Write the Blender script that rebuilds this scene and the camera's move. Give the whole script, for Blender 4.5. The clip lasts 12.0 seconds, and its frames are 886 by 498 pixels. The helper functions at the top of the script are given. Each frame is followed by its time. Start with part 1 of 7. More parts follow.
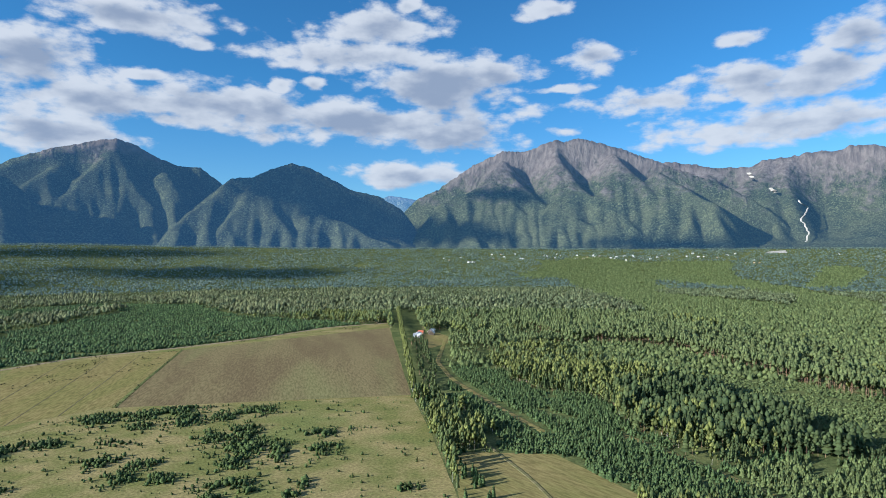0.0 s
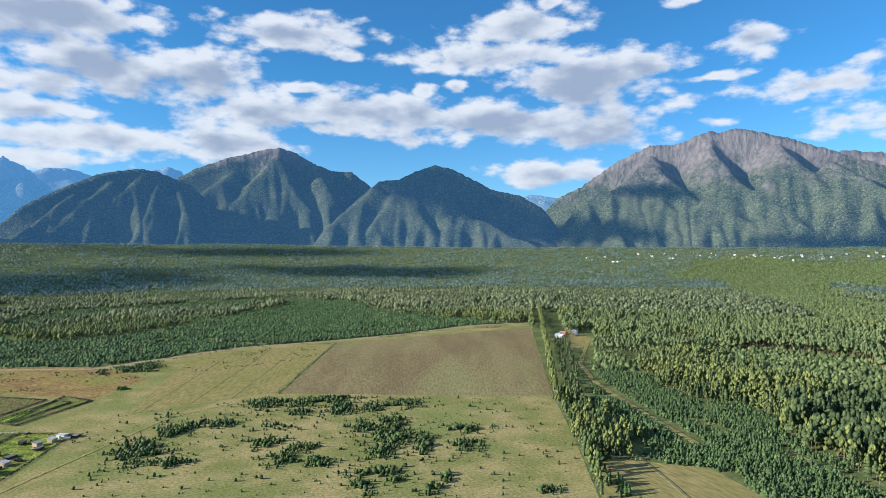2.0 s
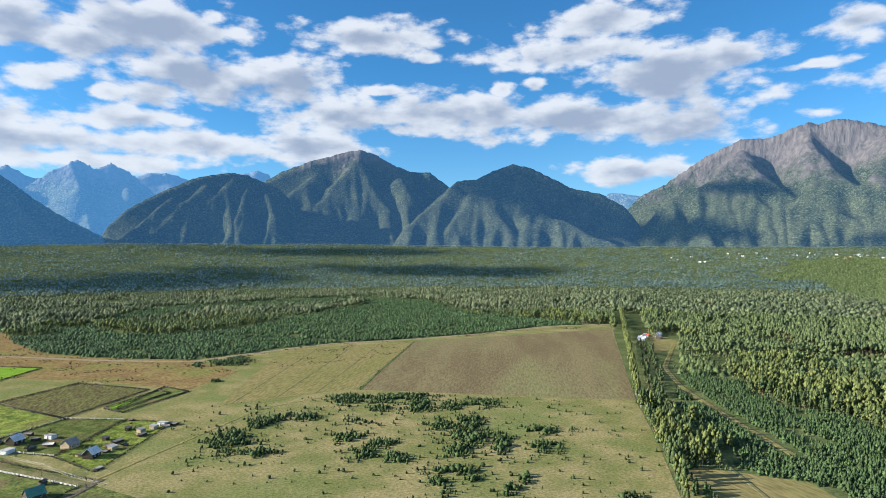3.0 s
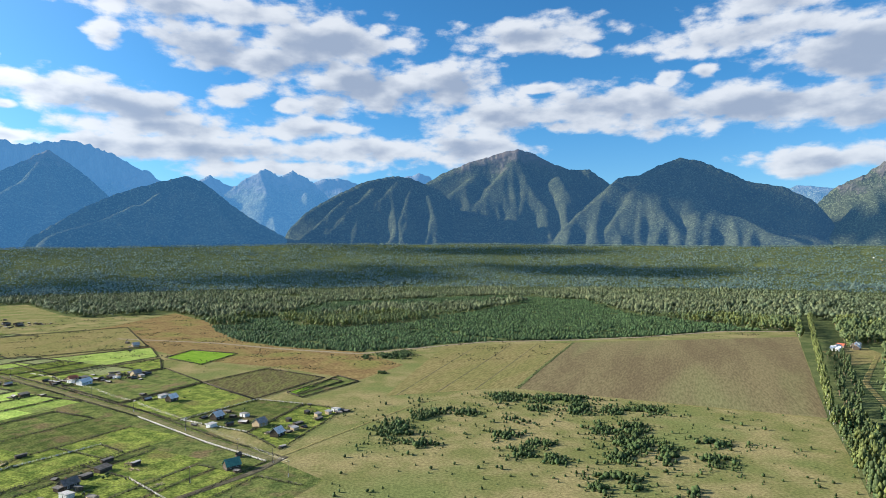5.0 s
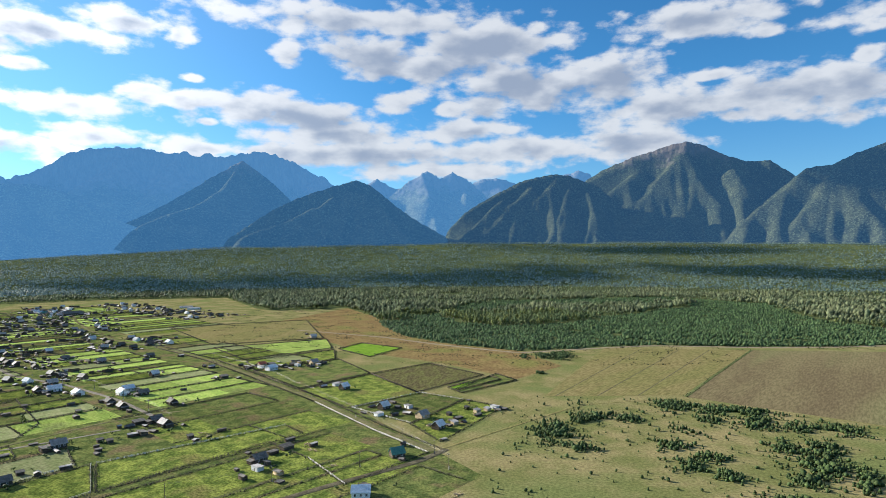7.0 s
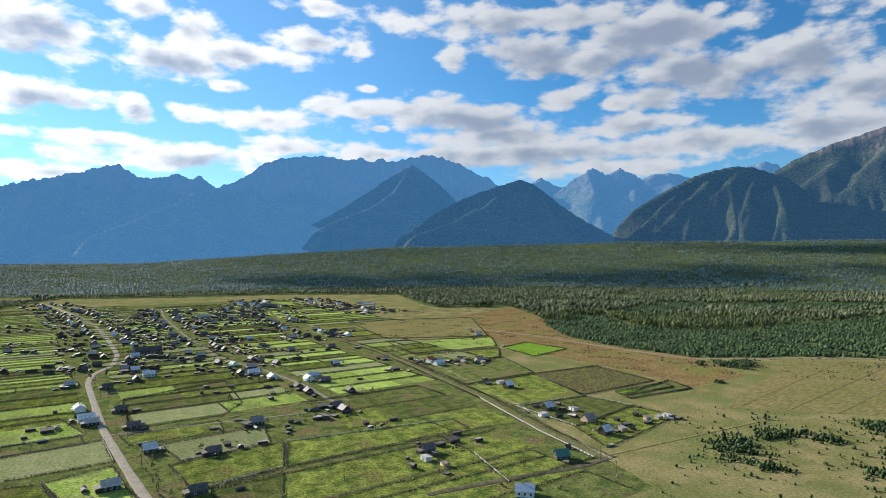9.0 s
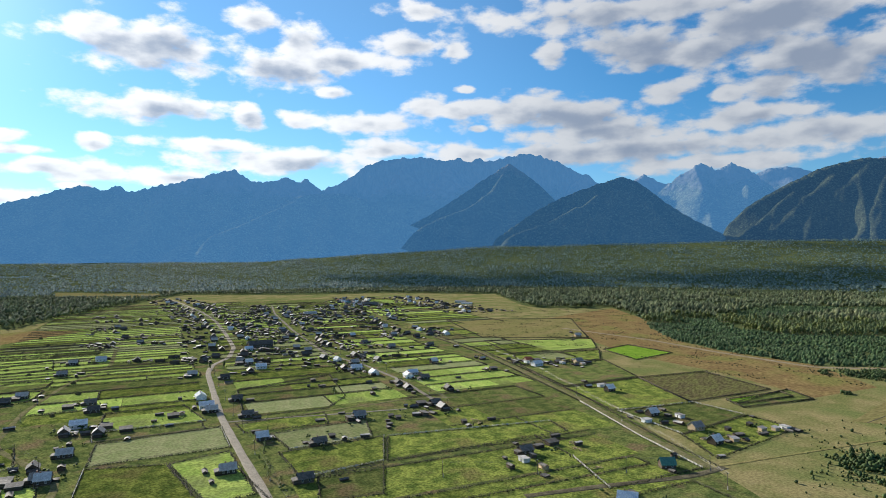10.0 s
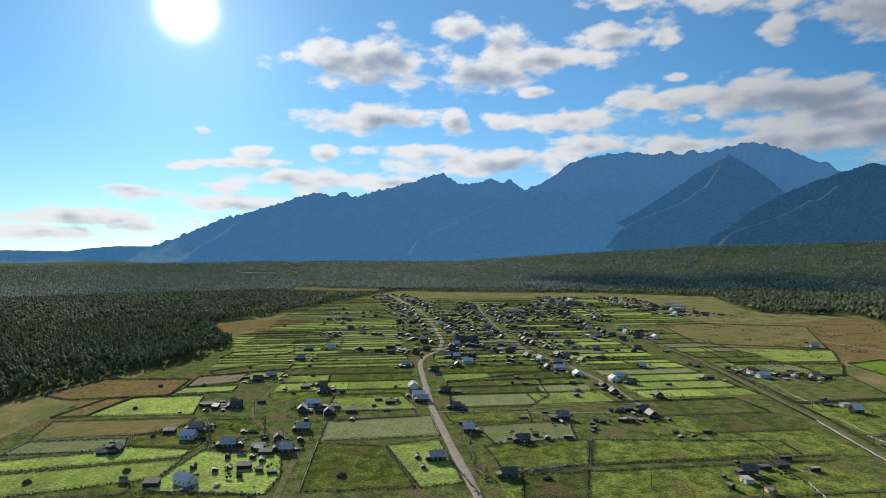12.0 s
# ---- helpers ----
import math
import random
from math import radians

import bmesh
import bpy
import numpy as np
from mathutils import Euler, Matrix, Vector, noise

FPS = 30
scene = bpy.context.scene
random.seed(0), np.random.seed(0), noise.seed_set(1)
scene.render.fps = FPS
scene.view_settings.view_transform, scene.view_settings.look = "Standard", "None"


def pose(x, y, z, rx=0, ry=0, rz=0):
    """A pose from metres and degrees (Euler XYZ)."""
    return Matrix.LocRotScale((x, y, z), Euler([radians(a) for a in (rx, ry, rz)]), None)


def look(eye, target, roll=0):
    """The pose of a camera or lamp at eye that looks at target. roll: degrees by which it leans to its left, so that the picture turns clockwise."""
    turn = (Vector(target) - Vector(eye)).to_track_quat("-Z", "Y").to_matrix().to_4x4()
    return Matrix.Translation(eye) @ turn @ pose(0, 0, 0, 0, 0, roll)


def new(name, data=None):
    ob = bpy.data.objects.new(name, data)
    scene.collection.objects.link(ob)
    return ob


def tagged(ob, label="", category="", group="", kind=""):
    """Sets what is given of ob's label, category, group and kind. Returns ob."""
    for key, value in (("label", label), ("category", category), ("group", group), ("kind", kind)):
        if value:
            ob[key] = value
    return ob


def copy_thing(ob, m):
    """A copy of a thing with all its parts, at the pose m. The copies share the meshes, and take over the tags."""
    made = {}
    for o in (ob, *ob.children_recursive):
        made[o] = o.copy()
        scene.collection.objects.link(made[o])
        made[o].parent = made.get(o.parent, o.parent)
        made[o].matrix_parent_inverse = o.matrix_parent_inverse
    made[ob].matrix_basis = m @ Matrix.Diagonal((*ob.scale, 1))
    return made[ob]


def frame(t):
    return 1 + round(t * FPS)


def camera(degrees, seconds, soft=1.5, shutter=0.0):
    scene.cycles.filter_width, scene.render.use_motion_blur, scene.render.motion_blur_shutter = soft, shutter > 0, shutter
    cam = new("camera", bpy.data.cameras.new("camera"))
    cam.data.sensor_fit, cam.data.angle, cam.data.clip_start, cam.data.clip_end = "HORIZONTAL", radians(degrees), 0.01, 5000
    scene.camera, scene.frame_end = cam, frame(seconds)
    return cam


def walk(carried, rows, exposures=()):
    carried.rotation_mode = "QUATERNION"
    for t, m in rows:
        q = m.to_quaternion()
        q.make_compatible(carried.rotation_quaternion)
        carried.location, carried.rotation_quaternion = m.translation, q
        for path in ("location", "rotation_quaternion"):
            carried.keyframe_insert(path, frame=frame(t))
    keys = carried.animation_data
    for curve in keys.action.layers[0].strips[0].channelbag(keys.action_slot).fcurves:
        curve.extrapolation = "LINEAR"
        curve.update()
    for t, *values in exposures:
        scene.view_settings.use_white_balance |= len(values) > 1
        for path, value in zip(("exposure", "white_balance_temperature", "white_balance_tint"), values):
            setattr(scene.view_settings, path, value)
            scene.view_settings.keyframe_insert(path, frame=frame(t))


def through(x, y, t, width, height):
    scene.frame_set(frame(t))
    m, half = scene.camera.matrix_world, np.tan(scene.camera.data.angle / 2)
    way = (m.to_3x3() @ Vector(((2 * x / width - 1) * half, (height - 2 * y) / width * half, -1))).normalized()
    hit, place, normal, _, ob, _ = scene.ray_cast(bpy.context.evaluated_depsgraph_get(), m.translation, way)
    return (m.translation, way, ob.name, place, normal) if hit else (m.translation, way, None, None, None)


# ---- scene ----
# Camera: a drone that hovers 120 m over the ground and turns slowly to its left.
EYE = Vector((0, 0, 120))
cam = camera(71.62, 12.0, soft=0.75)
YAW = [(0.0, -38.729), (0.5, -35.823), (1.0, -32.548), (1.5, -29.095), (2.0, -25.631), (2.5, -22.031), (3.0, -18.378),
       (5.0, -3.736), (5.5, 0.004), (6.0, 3.759), (6.5, 7.419), (7.0, 10.923), (9.0, 26.121), (9.5, 30.652),
       (10.0, 35.211), (10.5, 39.797), (11.0, 44.368), (11.5, 49.004), (12.0, 53.972)]
PITCH, ROLL = 0.341, -0.281


def heading(yaw):
    a, p = radians(yaw), radians(PITCH)
    return EYE + 100 * Vector((-math.sin(a) * math.cos(p), math.cos(a) * math.cos(p), math.sin(p)))


# the clip's camera closes its aperture a little as it turns towards the sun
walk(cam, [(t, look(EYE, heading(y), ROLL)) for t, y in YAW], [(0, 1.13, 6200, 10), (2.5, 1.38, 6450, 10), (6.5, 1.27, 6600, 10), (9, 1.05, 6700, 10), (10.5, 0.85, 6750, 10), (12, 0.58, 6750, 10)])

# ---------------------------------------------------------------- sky and sun
SUN_AZ, SUN_EL = -76.6, 20.2


def way(az, el):
    a, e = radians(az), radians(el)
    return Vector((math.sin(a) * math.cos(e), math.cos(a) * math.cos(e), math.sin(e)))


SUN = way(SUN_AZ, SUN_EL)
lamp = new("sun", bpy.data.lights.new("sun", "SUN"))
lamp.data.energy, lamp.data.angle, lamp.data.color = 4.4, radians(0.53), (1.0, 0.95, 0.85)
lamp.matrix_world = look(SUN * 300, (0, 0, 0))

# cloud banks: azimuth, elevation, half width, half height, in degrees
BANK_EAST = [(11.7, 19.3, 7.1, 1.6), (17.0, 17.7, 1.5, 0.7), (5.1, 15.1, 4.1, 2.2), (13.0, 14.9, 1.8, 0.5), (8.5, 12.6, 6.3, 1.8), (18.4, 12.9, 10.1, 1.8), (30.2, 17.6, 9.8, 1.2), (33.4, 20.3, 5.7, 1.6), (38.6, 15.3, 6.8, 2.5),
             (31.2, 12.0, 13.2, 2.0), (39.6, 11.1, 5.8, 1.8), (35.4, 7.2, 5.8, 1.3), (43.3, 16.2, 4.7, 1.4), (6.2, 9.7, 4.9, 1.8), (48.1, 21.4, 2.6, 0.7), (52.1, 17.0, 2.8, 1.3), (57.9, 13.0, 7.0, 1.0), (64.3, 17.1, 2.2, 0.6),
             (65.5, 14.1, 5.0, 1.4), (70.3, 13.9, 4.6, 1.7), (73.0, 16.3, 2.5, 1.8), (68.4, 10.4, 10.0, 1.5), (50.0, 11.0, 1.6, 0.5), (49.5, 14.5, 2.6, 0.4), (23.6, 14.9, 1.2, 0.8), (26.6, 15.2, 1.2, 0.7), (35.5, 21.9, 1.3, 0.7)]
BANK_NORTH = [(-34.6, 18.3, 1.3, 1.0), (-33.1, 14.7, 0.8, 0.4), (-25.1, 17.6, 1.6, 1.0), (-33.7, 13.0, 2.6, 0.6), (-28.2, 12.8, 4.6, 1.5), (-31.8, 11.5, 0.8, 0.4), (-24.0, 12.3, 5.8, 1.8), (-21.3, 10.9, 9.1, 1.4), (-18.5, 20.6, 13.6, 1.4),
              (-17.0, 18.0, 5.8, 2.1), (-11.6, 17.0, 5.5, 1.9), (-7.5, 18.6, 7.8, 2.3), (-3.3, 15.3, 7.3, 2.2), (-14.6, 14.0, 2.5, 1.0), (-10.1, 13.2, 1.5, 0.7), (-6.5, 13.8, 3.1, 1.5), (-8.5, 11.2, 4.7, 1.1), (-19.4, 9.1, 16.1, 1.5),
              (-32.2, 9.3, 4.2, 0.7), (-26.2, 9.2, 6.4, 1.0), (-4.4, 9.3, 10.3, 1.3), (-11.6, 7.6, 7.5, 1.0), (-2.2, 19.7, 1.3, 0.7)]
BANK_WEST = [(-60.9, 17.3, 6.3, 2.1), (-64.3, 18.3, 2.2, 1.0), (-51.9, 20.0, 2.8, 1.2), (-48.6, 18.8, 2.4, 1.8), (-50.1, 16.2, 4.2, 1.8), (-44.2, 17.4, 6.4, 1.2), (-38.1, 18.8, 4.7, 1.0), (-45.0, 14.6, 1.5, 0.5), (-60.9, 12.2, 6.3, 1.3),
             (-52.9, 12.0, 1.6, 1.0), (-65.0, 8.9, 1.2, 0.8), (-55.5, 9.3, 5.6, 0.8), (-47.7, 12.1, 2.9, 0.8), (-42.3, 11.9, 5.6, 1.1), (-36.8, 13.5, 1.9, 1.0), (-31.9, 13.1, 3.2, 0.8), (-50.1, 8.4, 10.2, 1.1), (-64.3, 6.6, 2.5, 0.9),
             (-58.9, 6.5, 5.4, 0.8), (-40.2, 9.5, 4.6, 1.0), (-65.4, 5.3, 1.4, 0.4), (-37.6, 21.4, 3.2, 0.6)]
BANK_LOW = [(-75.3, 10.8, 0.8, 0.4), (-72.5, 7.9, 4.2, 0.5), (-71.0, 9.0, 1.9, 0.5), (-76.6, 7.5, 1.8, 0.4), (-65.1, 8.9, 1.2, 0.7), (-80.1, 5.0, 3.4, 0.6), (-73.4, 5.7, 2.4, 0.5), (-68.6, 6.5, 6.0, 0.8), (-73.4, 4.4, 5.6, 0.6),
            (-81.4, 5.4, 1.9, 0.4), (-84.2, 3.0, 6.3, 0.7), (-86.9, 1.8, 3.8, 0.6), (-80.1, 2.4, 3.4, 0.4)]


class Nodes:
    """Short forms for building a node tree."""

    def __init__(self, tree):
        self.tree = tree
        tree.nodes.clear()

    def add(self, kind, values=(), op=""):
        n = self.tree.nodes.new(kind)
        if op:
            n.operation = op
        for key, value in dict(values).items():
            self.put(n.inputs[key], value)
        return n

    def put(self, socket, value):
        if isinstance(value, bpy.types.NodeSocket):
            self.tree.links.new(value, socket)
        else:
            socket.default_value = value

    def math(self, op, a, b=0.0, clamp=False):
        n = self.add("ShaderNodeMath", {0: a, 1: b}, op)
        n.use_clamp = clamp
        return n.outputs[0]

    def vec(self, op, a, b=(0, 0, 0)):
        n = self.add("ShaderNodeVectorMath", {0: a, 1: b}, op)
        return n.outputs["Value" if op in ("LENGTH", "DOT_PRODUCT") else "Vector"]

    def noise(self, vector, scale, detail=4.0, rough=0.55):
        return self.add("ShaderNodeTexNoise", {"Vector": vector, "Scale": scale, "Detail": detail, "Roughness": rough}).outputs[0]

    def step(self, value, low, high, a=0.0, b=1.0):
        n = self.add("ShaderNodeMapRange", {"Value": value, "From Min": low, "From Max": high, "To Min": a, "To Max": b})
        n.interpolation_type = "SMOOTHSTEP"
        return n.outputs[0]

    def mix(self, factor, a, b, blend="MIX"):
        n = self.add("ShaderNodeMix")
        n.data_type, n.blend_type = "RGBA", blend
        for socket, value in ((n.inputs[0], factor), (n.inputs[6], a), (n.inputs[7], b)):
            self.put(socket, (*value, 1.0) if isinstance(value, tuple) and len(value) == 3 else value)
        return n.outputs[2]


def make_sky():
    world = bpy.data.worlds.new("sky")
    scene.world = world
    world.use_nodes = True
    n = Nodes(world.node_tree)
    d = n.add("ShaderNodeTexCoord").outputs["Generated"]
    xyz = n.add("ShaderNodeSeparateXYZ", {0: d})
    x, y, z = xyz.outputs
    az = n.math("MULTIPLY", n.math("ARCTAN2", x, y), 180 / math.pi)
    el = n.math("MULTIPLY", n.math("ARCSINE", z), 180 / math.pi)
    polar = n.add("ShaderNodeCombineXYZ", {0: az, 1: el}).outputs[0]
    # ragged edges: bend the banks by noise
    wob = n.add("ShaderNodeTexNoise", {"Vector": n.vec("MULTIPLY", polar, (0.10, 0.22, 0)), "Scale": 1.0, "Detail": 3.0}).outputs["Color"]
    bent = n.vec("ADD", polar, n.vec("MULTIPLY", n.vec("SUBTRACT", wob, (0.5, 0.5, 0.5)), (2.6, 1.3, 0)))
    shape = body = None
    for a, e, w, h in BANK_EAST + BANK_NORTH + BANK_WEST + BANK_LOW:
        off = n.vec("MULTIPLY", n.vec("SUBTRACT", bent, (a, e, 0)), (1 / w, 1 / h, 0))
        here = n.math("SUBTRACT", 1.42, n.vec("LENGTH", off))
        deep = n.math("ADD", n.math("MULTIPLY", here, min(1.15, 0.3 + h / 2.6)), n.vec("DOT_PRODUCT", off, (0.10, -0.34, 0)))
        shape = here if shape is None else n.math("MAXIMUM", shape, here)
        body = deep if body is None else n.math("MAXIMUM", body, deep)
    shape = n.math("MAXIMUM", shape, -0.7)
    # beyond the banks, above and behind: scattered clouds
    above = n.math("ADD", n.step(el, 24, 34), n.step(n.math("ABSOLUTE", az), 84, 100))
    shape = n.math("ADD", shape, n.math("MULTIPLY", above, 0.6))
    soft = n.vec("MULTIPLY", polar, (0.25, 0.50, 0))
    billow = n.noise(soft, 1.0, 8.0, 0.57)
    puff = n.add("ShaderNodeTexVoronoi", {"Vector": n.vec("ADD", soft, n.vec("MULTIPLY", wob, (0.7, 0.7, 0))), "Scale": 1.9}).outputs["Distance"]
    billow2 = n.noise(n.vec("ADD", soft, (-0.25, 0.5, 0)), 1.0, 5.0, 0.5)
    lumps = n.math("MULTIPLY", n.math("SUBTRACT", 0.42, puff), 0.5)
    dens = n.math("ADD", n.math("ADD", shape, lumps), n.math("MULTIPLY", n.math("SUBTRACT", billow, 0.5), 2.9))
    dens2 = n.math("ADD", n.math("SUBTRACT", n.math("MAXIMUM", body, -0.7), n.math("MULTIPLY", lumps, 0.6)), n.math("MULTIPLY", n.math("SUBTRACT", billow2, 0.5), 2.2))
    alpha = n.step(dens, 0.14, 0.80)
    thick = n.step(dens2, 0.45, 1.55)
    air = n.add("ShaderNodeTexSky")
    air.sky_type, air.sun_disc, air.sun_elevation, air.sun_rotation = "NISHITA", False, radians(SUN_EL), radians(SUN_AZ)
    air.altitude, air.air_density, air.dust_density, air.ozone_density = 700, 1.0, 0.15, 3.0
    sky = air.outputs[0]
    near = n.math("MAXIMUM", n.vec("DOT_PRODUCT", d, tuple(SUN)), 0.0)
    blue = n.mix(1.0, sky, n.mix(n.step(el, 1.0, 17.0), (0.62, 0.97, 1.22), (0.38, 0.95, 1.26)), "MULTIPLY")
    # the air is paler round the sun
    pale = n.step(near, 0.45, 1.0)
    blue = n.mix(1.0, blue, n.mix(pale, (0.0, 0.0, 0.0), (1.1, 1.5, 1.8)), "ADD")
    white = n.mix(n.step(near, 0.55, 0.95), (5.6, 6.0, 6.6), (9.8, 10.2, 10.7))
    grey = n.mix(n.step(near, 0.5, 0.95), (2.5, 3.1, 4.2), (3.4, 4.2, 5.6))
    cloud = n.mix(thick, white, grey)
    seen = n.mix(n.math("MULTIPLY", alpha, 0.95), blue, cloud)
    halo = n.math("ADD", n.math("MULTIPLY", n.math("POWER", near, 90.0), 2.4), n.math("MULTIPLY", n.math("POWER", near, 3300.0), 80.0))
    glow = n.mix(1.0, seen, n.mix(1.0, (1.0, 0.98, 0.94), n.add("ShaderNodeCombineXYZ", {0: halo, 1: halo, 2: halo}).outputs[0], "MULTIPLY"), "ADD")
    back = n.add("ShaderNodeBackground", {"Color": glow, "Strength": 0.056})
    n.add("ShaderNodeOutputWorld", {"Surface": back.outputs[0]})


make_sky()

# ---------------------------------------------------------------- materials


def material(name, low, high, patch=12.0, grain=0.8, rough=0.9, bump=0.0, fleck=0.25, spread=0.0, island=False, third=None, stretch=(1, 1, 1), metal=0.0, sheen=0.0):
    """Two colours that wander over patches of that many metres, with finer grain and relief. spread: how much a whole thing differs from the next."""
    m = bpy.data.materials.new(name)
    m.use_nodes = True
    n = Nodes(m.node_tree)
    co = n.vec("MULTIPLY", n.add("ShaderNodeTexCoord").outputs["Object"], stretch)
    wide = n.noise(co, 1 / patch, 5.0, 0.6)
    fine = n.noise(co, 1 / grain, 4.0, 0.65)
    colour = n.mix(n.step(wide, 0.36, 0.64), low, high)
    if third:
        colour = n.mix(n.step(n.noise(co, 0.37 / patch, 3.0), 0.5, 0.68), colour, third)
    value = n.step(fine, 0.32, 0.68, 1 - fleck, 1 + fleck)
    if island:
        value = n.math("MULTIPLY", value, n.step(n.add("ShaderNodeNewGeometry").outputs["Random Per Island"], 0.0, 1.0, 1 - spread, 1 + spread))
    elif spread:
        value = n.math("MULTIPLY", value, n.step(n.add("ShaderNodeObjectInfo").outputs["Random"], 0.0, 1.0, 1 - spread, 1 + spread))
    colour = n.vec("SCALE", colour)
    colour.node.inputs["Scale"].default_value = 1.0
    n.put(colour.node.inputs["Scale"], value)
    values = {"Base Color": colour, "Roughness": rough, "Metallic": metal, "Specular IOR Level": 0.0 if rough > 0.85 else 0.3, "Sheen Weight": sheen, "Sheen Roughness": 0.5, "Sheen Tint": (0.45, 0.62, 0.16, 1.0)}
    if bump:
        both = n.math("ADD", wide, fine)
        values["Normal"] = n.add("ShaderNodeBump", {"Height": both, "Strength": 1.0, "Distance": bump}).outputs[0]
    bsdf = n.add("ShaderNodeBsdfPrincipled", values)
    n.add("ShaderNodeOutputMaterial", {"Surface": bsdf.outputs[0]})
    return m


def leaf_material(name, low, high, spread=0.35, patch=30.0, through=0.25, glow=(0, 0, 0)):
    """Foliage: every clump a little different, and some light comes through it. glow: distance haze, painted as
    emission.
    """
    m = bpy.data.materials.new(name)
    m.use_nodes = True
    n = Nodes(m.node_tree)
    co = n.add("ShaderNodeTexCoord").outputs["Object"]
    rand = n.add("ShaderNodeNewGeometry").outputs["Random Per Island"]
    wide = n.noise(co, 1 / patch, 3.0)
    fine = n.noise(co, 1.6, 3.0, 0.7)
    colour = n.mix(n.math("ADD", n.math("MULTIPLY", rand, 0.6), n.math("MULTIPLY", wide, 0.45), True), low, high)
    colour = n.vec("SCALE", colour)
    n.put(colour.node.inputs["Scale"], n.math("MULTIPLY", n.step(fine, 0.3, 0.7, 0.7, 1.25), n.step(n.math("FRACT", n.math("MULTIPLY", rand, 7.31)), 0, 1, 1 - spread, 1 + spread)))
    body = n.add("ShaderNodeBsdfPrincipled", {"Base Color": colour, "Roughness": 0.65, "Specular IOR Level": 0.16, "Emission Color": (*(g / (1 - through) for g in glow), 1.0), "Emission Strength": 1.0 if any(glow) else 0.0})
    thin = n.add("ShaderNodeBsdfTranslucent", {"Color": colour})
    both = n.add("ShaderNodeMixShader", {0: through, 1: body.outputs[0], 2: thin.outputs[0]})
    n.add("ShaderNodeOutputMaterial", {"Surface": both.outputs[0]})
    return m


def mountain_material(name, wood, wood2, rock, rock2, line, blend, glow):
    """Forest on the flanks, seen as small crowns, and bare rock and scree above the tree line at that height. glow:
    distance haze, painted as emission.
    """
    m = bpy.data.materials.new(name)
    m.use_nodes = True
    n = Nodes(m.node_tree)
    co = n.add("ShaderNodeTexCoord").outputs["Object"]
    z = n.add("ShaderNodeSeparateXYZ", {0: co}).outputs[2]
    wide = n.noise(co, 1 / 160, 5.0, 0.6)
    mid = n.noise(co, 1 / 45, 5.0, 0.65)
    bent = n.vec("ADD", co, n.vec("MULTIPLY", n.vec("SUBTRACT", n.add("ShaderNodeTexNoise", {"Vector": co, "Scale": 1 / 14, "Detail": 2.0}).outputs["Color"], (0.5, 0.5, 0.5)), (9, 9, 9)))
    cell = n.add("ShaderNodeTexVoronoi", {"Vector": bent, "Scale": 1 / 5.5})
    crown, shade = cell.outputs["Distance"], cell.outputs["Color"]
    tint = n.add("ShaderNodeSeparateColor", {0: shade}).outputs[0]
    trees = n.mix(n.step(wide, 0.35, 0.65), wood, wood2)
    trees = n.mix(n.step(n.math("ADD", tint, n.math("MULTIPLY", mid, 0.8)), 1.0, 1.5), trees, tuple(1.3 * c for c in wood2))
    trees = n.vec("SCALE", trees)
    # shade between crowns is painted in: colour darkens towards the gaps
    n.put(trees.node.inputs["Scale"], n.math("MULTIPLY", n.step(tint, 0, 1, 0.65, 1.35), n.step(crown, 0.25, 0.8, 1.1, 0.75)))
    streak = n.noise(n.vec("MULTIPLY", co, (1, 1, 0.22)), 1 / 28, 6.0, 0.7)
    bare = n.mix(n.step(streak, 0.35, 0.68), rock, rock2)
    height = n.math("ADD", z, n.math("MULTIPLY", n.math("SUBTRACT", n.math("ADD", wide, mid), 1.0), blend * 2.2))
    above = n.step(height, line - blend * 0.5, line + blend * 0.5)
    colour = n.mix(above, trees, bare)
    relief = n.math("ADD", n.math("MULTIPLY", n.math("MULTIPLY", crown, -3.0), n.math("SUBTRACT", 1.0, above)), n.math("ADD", n.math("MULTIPLY", mid, 4.0), n.math("MULTIPLY", n.math("MULTIPLY", streak, 16.0), above)))
    normal = n.add("ShaderNodeBump", {"Height": relief, "Strength": 1.0, "Distance": 1.0}).outputs[0]
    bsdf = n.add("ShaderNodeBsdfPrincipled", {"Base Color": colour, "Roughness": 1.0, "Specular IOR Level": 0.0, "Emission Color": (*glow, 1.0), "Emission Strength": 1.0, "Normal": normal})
    n.add("ShaderNodeOutputMaterial", {"Surface": bsdf.outputs[0]})
    return m


M_FLOOR = material("forest_floor", (0.076, 0.100, 0.040), (0.125, 0.142, 0.058), 25, 2.0, bump=0.4)
M_MEADOW = material("meadow", (0.150, 0.158, 0.056), (0.262, 0.218, 0.102), 34, 1.7, bump=0.25, fleck=0.28, third=(0.150, 0.170, 0.060))
M_STUBBLE = material("stubble", (0.146, 0.114, 0.064), (0.184, 0.152, 0.080), 40, 1.7, bump=0.12, fleck=0.24, stretch=(1, 0.16, 1), third=(0.180, 0.172, 0.080))
M_HAY = material("mown_grass", (0.215, 0.178, 0.078), (0.180, 0.168, 0.064), 30, 2.0, bump=0.2, fleck=0.28, stretch=(1, 0.2, 1))
M_RUSSET = material("russet_grass", (0.185, 0.125, 0.058), (0.225, 0.165, 0.070), 24, 3.5, bump=0.5, fleck=0.35, third=(0.175, 0.165, 0.055))
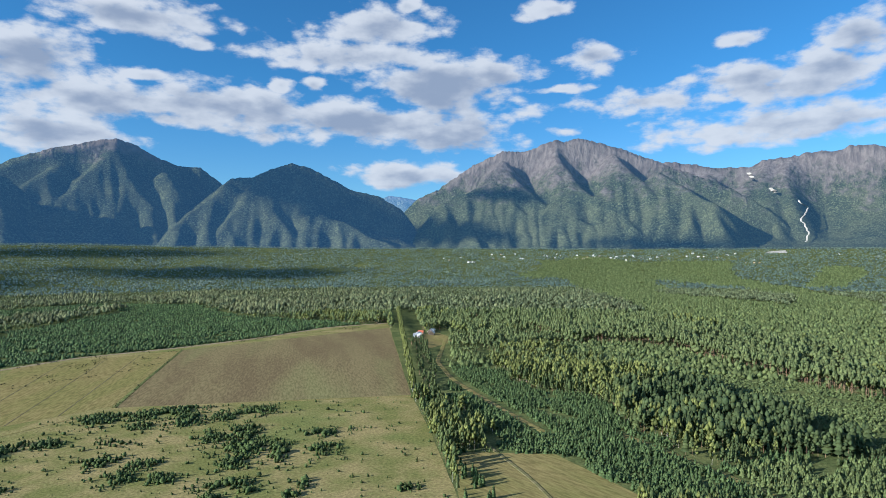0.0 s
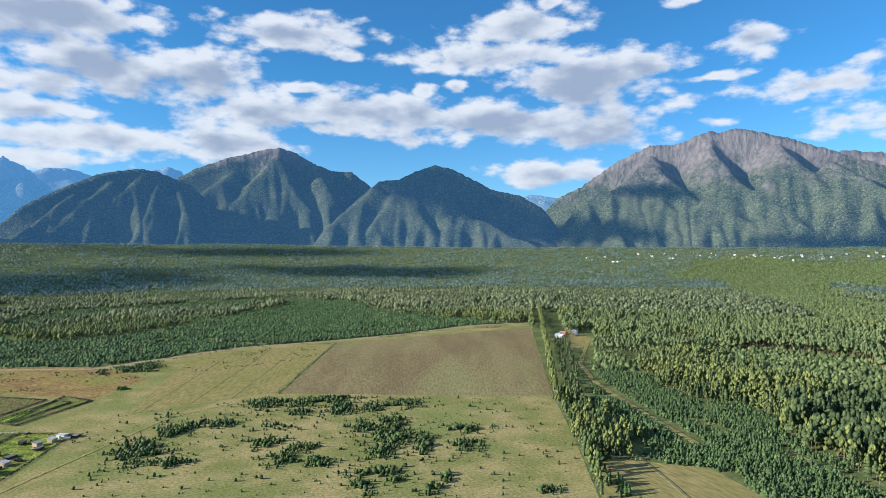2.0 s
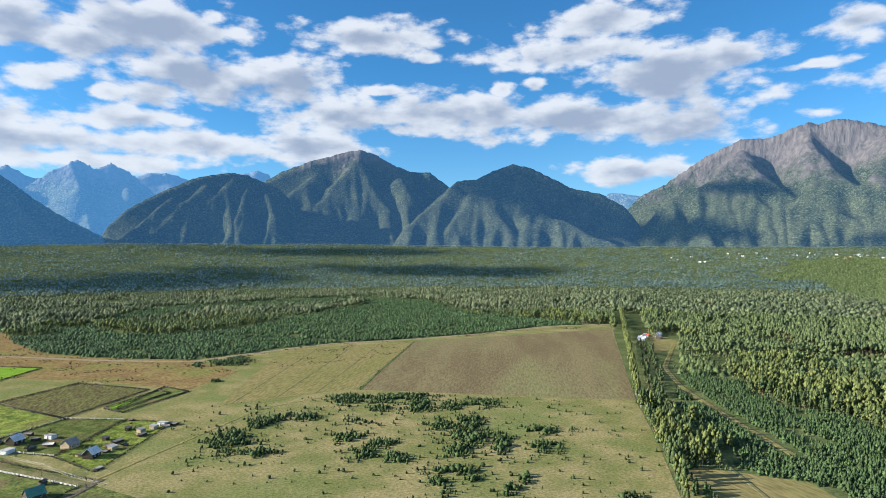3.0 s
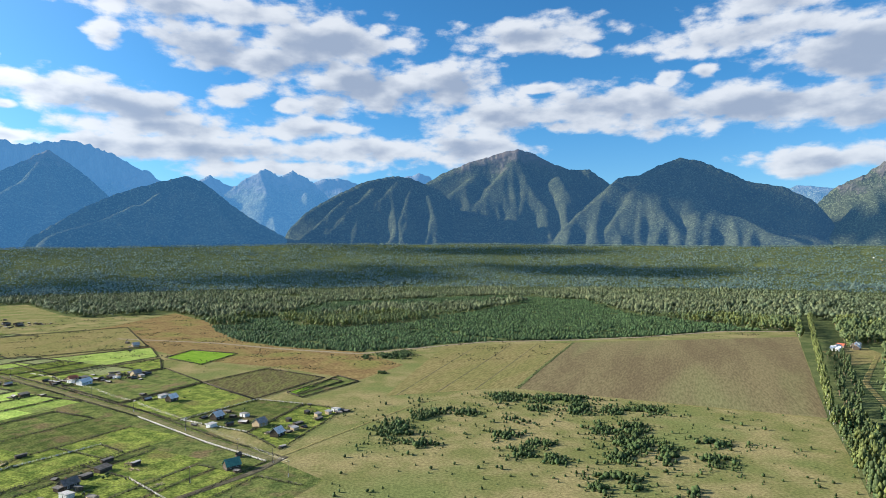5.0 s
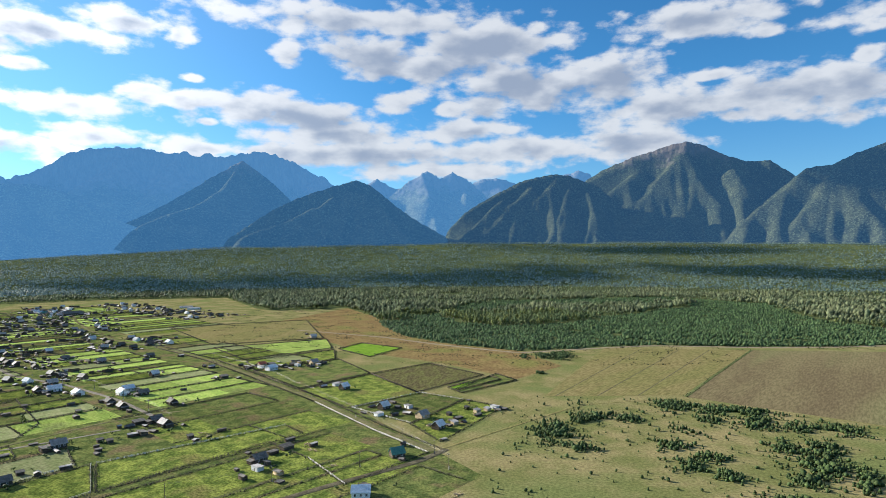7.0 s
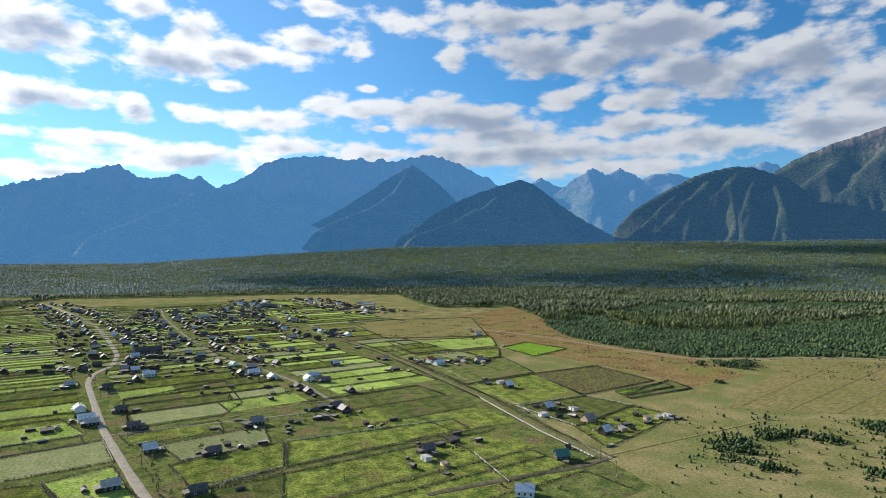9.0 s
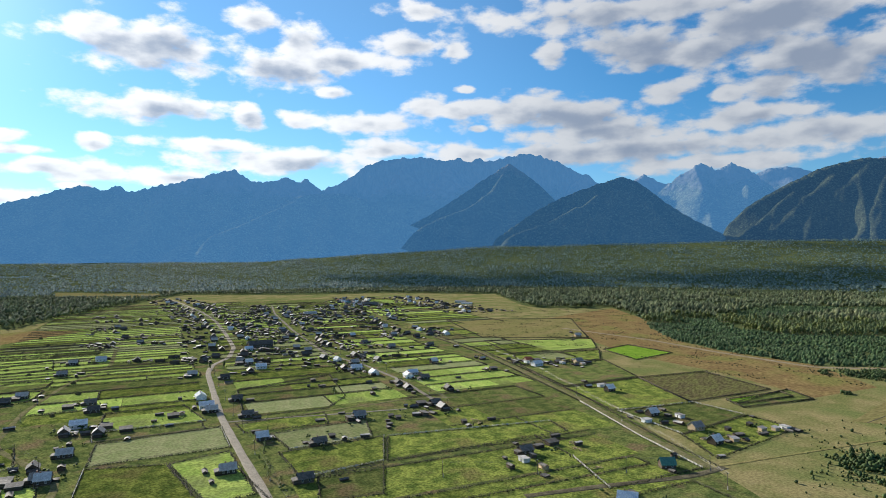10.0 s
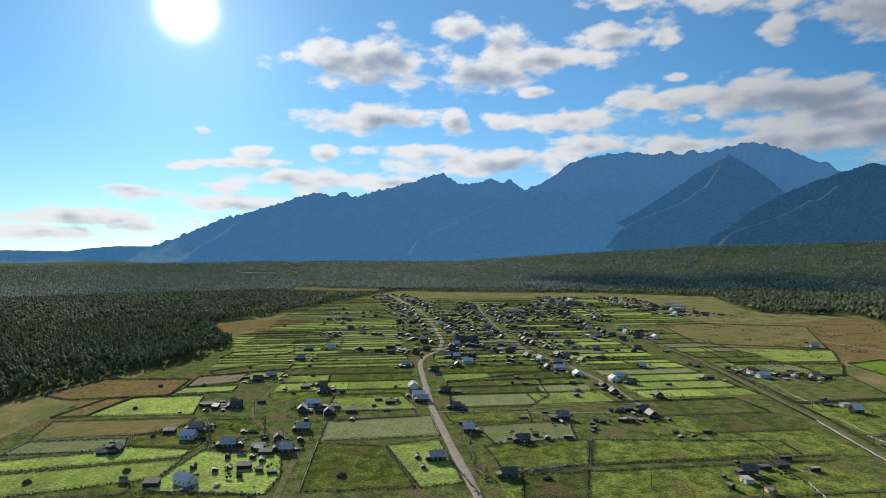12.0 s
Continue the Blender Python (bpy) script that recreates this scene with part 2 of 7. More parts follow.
M_PLOT = [material("lush_grass", (0.212, 0.300, 0.066), (0.330, 0.398, 0.102), 14, 2.0, sheen=0.05, bump=0.5, fleck=0.36, third=(0.190, 0.220, 0.078), spread=0.2),
          material("field_grass", (0.058, 0.084, 0.020), (0.180, 0.205, 0.046), 10, 1.5, sheen=0.05, bump=0.45, fleck=0.5, third=(0.125, 0.112, 0.042), spread=0.25),
          material("rough_grass", (0.052, 0.072, 0.024), (0.130, 0.142, 0.046), 9, 1.5, sheen=0.05, bump=0.4, fleck=0.42, third=(0.140, 0.100, 0.058), spread=0.2),
          material("cropped_grass", (0.180, 0.205, 0.090), (0.240, 0.240, 0.125), 12, 2.0, sheen=0.05, bump=0.35, fleck=0.28, spread=0.15),
          material("dug_soil", (0.095, 0.080, 0.042), (0.120, 0.120, 0.045), 8, 2.0, bump=0.2, fleck=0.35, stretch=(1, 0.3, 1), spread=0.15)]
M_BRIGHT = material("sown_crop", (0.12, 0.225, 0.022), (0.17, 0.275, 0.035), 10, 2.0, sheen=0.05, bump=0.5)
M_ROAD = material("gravel_road", (0.30, 0.265, 0.215), (0.36, 0.32, 0.26), 5, 0.4, bump=0.05)
M_STREET = material("dirt_street", (0.19, 0.17, 0.135), (0.27, 0.24, 0.195), 5, 0.5, bump=0.05)
M_MUD = material("muddy_track", (0.085, 0.075, 0.050), (0.13, 0.115, 0.075), 5, 1.0, bump=0.1)
M_TRACK = material("dirt_track", (0.22, 0.175, 0.115), (0.29, 0.24, 0.16), 6, 0.5, bump=0.1)
M_LANE = material("grassy_lane", (0.125, 0.125, 0.052), (0.185, 0.165, 0.090), 6, 1.2, bump=0.1)
M_STONE = material("river_gravel", (0.32, 0.31, 0.29), (0.42, 0.41, 0.385), 12, 1.0, bump=0.2)
M_PINE = leaf_material("pine_needles", (0.072, 0.116, 0.050), (0.150, 0.190, 0.076), spread=0.25, through=0.42)
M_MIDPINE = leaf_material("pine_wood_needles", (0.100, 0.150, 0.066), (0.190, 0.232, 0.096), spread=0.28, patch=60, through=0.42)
M_DARKPINE = leaf_material("old_pine_needles", (0.048, 0.084, 0.040), (0.112, 0.150, 0.062), spread=0.25, through=0.4)
M_YOUNG = leaf_material("young_pine_needles", (0.044, 0.092, 0.040), (0.104, 0.158, 0.060), spread=0.38)
M_YOUNG_EDGE = leaf_material("young_mixed_pines", (0.056, 0.106, 0.046), (0.122, 0.176, 0.068), spread=0.3, through=0.35)
M_YOUNG_PALE = leaf_material("sunlit_young_pines", (0.118, 0.172, 0.072), (0.204, 0.254, 0.102), spread=0.3, through=0.45)
M_BIRCH = leaf_material("birch_leaves", (0.135, 0.175, 0.056), (0.225, 0.250, 0.084), through=0.4)
M_BUSH = leaf_material("bush_leaves", (0.044, 0.078, 0.026), (0.090, 0.128, 0.042))
# woods past 1.2 km: paler, cooler leaf colour stands in for haze
M_FARPINE = leaf_material("haze_paled_mixed_wood", (0.104, 0.146, 0.084), (0.212, 0.248, 0.130), spread=0.42, patch=80, through=0.45)
M_FARBIRCH = leaf_material("haze_paled_leafy_wood", (0.140, 0.174, 0.096), (0.250, 0.275, 0.140), spread=0.4, patch=80, through=0.45)
# woods past 2 km: haze painted as blue emission and cooler leaf colour
M_BACKWOOD = leaf_material("hazed_mixed_wood", (0.068, 0.110, 0.088), (0.158, 0.204, 0.142), spread=0.42, patch=120, through=0.45, glow=(0.006, 0.015, 0.023))
M_BACKLEAF = leaf_material("hazed_leafy_wood", (0.092, 0.130, 0.102), (0.196, 0.232, 0.158), spread=0.4, patch=120, through=0.45, glow=(0.006, 0.015, 0.023))
M_BARK = material("pine_bark", (0.27, 0.165, 0.115), (0.36, 0.235, 0.17), 2, 0.2)
M_WHITEBARK = material("birch_bark", (0.35, 0.33, 0.29), (0.5, 0.48, 0.44), 1, 0.2)
M_LOG = material("weathered_logs", (0.068, 0.054, 0.042), (0.12, 0.098, 0.077), 2.0, 0.25, bump=0.02, spread=0.3, stretch=(0.3, 0.3, 3))
M_PALE = material("new_timber", (0.42, 0.31, 0.19), (0.5, 0.39, 0.26), 2.0, 0.25, bump=0.01, spread=0.15, stretch=(0.3, 0.3, 3))
M_WHITE = material("white_paint", (0.62, 0.62, 0.60), (0.76, 0.76, 0.74), 2.0, 0.3, bump=0.01, spread=0.12)
M_SLATE = material("slate_sheet_roof", (0.29, 0.27, 0.25), (0.42, 0.40, 0.375), 2.5, 0.3, rough=0.8, bump=0.02, spread=0.3)
M_OLDROOF = material("old_board_roof", (0.085, 0.078, 0.07), (0.15, 0.138, 0.125), 2.0, 0.3, rough=0.85, bump=0.02, spread=0.3)
M_TIN = material("light_tin_roof", (0.54, 0.55, 0.56), (0.68, 0.69, 0.69), 3.0, 0.4, sheen=0.05, bump=0.01, spread=0.15)
M_GREENROOF = material("green_painted_roof", (0.045, 0.16, 0.13), (0.07, 0.21, 0.17), 2.0, 0.3, rough=0.5, bump=0.01, spread=0.1)
M_BLUEROOF = material("blue_painted_roof", (0.38, 0.47, 0.56), (0.48, 0.57, 0.64), 2.0, 0.3, rough=0.45, bump=0.01, spread=0.1)
M_REDROOF = material("red_painted_roof", (0.36, 0.09, 0.05), (0.45, 0.14, 0.08), 2.0, 0.3, rough=0.6, bump=0.01, spread=0.1)
M_FENCE = material("grey_fence_wood", (0.085, 0.072, 0.058), (0.14, 0.12, 0.10), 2.0, 0.2, spread=0.2)
M_PALEFENCE = material("pale_fence_wood", (0.52, 0.49, 0.43), (0.66, 0.63, 0.57), 2.0, 0.2, spread=0.1)
# extra dark: along the fences it also stands for their shadow strips
M_WEED = leaf_material("tall_weeds", (0.032, 0.038, 0.014), (0.066, 0.070, 0.026))
M_BRICK = material("chimney_brick", (0.30, 0.14, 0.09), (0.38, 0.2, 0.14), 0.6, 0.1)
M_HAYSTACK = material("old_hay", (0.10, 0.085, 0.04), (0.15, 0.125, 0.06), 0.8, 0.15, bump=0.05)
M_WIRE = material("wire_metal", (0.1, 0.1, 0.1), (0.14, 0.14, 0.14), 1, 0.2, rough=0.5, metal=0.6)


def glass_material():
    m = bpy.data.materials.new("window_glass")
    m.use_nodes = True
    n = Nodes(m.node_tree)
    bsdf = n.add("ShaderNodeBsdfPrincipled", {"Base Color": (0.03, 0.04, 0.05, 1), "Roughness": 0.06, "Specular IOR Level": 0.6})
    n.add("ShaderNodeOutputMaterial", {"Surface": bsdf.outputs[0]})
    return m


M_GLASS = glass_material()


def water_material():
    m = bpy.data.materials.new("water")
    m.use_nodes = True
    n = Nodes(m.node_tree)
    co = n.add("ShaderNodeTexCoord").outputs["Object"]
    normal = n.add("ShaderNodeBump", {"Height": n.noise(co, 0.6, 3.0), "Strength": 0.2, "Distance": 0.05}).outputs[0]
    bsdf = n.add("ShaderNodeBsdfPrincipled", {"Base Color": (0.05, 0.07, 0.08, 1), "Roughness": 0.12, "Normal": normal})
    n.add("ShaderNodeOutputMaterial", {"Surface": bsdf.outputs[0]})
    return m


M_WATER = water_material()

# ---------------------------------------------------------------- shapes
RNG = np.random.default_rng(7)


def lattice(shape_seed):
    g = np.random.default_rng(shape_seed).uniform(0, 2 * math.pi, (256, 256))
    return np.cos(g), np.sin(g)


LATTICES = [lattice(k) for k in range(6)]


def perlin(x, y, k=0):
    """Gradient noise, about -0.7 to 0.7."""
    gx, gy = LATTICES[k % 6]
    x0, y0 = np.floor(x).astype(int), np.floor(y).astype(int)
    fx, fy = x - x0, y - y0
    sx, sy = fx * fx * fx * (fx * (fx * 6 - 15) + 10), fy * fy * fy * (fy * (fy * 6 - 15) + 10)

    def corner(i, j):
        a, b = (x0 + i) & 255, (y0 + j) & 255
        return gx[a, b] * (fx - i) + gy[a, b] * (fy - j)

    top = corner(0, 0) * (1 - sx) + corner(1, 0) * sx
    low = corner(0, 1) * (1 - sx) + corner(1, 1) * sx
    return top * (1 - sy) + low * sy


def fbm(x, y, octaves=4, k=0, gain=0.5):
    out, amp = 0.0, 1.0
    for n in range(octaves):
        out = out + amp * perlin(x * 2**n + 17.3 * n, y * 2**n + 9.1 * n, k + n)
        amp *= gain
    return out


def mesh_np(name, verts, faces, mats, smooth=False, index=None):
    """A mesh from arrays of corners and of faces with three or four corners each."""
    verts, faces = np.ascontiguousarray(verts, np.float32), np.ascontiguousarray(faces, np.int32)
    me = bpy.data.meshes.new(name)
    me.vertices.add(len(verts))
    me.vertices.foreach_set("co", verts.ravel())
    me.loops.add(faces.size)
    me.loops.foreach_set("vertex_index", faces.ravel())
    me.polygons.add(len(faces))
    me.polygons.foreach_set("loop_start", np.arange(0, faces.size, faces.shape[1], dtype=np.int32))
    if smooth:
        me.polygons.foreach_set("use_smooth", np.ones(len(faces), bool))
    for m in mats:
        me.materials.append(m)
    if index is not None:
        me.polygons.foreach_set("material_index", np.ascontiguousarray(index, np.int32))
    me.update(calc_edges=True)
    return me


def grid_faces(rows, cols):
    i = np.arange(rows * cols).reshape(rows, cols)
    return np.stack([i[:-1, :-1], i[:-1, 1:], i[1:, 1:], i[1:, :-1]], -1).reshape(-1, 4)


def inside(x, y, poly):
    """Which points lie in the polygon."""
    x, y = np.asarray(x, float), np.asarray(y, float)
    out = np.zeros(x.shape, bool)
    for (ax, ay), (bx, by) in zip(poly, poly[1:] + poly[:1]):
        if ay != by:
            out ^= ((ay > y) != (by > y)) & (x < (bx - ax) * (y - ay) / (by - ay) + ax)
    return out


def near_line(x, y, line, width):
    """Which points lie within that distance of the line."""
    x, y = np.asarray(x, float), np.asarray(y, float)
    out = np.zeros(x.shape, bool)
    for (ax, ay), (bx, by) in zip(line, line[1:]):
        dx, dy = bx - ax, by - ay
        t = np.clip(((x - ax) * dx + (y - ay) * dy) / (dx * dx + dy * dy), 0, 1)
        out |= np.hypot(x - ax - t * dx, y - ay - t * dy) < width
    return out


# ---------------------------------------------------------------- ground
FOOT_AZ = [-100, -78, -52, -42, -30, -10, 7, 24, 37, 55, 80]
FOOT_EL = [-1.0, -0.9, -0.85, -0.2, 0.45, 0.75, 0.75, 0.45, 0.35, 0.2, 0.1]


def ground_z(x, y):
    """Flat round the village, then rising as a long fan to the foot of the mountains."""
    x, y = np.asarray(x, float), np.asarray(y, float)
    r, az = np.hypot(x, y), np.degrees(np.arctan2(x, y))
    foot = 120 + 2900 * np.tan(np.radians(np.interp(az, FOOT_AZ, FOOT_EL)))
    back = np.clip((150 - np.abs(az)) / 40, 0, 1)
    u = np.clip((r - 1900) / 1000, 0, 1)
    roll = fbm(x / 300, y / 300, 3, 2) * 5 * np.clip((r - 1900) / 500, 0, 1)
    return foot * back * u**1.5 + roll


# the open land: pasture, fields and village, with no forest on it
OPEN = [(180, 60), (225, 142), (258, 180), (240, 225), (192, 228), (248, 322), (304, 423), (549, 822), (586, 885), (476, 897), (333, 848), (237, 830),
        (111, 825), (0, 772), (-51, 750), (-158, 802), (-225, 862), (-285, 960), (-350, 1118), (-459, 1275), (-600, 1200), (-660, 1245), (-897, 1530),
        (-1204, 1402), (-1402, 1178), (-1656, 1023), (-1432, 744), (-1184, 464), (-1074, 291), (-954, 267), (-816, 256), (-716, 153), (-662, 57), (-610, 1.5),
        (-600, -225), (0, -225)]
TAN_PATCH = [(192, 228), (236, 286), (280, 243), (264, 174), (225, 150)]
CAMP_CLEARING = [(498, 702), (578, 742), (540, 642), (468, 612)]
GROVE = [(-155, 1006), (-59, 993), (52, 1119), (227, 1330), (300, 1480), (190, 1500), (20, 1420), (-120, 1300), (-222, 1144)]
PLANTATION = [(-262, 1080), (-240, 1164), (-200, 1400), (0, 1560), (250, 1660), (450, 1480), (435, 1101), (519, 979), (549, 840), (237, 818), (-51, 735), (-225, 840), (-285, 960)]
PATH_WOOD = [(538, 665), (419, 533), (373, 453), (354, 406), (329, 338), (309, 278)]
PATH_YOUNG = [(345, 248), (335, 204), (324, 164), (310, 120)]
TRACK_EAST = [(705, 142), (762, 221), (820, 268), (879, 317), (938, 398), (1000, 450), (1140, 600)]


def make_ground():
    r = np.r_[np.linspace(0, 1800, 19), np.linspace(1860, 3100, 42), np.linspace(3200, 4950, 12)]
    a = np.radians(np.linspace(-180, 180, 241))
    rr, aa = np.meshgrid(r, a, indexing="ij")
    x, y = rr * np.sin(aa), rr * np.cos(aa)
    z = ground_z(x, y)
    ob = new("ground", mesh_np("ground", np.stack([x, y, z], -1).reshape(-1, 3), grid_faces(*x.shape)[:, ::-1], [M_FLOOR], True))
    tagged(ob, "dark grassy forest floor that reaches to the mountains", "ground", kind="structure")


make_ground()


def patch(name, poly, lift, m, label, category="field", kind="structure", turn=0.0):
    """A level sheet of ground with the given outline, its edge made a little uneven."""
    bm = bmesh.new()
    pts = []
    for (ax, ay), (bx, by) in zip(poly, poly[1:] + poly[:1]):
        steps = max(1, int(math.hypot(bx - ax, by - ay) / 14))
        for k in range(steps):
            t = k / steps
            px, py = ax + (bx - ax) * t, ay + (by - ay) * t
            w = 0 if k == 0 else 0.7
            pts.append((px + w * float(perlin(np.array(px / 9), np.array(py / 9))), py + w * float(perlin(np.array(px / 9), np.array(py / 9), 3))))
    cx, cy = sum(p[0] for p in pts) / len(pts), sum(p[1] for p in pts) / len(pts)
    top = [bm.verts.new((px - cx, py - cy, float(ground_z(px, py)) + lift)) for px, py in pts]
    low = [bm.verts.new((px - cx, py - cy, float(ground_z(px, py)) - 0.3)) for px, py in pts]
    bm.faces.new(top)
    for k in range(len(top)):
        bm.faces.new((top[k - 1], low[k - 1], low[k], top[k]))
    bmesh.ops.recalc_face_normals(bm, faces=bm.faces)
    me = bpy.data.meshes.new(name)
    bm.to_mesh(me)
    bm.free()
    me.materials.append(m)
    ob = new(name, me)
    ob.location = (cx, cy, 0)
    if turn:  # the grain of the surface runs along the thing's own y
        me.transform(Matrix.Rotation(-turn, 4, "Z"))
        ob.rotation_euler = (0, 0, turn)
    return tagged(ob, label, category, kind=kind)


def ribbon(name, line, width, lift, m, label, category="road", kind="structure"):
    """A road along a line, with slightly uneven edges, laid on the ground."""
    pts = []
    for (ax, ay), (bx, by) in zip(line, line[1:]):
        steps = max(1, int(math.hypot(bx - ax, by - ay) / 6))
        pts += [(ax + (bx - ax) * k / steps, ay + (by - ay) * k / steps) for k in range(steps)]
    pts = np.array(pts + [line[-1]], float)
    for _ in range(6):
        pts[1:-1] = 0.25 * pts[:-2] + 0.5 * pts[1:-1] + 0.25 * pts[2:]
    d = np.gradient(pts, axis=0)
    side = np.stack([d[:, 1], -d[:, 0]], 1) / np.linalg.norm(d, axis=1)[:, None]
    wob = 1 + 0.22 * perlin(np.arange(len(pts)) * 0.31, np.full(len(pts), 3.7))
    cols = [pts + side * (width / 2 * f * wob)[:, None] for f in (-1.15, -1, -0.5, 0, 0.5, 1, 1.15)]
    drop = (-0.3, 0, 0.03, 0.02, 0.03, 0, -0.3)
    v = np.stack([np.c_[c, ground_z(c[:, 0], c[:, 1]) + lift + h] for c, h in zip(cols, drop)], 1)
    ob = new(name, mesh_np(name, v.reshape(-1, 3), grid_faces(len(pts), 7)[:, ::-1], [m], True))
    return tagged(ob, label, category, kind=kind)


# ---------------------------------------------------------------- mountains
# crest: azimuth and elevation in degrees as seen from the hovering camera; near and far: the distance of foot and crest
# The ranges are the backdrop, far behind all else: their haze is painted as even blue emission.
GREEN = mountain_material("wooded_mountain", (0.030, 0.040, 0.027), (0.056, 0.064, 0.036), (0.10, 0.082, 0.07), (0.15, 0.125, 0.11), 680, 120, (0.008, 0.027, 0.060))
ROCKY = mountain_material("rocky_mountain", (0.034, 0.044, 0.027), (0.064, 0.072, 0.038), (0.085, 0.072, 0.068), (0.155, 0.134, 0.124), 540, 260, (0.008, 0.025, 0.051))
BLUE = mountain_material("blue_hazed_wooded_mountain", (0.055, 0.068, 0.050), (0.100, 0.108, 0.068), (0.10, 0.10, 0.095), (0.15, 0.145, 0.135), 520, 140, (0.024, 0.086, 0.190))

# MID and HAZY: painted haze of a strength between GREEN and BLUE
MID = mountain_material("half_hazed_wooded_mountain", (0.038, 0.050, 0.034), (0.072, 0.080, 0.048), (0.12, 0.10, 0.08), (0.17, 0.15, 0.12), 640, 120, (0.010, 0.040, 0.092))

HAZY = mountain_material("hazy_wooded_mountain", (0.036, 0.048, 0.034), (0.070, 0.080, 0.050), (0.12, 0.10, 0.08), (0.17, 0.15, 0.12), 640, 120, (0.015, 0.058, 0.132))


def spur_lines(width, depth, top_at, g, gap):
    """Ridges that run down from the crest towards the plain, and side ridges that leave them. Each is a line of (across, ahead, height)."""
    lines = []
    x = g.uniform(0.2, 0.8) * gap
    while x < width:
        h = top_at(x) * g.uniform(0.90, 0.99)
        drift, end = g.normal(0, 0.22) * depth, g.uniform(0.0, 0.22) * depth
        sag, pts = g.uniform(0.9, 1.35), []
        for t in np.linspace(0, 1, 9):
            wave = 0.05 * depth * math.sin(3.1 * t * g.uniform(0.8, 1.2) + x)
            pts.append((x + drift * t + wave * t, depth + (end - depth) * t, h * (1 - t) ** sag * (1 + 0.05 * g.normal() * (0 < t < 1))))
        lines.append(pts)
        for side in (-1, 1):
            for t0 in (0.28, 0.6):
                k = int(round((t0 + g.uniform(-0.07, 0.07)) * 8))
                px, py, ph = pts[k]
                reach = g.uniform(0.12, 0.22) * depth
                lines.append([(px + side * reach * q, py - reach * 0.9 * q, ph * (1 - q) ** 1.1 * 0.98) for q in np.linspace(0, 1, 4)])
        x += gap * g.uniform(0.7, 1.35)
    return lines


def side_ridges(ridges, g):
    """The main ridges, and the lesser ones that leave them to both sides, as azimuth and elevation."""
    out = list(ridges)
    for ridge in ridges:
        for (a0, e0), (a1, e1) in zip(ridge, ridge[1:]):
            for side in (g.choice((-1, 1)),):
                t, fall, reach = g.uniform(0.2, 0.8), g.uniform(0.35, 0.6), g.uniform(0.35, 0.8)
                a, e = a0 + (a1 - a0) * t, e0 + (e1 - e0) * t - 0.05
                low = e - fall * (e + 0.9)
                out.append([(a, e), (a + 0.5 * side * reach, 0.45 * e + 0.55 * low), (a + side * reach * g.uniform(0.8, 1.2), low)])
    return out


def eroded(z, dx, dy, hold, rounds=60, power=0.008):
    """Running water cuts branching valleys into the heights; hold: how freely each place may be cut, 0 to 1."""
    rows, cols = z.shape
    flat = np.arange(rows * cols).reshape(rows, cols)
    steps = [(i, j, math.hypot(i * dx, j * dy)) for i in (-1, 0, 1) for j in (-1, 0, 1) if i or j]
    for _ in range(rounds):
        wide = np.pad(z, 1, mode="edge")
        ids = np.pad(flat, 1, mode="edge")
        fall, to = np.zeros(z.shape), flat.copy()
        for i, j, gap in steps:
            slope = (z - wide[1 + i:rows + 1 + i, 1 + j:cols + 1 + j]) / gap
            better = slope > fall
            fall = np.where(better, slope, fall)
            to = np.where(better, ids[1 + i:rows + 1 + i, 1 + j:cols + 1 + j], to)
        to = to.ravel()
        own = to == flat.ravel()
        area, jump = np.full(z.size, dx * dy), np.where(own, z.size, to)
        for _ in range(8):
            area = area + np.bincount(jump, area, z.size + 1)[:-1]
            jump = np.append(jump, z.size)[jump]
        drop = z - z.ravel()[to].reshape(z.shape)
        z = z - hold * np.minimum(power * np.sqrt(np.maximum(area.reshape(z.shape) - 2500, 20)) * fall, 0.7 * drop)
        soft = np.pad(z, 1, mode="edge")
        z = z + hold * 0.06 * (soft[2:, 1:-1] + soft[:-2, 1:-1] + soft[1:-1, 2:] + soft[1:-1, :-2] - 4 * z)
    return z


SLOPES = {}


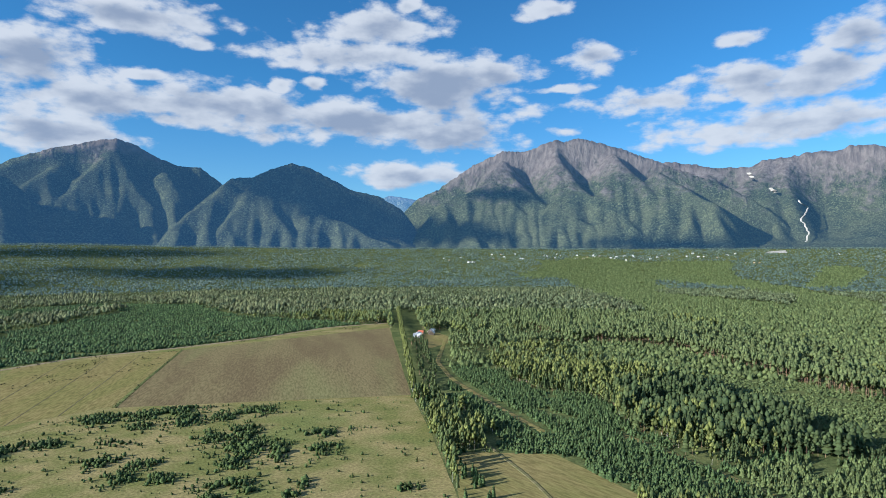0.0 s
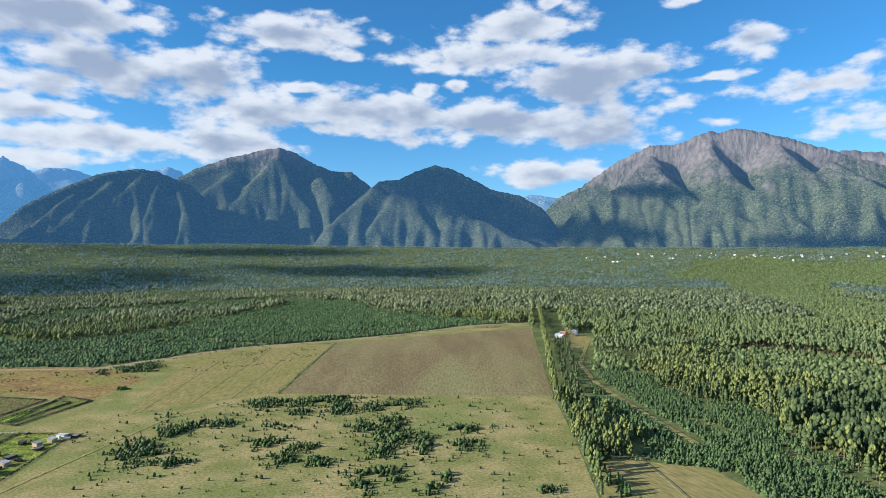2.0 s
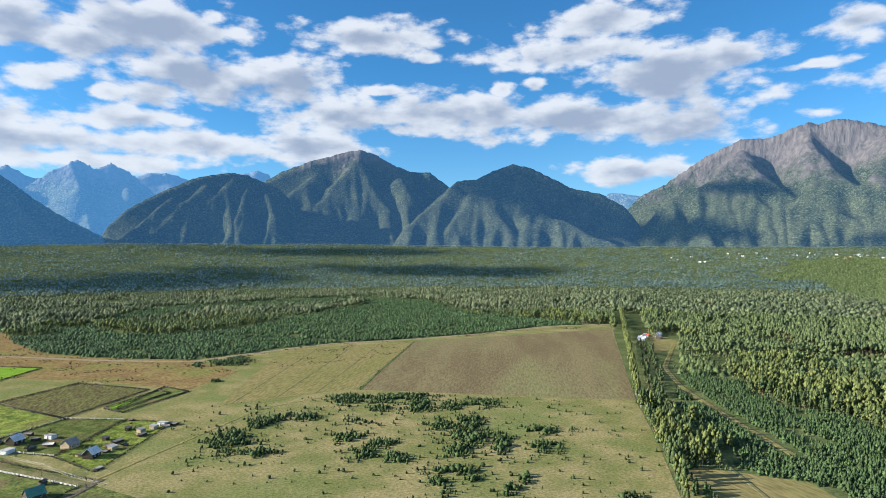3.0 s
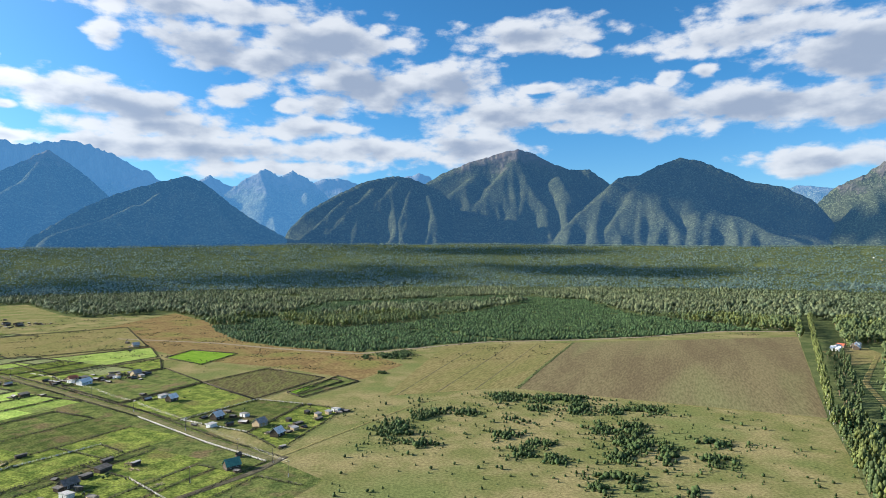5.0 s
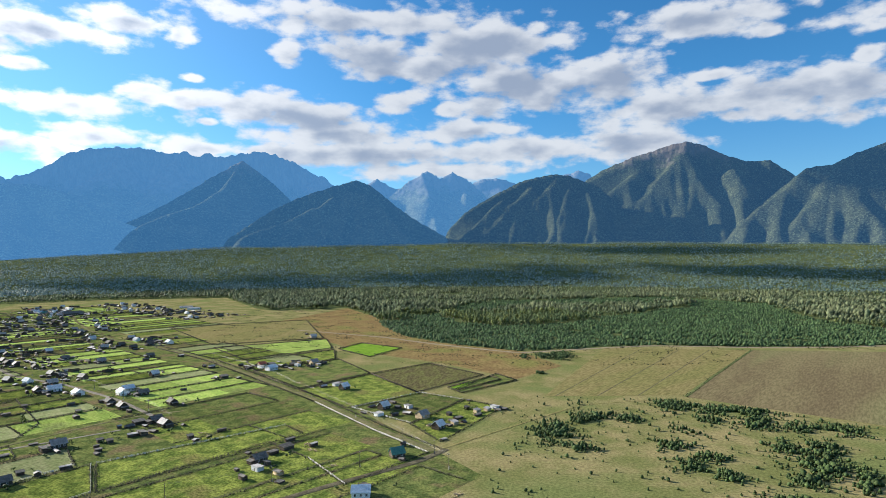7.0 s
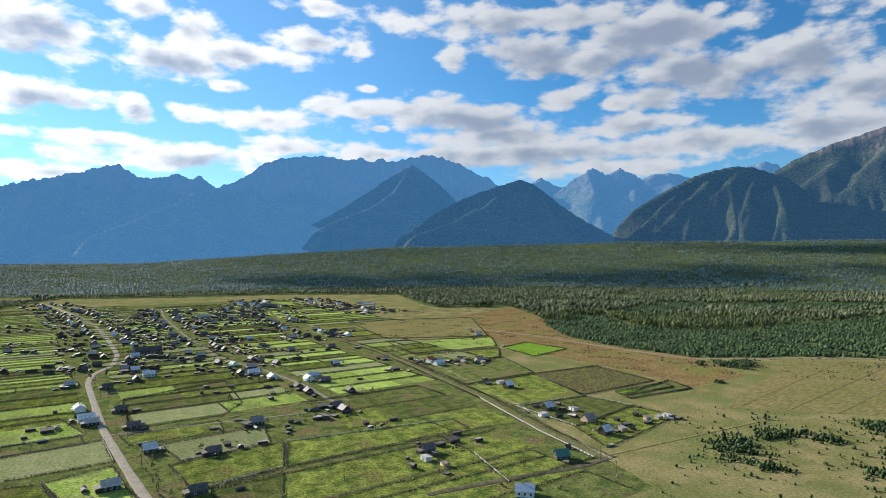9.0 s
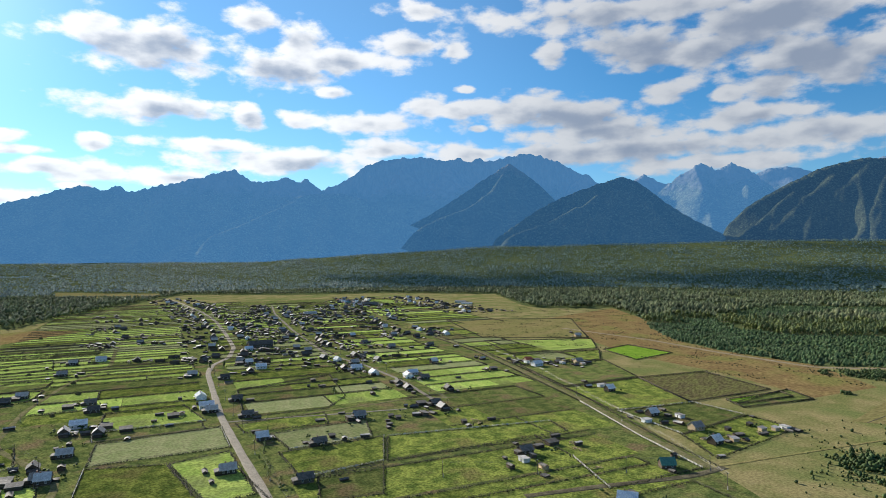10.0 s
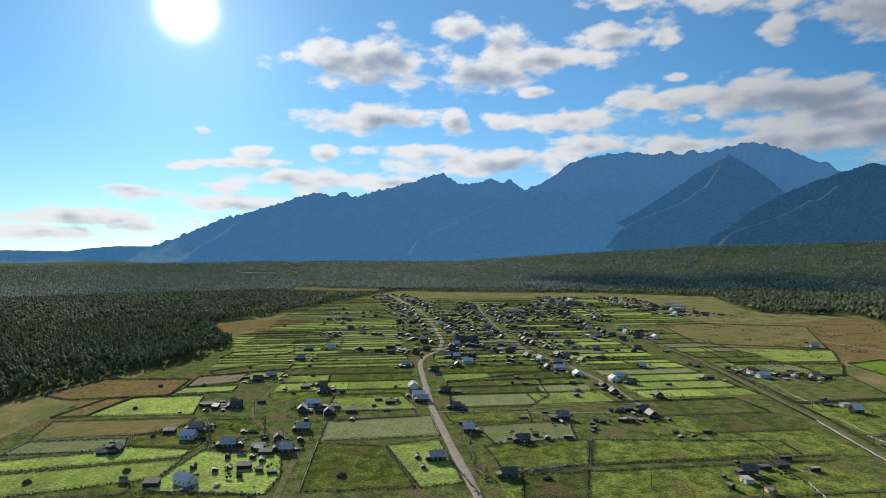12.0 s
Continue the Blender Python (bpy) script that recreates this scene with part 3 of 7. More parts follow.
def mountain(crest, near, far, m, label, seed, gap=330.0, rugged=6.0, steep=0.95, cols=300, rows=76, ridges=(), slope=1.3, power=0.0022):
    """A massif: a crest, and spurs with steep sides that run down from it."""
    g = np.random.default_rng(seed)
    az0, az1 = crest[0][0], crest[-1][0]
    az = np.linspace(az0, az1, cols)
    el = np.interp(az, [c[0] for c in crest], [c[1] for c in crest])
    w = max(1, int(0.16 / ((az1 - az0) / cols)))
    kernel = np.hanning(2 * w + 3)[1:-1]
    el = np.convolve(np.pad(el, w, mode="edge"), kernel / kernel.sum(), "valid")
    u = np.r_[np.linspace(0, 1, rows), 1 + np.linspace(0.03, 0.5, 10)]
    aa, uu = np.meshgrid(az, u, indexing="ij")
    depth = far - near
    r = near + depth * uu
    x, y = r * np.sin(np.radians(aa)), r * np.cos(np.radians(aa))
    top = 120 + far * np.tan(np.radians(el)) + rugged * (fbm(az * 2.6, np.full(cols, 2.5), 4, seed) + 0.5 * np.abs(perlin(az * 3.5, np.full(cols, 7.5), seed)))
    base = ground_z(near * np.sin(np.radians(az)), near * np.cos(np.radians(az))) - 14
    rise = np.maximum(top - base, 4.0)
    wide = max(2, int(cols * 0.02))
    face = np.convolve(np.pad(rise, wide, mode="edge"), np.full(2 * wide + 1, 1 / (2 * wide + 1)), "valid") - 12
    metre = far * math.pi / 180
    across, ahead = (aa - az0) * metre, uu * depth
    bend = np.clip(1.15 - uu, 0, 1)
    px = across + bend * (26 * fbm(across / 200, ahead / 200, 4, seed) + 6 * perlin(across / 40, ahead / 40, seed + 1))
    py = ahead + bend * (26 * fbm(across / 200 + 31, ahead / 200, 4, seed + 2) + 6 * perlin(across / 40, ahead / 40 + 9, seed + 1))
    uf = np.clip(uu, 0, 1)
    z = rise[:, None] * np.where(uu <= 1, 0.95 * uf**2.6, 1 - 1.5 * (uu - 1))
    z = np.where(uu >= 0.999, rise[:, None] * (1 - 1.5 * (uu - 1)), z)
    z = np.maximum(z, face[:, None] - steep * 1.05 * np.abs(depth - ahead) / 1.0 * np.clip(rise.max() / depth / 0.45, 0.6, 1.6))
    lines = [] if ridges else [(steep, line) for line in spur_lines((az1 - az0) * metre, depth, lambda q: float(np.interp(q, (az - az0) * metre, rise)), g, gap)]
    if ridges:  # the main ridges that lead down from the summits, and small gullies in place of chance spurs
        lines = []
        z *= np.interp(uf, [0, 0.88, 0.96, 1], [0.5, 0.6, 0.85, 1])
        for ridge in side_ridges(ridges, g):
            pts = []
            for a, e in ridge:
                u0 = min(1.0, (max(e + 0.9, 0.2) / (el.max() + 0.9)) ** 0.75)
                pts.append(((a - az0) * metre, u0 * depth, 114 + (near + depth * u0) * math.tan(radians(e)) - float(np.interp(a, az, base))))
            lines.append((slope, pts))
    for tilt, line in lines:
        for (ax, ay, ah), (bx, by, bh) in zip(line, line[1:]):
            dx, dy = bx - ax, by - ay
            reach = max(ah, bh) / tilt + 5
            c0, c1 = np.searchsorted((az - az0) * metre, (min(ax, bx) - reach - 60, max(ax, bx) + reach + 60))
            if c1 <= c0:
                continue
            qx, qy = px[c0:c1], py[c0:c1]
            t = np.clip(((qx - ax) * dx + (qy - ay) * dy) / (dx * dx + dy * dy + 1e-6), 0, 1)
            d = np.hypot(qx - ax - t * dx, qy - ay - t * dy)
            z[c0:c1] = np.maximum(z[c0:c1], np.where(uu[c0:c1] <= 1, ah + (bh - ah) * t - tilt * np.sqrt(d * d + 30) + 4, -1e3))
    if ridges:
        gully = np.abs(perlin(px / 120 + 0.9 * perlin(px / 170, py / 130, seed), py / 210 + 0.5 * perlin(px / 90, py / 90, seed + 8), seed + 4)) + 0.4 * np.abs(perlin(px / 41, py / 60, seed + 5))
        z += np.clip(4 * uf * (1 - uf), 0, 1) * (5 - 16 * gully) * np.clip(z / 120, 0.1, 1)
    else:
        z = np.minimum(z, np.where(uu < 0.98, rise[:, None] * (0.25 + 0.75 * uf) + 5, 1e9))
    z += np.clip(4 * uf * (1 - uf), 0, 1) * 5 * fbm(across / 60, ahead / 60, 3, seed + 3)
    z = np.where(uu <= 1, eroded(z, metre * (az1 - az0) / cols, depth / rows, np.clip((1 - uu) / 0.04, 0, 1) * np.clip(uu / 0.05, 0, 1), power=power), z)
    hem = np.clip(np.minimum(az - az0, az1 - az) / (0.06 * (az1 - az0)), 0, 1)
    z = np.where(z > 0, z * (hem * hem * (3 - 2 * hem))[:, None], z)
    fade = np.clip(5 * uf * (1 - uf), 0, 1)
    z = z * np.clip(uf / 0.22, 0, 1) ** 1.3
    z = base[:, None] + z + fade * 5 * fbm(x / 70, y / 90, 4, seed, 0.55)
    SLOPES[seed] = (az, x, y, z)
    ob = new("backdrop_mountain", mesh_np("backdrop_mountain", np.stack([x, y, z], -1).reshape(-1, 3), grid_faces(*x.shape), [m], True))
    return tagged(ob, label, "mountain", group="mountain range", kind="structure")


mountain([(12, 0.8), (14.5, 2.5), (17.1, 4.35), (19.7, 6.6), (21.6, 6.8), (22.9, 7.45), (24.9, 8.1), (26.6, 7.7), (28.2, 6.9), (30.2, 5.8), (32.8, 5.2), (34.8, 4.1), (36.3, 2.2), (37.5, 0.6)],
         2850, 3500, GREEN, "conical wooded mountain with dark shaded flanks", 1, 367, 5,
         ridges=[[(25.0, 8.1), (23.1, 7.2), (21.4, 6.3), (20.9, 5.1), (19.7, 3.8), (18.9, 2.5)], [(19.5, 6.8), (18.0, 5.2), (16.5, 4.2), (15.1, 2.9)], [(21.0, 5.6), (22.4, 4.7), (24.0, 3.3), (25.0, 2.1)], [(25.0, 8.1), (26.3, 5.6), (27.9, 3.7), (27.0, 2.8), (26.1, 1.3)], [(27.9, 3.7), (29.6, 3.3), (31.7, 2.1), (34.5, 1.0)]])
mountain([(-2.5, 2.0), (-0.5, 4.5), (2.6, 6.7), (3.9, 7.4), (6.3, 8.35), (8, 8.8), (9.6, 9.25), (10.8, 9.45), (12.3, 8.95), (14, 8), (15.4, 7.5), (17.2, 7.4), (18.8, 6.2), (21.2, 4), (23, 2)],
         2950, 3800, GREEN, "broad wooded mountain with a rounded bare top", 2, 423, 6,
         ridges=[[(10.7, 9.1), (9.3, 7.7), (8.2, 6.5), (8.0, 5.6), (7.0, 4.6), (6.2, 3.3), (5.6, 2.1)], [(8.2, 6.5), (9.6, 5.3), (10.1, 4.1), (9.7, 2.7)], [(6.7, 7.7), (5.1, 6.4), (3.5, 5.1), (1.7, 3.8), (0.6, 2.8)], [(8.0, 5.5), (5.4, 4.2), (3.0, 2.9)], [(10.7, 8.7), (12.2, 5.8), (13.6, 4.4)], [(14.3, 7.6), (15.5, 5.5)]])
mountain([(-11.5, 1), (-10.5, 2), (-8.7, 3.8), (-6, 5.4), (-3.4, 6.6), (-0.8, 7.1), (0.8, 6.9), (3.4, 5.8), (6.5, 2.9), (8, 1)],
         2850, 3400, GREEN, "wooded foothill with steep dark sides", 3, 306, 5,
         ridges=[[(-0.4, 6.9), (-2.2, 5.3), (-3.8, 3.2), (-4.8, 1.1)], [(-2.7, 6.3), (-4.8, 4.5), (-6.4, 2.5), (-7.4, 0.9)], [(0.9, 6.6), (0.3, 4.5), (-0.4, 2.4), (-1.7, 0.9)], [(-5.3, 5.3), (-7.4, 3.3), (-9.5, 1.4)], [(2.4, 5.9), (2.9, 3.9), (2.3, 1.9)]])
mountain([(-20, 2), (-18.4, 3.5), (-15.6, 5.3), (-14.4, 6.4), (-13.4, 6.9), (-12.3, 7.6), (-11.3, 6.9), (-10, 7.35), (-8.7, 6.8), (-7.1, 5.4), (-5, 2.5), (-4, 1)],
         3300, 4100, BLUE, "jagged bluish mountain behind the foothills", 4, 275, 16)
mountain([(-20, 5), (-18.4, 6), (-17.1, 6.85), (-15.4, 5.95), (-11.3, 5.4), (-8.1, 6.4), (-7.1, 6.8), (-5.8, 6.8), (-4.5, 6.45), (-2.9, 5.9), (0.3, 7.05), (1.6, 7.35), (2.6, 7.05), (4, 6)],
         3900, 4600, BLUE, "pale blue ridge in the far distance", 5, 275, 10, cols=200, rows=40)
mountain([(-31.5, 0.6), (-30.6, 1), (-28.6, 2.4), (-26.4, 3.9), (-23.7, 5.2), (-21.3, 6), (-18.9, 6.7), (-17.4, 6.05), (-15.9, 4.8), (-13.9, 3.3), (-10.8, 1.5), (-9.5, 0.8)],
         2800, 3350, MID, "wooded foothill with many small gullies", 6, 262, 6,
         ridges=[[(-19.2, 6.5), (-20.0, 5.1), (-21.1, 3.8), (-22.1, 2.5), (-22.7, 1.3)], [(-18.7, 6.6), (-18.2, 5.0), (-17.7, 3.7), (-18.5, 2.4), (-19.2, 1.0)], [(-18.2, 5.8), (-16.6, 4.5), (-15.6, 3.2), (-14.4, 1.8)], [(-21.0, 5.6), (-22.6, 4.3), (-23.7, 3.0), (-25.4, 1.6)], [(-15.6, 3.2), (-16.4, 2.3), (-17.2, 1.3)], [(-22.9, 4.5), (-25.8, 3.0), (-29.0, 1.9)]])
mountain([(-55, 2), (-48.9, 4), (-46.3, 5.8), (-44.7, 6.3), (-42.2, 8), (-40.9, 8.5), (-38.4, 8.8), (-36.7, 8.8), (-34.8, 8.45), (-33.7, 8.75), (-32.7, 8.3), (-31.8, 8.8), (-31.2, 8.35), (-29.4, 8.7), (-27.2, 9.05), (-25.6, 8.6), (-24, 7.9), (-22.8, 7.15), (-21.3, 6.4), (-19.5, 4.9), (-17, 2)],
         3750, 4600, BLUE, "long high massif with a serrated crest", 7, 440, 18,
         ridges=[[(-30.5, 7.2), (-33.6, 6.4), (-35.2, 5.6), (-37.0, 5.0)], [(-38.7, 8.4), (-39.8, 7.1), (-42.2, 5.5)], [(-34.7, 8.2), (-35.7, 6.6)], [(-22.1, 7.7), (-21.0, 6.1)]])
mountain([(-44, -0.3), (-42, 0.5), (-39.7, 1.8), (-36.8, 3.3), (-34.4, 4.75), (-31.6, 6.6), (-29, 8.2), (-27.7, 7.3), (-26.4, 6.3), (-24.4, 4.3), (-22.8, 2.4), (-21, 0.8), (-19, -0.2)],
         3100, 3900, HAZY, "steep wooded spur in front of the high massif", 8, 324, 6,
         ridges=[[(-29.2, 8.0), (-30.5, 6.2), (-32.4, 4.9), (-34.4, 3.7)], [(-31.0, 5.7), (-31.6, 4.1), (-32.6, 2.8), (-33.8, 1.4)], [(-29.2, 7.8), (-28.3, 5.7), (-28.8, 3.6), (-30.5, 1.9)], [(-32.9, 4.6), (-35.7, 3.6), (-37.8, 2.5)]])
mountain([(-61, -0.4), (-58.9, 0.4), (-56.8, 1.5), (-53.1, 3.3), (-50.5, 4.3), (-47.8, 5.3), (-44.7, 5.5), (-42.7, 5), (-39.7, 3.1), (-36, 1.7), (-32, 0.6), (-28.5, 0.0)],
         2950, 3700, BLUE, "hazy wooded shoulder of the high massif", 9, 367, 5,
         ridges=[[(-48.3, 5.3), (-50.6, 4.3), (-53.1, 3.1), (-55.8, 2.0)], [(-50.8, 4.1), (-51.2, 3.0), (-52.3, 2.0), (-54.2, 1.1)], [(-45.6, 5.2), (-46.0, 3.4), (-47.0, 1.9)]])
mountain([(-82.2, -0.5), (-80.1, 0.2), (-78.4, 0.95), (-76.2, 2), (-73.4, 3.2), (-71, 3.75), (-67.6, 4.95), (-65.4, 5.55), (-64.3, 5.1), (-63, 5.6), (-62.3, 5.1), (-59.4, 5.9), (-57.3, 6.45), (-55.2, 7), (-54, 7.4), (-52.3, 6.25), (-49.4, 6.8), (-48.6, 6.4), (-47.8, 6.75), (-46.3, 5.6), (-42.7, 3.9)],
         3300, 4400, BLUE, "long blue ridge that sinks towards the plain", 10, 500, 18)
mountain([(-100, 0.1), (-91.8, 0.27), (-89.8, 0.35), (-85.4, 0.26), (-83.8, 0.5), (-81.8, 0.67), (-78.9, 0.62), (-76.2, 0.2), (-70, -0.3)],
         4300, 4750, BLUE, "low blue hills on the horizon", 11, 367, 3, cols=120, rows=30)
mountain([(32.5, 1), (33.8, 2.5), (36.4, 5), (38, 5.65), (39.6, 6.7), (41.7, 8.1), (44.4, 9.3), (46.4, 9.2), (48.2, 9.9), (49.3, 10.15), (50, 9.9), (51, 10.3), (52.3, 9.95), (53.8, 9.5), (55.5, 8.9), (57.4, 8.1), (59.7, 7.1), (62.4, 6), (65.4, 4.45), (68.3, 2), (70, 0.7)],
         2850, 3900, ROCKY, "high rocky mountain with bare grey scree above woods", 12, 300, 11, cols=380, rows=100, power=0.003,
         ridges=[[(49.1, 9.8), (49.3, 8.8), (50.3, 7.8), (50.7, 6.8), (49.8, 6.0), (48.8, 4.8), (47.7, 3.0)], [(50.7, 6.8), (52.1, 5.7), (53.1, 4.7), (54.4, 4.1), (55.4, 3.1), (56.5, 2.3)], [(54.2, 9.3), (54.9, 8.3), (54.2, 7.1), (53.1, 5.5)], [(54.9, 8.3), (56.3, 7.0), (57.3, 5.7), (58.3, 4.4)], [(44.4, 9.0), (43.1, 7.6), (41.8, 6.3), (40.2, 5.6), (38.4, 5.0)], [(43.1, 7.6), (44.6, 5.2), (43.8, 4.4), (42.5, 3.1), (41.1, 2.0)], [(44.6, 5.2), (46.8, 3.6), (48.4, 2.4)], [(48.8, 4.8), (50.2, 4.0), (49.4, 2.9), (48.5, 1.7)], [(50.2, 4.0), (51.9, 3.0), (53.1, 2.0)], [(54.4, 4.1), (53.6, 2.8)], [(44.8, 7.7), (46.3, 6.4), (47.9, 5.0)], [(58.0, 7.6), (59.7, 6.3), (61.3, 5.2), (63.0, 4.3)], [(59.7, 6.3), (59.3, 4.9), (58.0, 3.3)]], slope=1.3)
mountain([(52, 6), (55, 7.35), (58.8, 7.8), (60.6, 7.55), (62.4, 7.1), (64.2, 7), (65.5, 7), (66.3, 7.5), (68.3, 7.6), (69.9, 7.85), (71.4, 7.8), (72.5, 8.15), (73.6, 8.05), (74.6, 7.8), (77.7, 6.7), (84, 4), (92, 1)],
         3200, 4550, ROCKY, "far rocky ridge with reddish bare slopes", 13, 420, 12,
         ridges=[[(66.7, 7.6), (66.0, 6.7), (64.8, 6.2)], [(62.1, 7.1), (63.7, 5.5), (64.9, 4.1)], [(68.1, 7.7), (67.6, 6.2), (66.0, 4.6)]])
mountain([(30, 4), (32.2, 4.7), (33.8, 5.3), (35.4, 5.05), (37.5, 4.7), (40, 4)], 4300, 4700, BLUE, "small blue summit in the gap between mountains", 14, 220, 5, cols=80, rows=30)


def gravel_bed(seed, line, width, label):
    """A pale stony stream bed that runs down a mountainside: azimuth and elevation along it."""
    az, x, y, z = SLOPES[seed]
    e = np.degrees(np.arctan2(z - 120, np.hypot(x, y)))
    dense = np.stack([np.interp(np.linspace(0, 1, 26), np.linspace(0, 1, len(line)), [p[k] for p in line]) for k in (0, 1)], 1)
    rows = []
    for k, (a, el) in enumerate(dense):
        i = int(np.argmin(np.abs(az - a)))
        j = int(np.argmax(e[i] > min(el, e[i].max() - 0.1)))
        at = np.array((x[i, j], y[i, j], z[i, j]))
        # pulled towards the camera: it lies on the slope only in that view
        at = at * 0.985 + np.array((0, 0, 120)) * 0.015
        w = width * (0.6 + 0.5 * math.sin(1.7 * k) ** 2)
        side = np.array((math.cos(radians(a)), -math.sin(radians(a)), 0)) * w / 2
        rows.append([at - side, at + np.array((0, 0, 1.0)), at + side])
    ob = new("backdrop_gravel_bed", mesh_np("gravel_bed", np.array(rows).reshape(-1, 3), grid_faces(len(rows), 3), [M_STONE], True))
    tagged(ob, label, "river bed", kind="structure")


gravel_bed(13, [(68.8, 4.0), (69.5, 3.4), (69.0, 2.4), (69.5, 1.4), (69.3, 0.7)], 8, "white stony river bed winding down the mountain")
gravel_bed(13, [(65.2, 6.3), (65.6, 5.9)], 30, "white patch of scree high on the ridge")
gravel_bed(13, [(66.8, 5.1), (67.4, 4.6)], 24, "white scree in a high gully")

# ---------------------------------------------------------------- unseen clouds added to shade the land
def cloud(az, r, z, across, depth, seed):
    """An unseen shadow caster shaped as a flat-based cumulus, three kilometres up on the sun's line to the place that
    it shades, past the camera's clip range.
    """
    g = np.random.default_rng(seed)
    at = Vector((r * math.sin(radians(az)), r * math.cos(radians(az)), z)) + SUN * 9000
    bm = bmesh.new()
    for _ in range(26):
        px, py = g.normal(0, 0.42, 2)
        if math.hypot(px, py) > 1:
            continue
        size = (1.1 - 0.6 * math.hypot(px, py)) * g.uniform(0.16, 0.34)
        puff = bmesh.ops.create_icosphere(bm, subdivisions=2, radius=1.0)["verts"]
        for v in puff:
            c = v.co * (1 + 0.16 * noise.noise(v.co * 2.3 + Vector((px, py, seed)) * 9))
            v.co = Vector((px * across + c.x * size * across, py * depth + c.y * size * depth * 1.3, max(-12.0, c.z * 45)))
    me = bpy.data.meshes.new("cloud")
    bm.to_mesh(me)
    bm.free()
    me.materials.append(M_CLOUD)
    ob = new("backdrop_cloud", me)
    ob.location, ob.rotation_euler = at, (0, 0, -radians(az))
    tagged(ob, "unseen flat-based cloud added to shade the land", "cloud", kind="structure")


M_CLOUD = material("cloud_white", (0.8, 0.8, 0.8), (0.85, 0.85, 0.85), 400, 60)
for k, (az, r, z, across, depth) in enumerate(((-6, 2250, 40, 800, 190), (19, 2350, 45, 700, 150), (-30, 2150, 15, 600, 150), (8, 2750, 120, 700, 90), (40, 3250, 250, 330, 190), (28.5, 3400, 380, 420, 330),
                                               (58, 3150, 170, 420, 90), (45.5, 3600, 420, 260, 120), (-27, 3300, 300, 200, 120))):
    cloud(az, r, z, across, depth, k + 3)

# ---------------------------------------------------------------- fields, roads and tracks
patch("meadow", OPEN, 0.06, M_MEADOW, "wide dry pasture of short yellowish grass", "meadow")
patch("meadow", TAN_PATCH, 0.07, M_HAY, "small tan clearing at the edge of the young pines", "meadow")
patch("meadow", CAMP_CLEARING, 0.06, M_HAY, "mown clearing beside the camp huts", "meadow")
patch("field", [(100, 536), (225, 801), (549, 824), (303, 422)], 0.14, M_STUBBLE, "brown stubble field with fine plough lines", turn=-0.44)
patch("field", [(-15, 518), (99, 542), (222, 800), (54, 795)], 0.13, M_HAY, "tan mown hayfield beside the stubble field", turn=-0.50)
patch("field", [(-225, 862), (-158, 802), (-51, 750), (0, 660), (-42, 585), (-135, 660), (-225, 705), (-495, 960), (-459, 1275), (-350, 1118)], 0.10, M_RUSSET, "russet dry grassland with sparse tufts")
patch("field", [(-1083, 285), (-1085, 415), (-1009, 462), (-964, 357), (-935, 273), (-970, 259)], 0.15, M_RUSSET, "russet grass strips by the western wood")
patch("field", [(-646, 59), (-622, 146), (-575, 127), (-566, 84), (-530, 48)], 0.15, M_RUSSET, "tan unmown grass at the wood's edge")
ribbon("track", [(-405, 900), (-250, 843), (-158, 786), (-51, 736), (40, 786), (111, 819), (237, 824), (333, 842), (476, 891), (586, 879)], 7.0, 0.16, M_TRACK, "pale dirt track along the forest edge", "track")
ribbon("track", [(-76, 364), (15, 495), (90, 528), (195, 480), (303, 418), (318, 393)], 2.0, 0.15, M_HAY, "faint grassy track across the pasture", "track")
ribbon("track", PATH_WOOD, 5.0, 0.12, M_HAY, "grassy ride between the pines", "track")
ribbon("track", [(318, 393), (285, 338), (262, 285), (240, 225), (210, 165)], 2.6, 0.14, M_LANE, "rutted track through young pines", "track")
ribbon("track", PATH_YOUNG, 6.0, 0.12, M_HAY, "grassy gap between young pines and tall wood", "track")
ribbon("track", TRACK_EAST, 5.0, 0.12, M_TRACK, "pale forest track among pines", "track")
DITCH = [(100, 536), (142, 627), (225, 801)]
for line in (((29, 528), (140, 790)), ((62, 534), (176, 795)), ((-6, 520), (96, 790))):
    ribbon("track", line, 0.9, 0.15, M_MUD, "thin dark wheel track across the hayfield", "track")
ribbon("ditch_bank", DITCH, 3.2, 0.14, M_FLOOR, "dark overgrown ditch between two fields", "ditch")

MAIN = [(-142, 142), (-232, 190), (-306, 228), (-393, 274), (-550, 368), (-586, 398), (-609, 435), (-670, 486), (-804, 568), (-957, 657), (-1120, 740), (-1353, 840), (-1500, 900)]
STREET2 = [(-278, 393), (-297, 406), (-360, 447), (-454, 492), (-531, 514), (-742, 646), (-981, 807), (-1140, 930)]
STREET3 = [(-76, 364), (-123, 404), (-192, 470), (-284, 546), (-388, 630), (-510, 708), (-602, 748), (-728, 843), (-850, 952), (-975, 1080)]
WEST = [(-248, 82), (-292, 111), (-328, 132), (-352, 148), (-436, 150), (-454, 152), (-528, 196), (-610, 262), (-672, 333), (-780, 393)]
ribbon("road", MAIN, 5.0, 0.20, M_ROAD, "pale gravel main road through the village", "road")
ribbon("road", STREET2, 3.6, 0.19, M_STREET, "grey dirt village street with grassy verges", "road")
ribbon("road", STREET3, 4.6, 0.19, M_LANE, "grassy dirt street at the village edge", "road")
ribbon("road", WEST, 4.0, 0.19, M_LANE, "narrow grassy lane between the plots", "road")
ribbon("road", [(-380, 267), (-360, 293), (-328, 330), (-296, 370)], 2.6, 0.18, M_STREET, "narrow grey dirt lane across the plots", "road")
ribbon("road", [(-586, 393), (-558, 428), (-495, 450)], 4.0, 0.17, M_LANE, "short grassy side lane", "road")
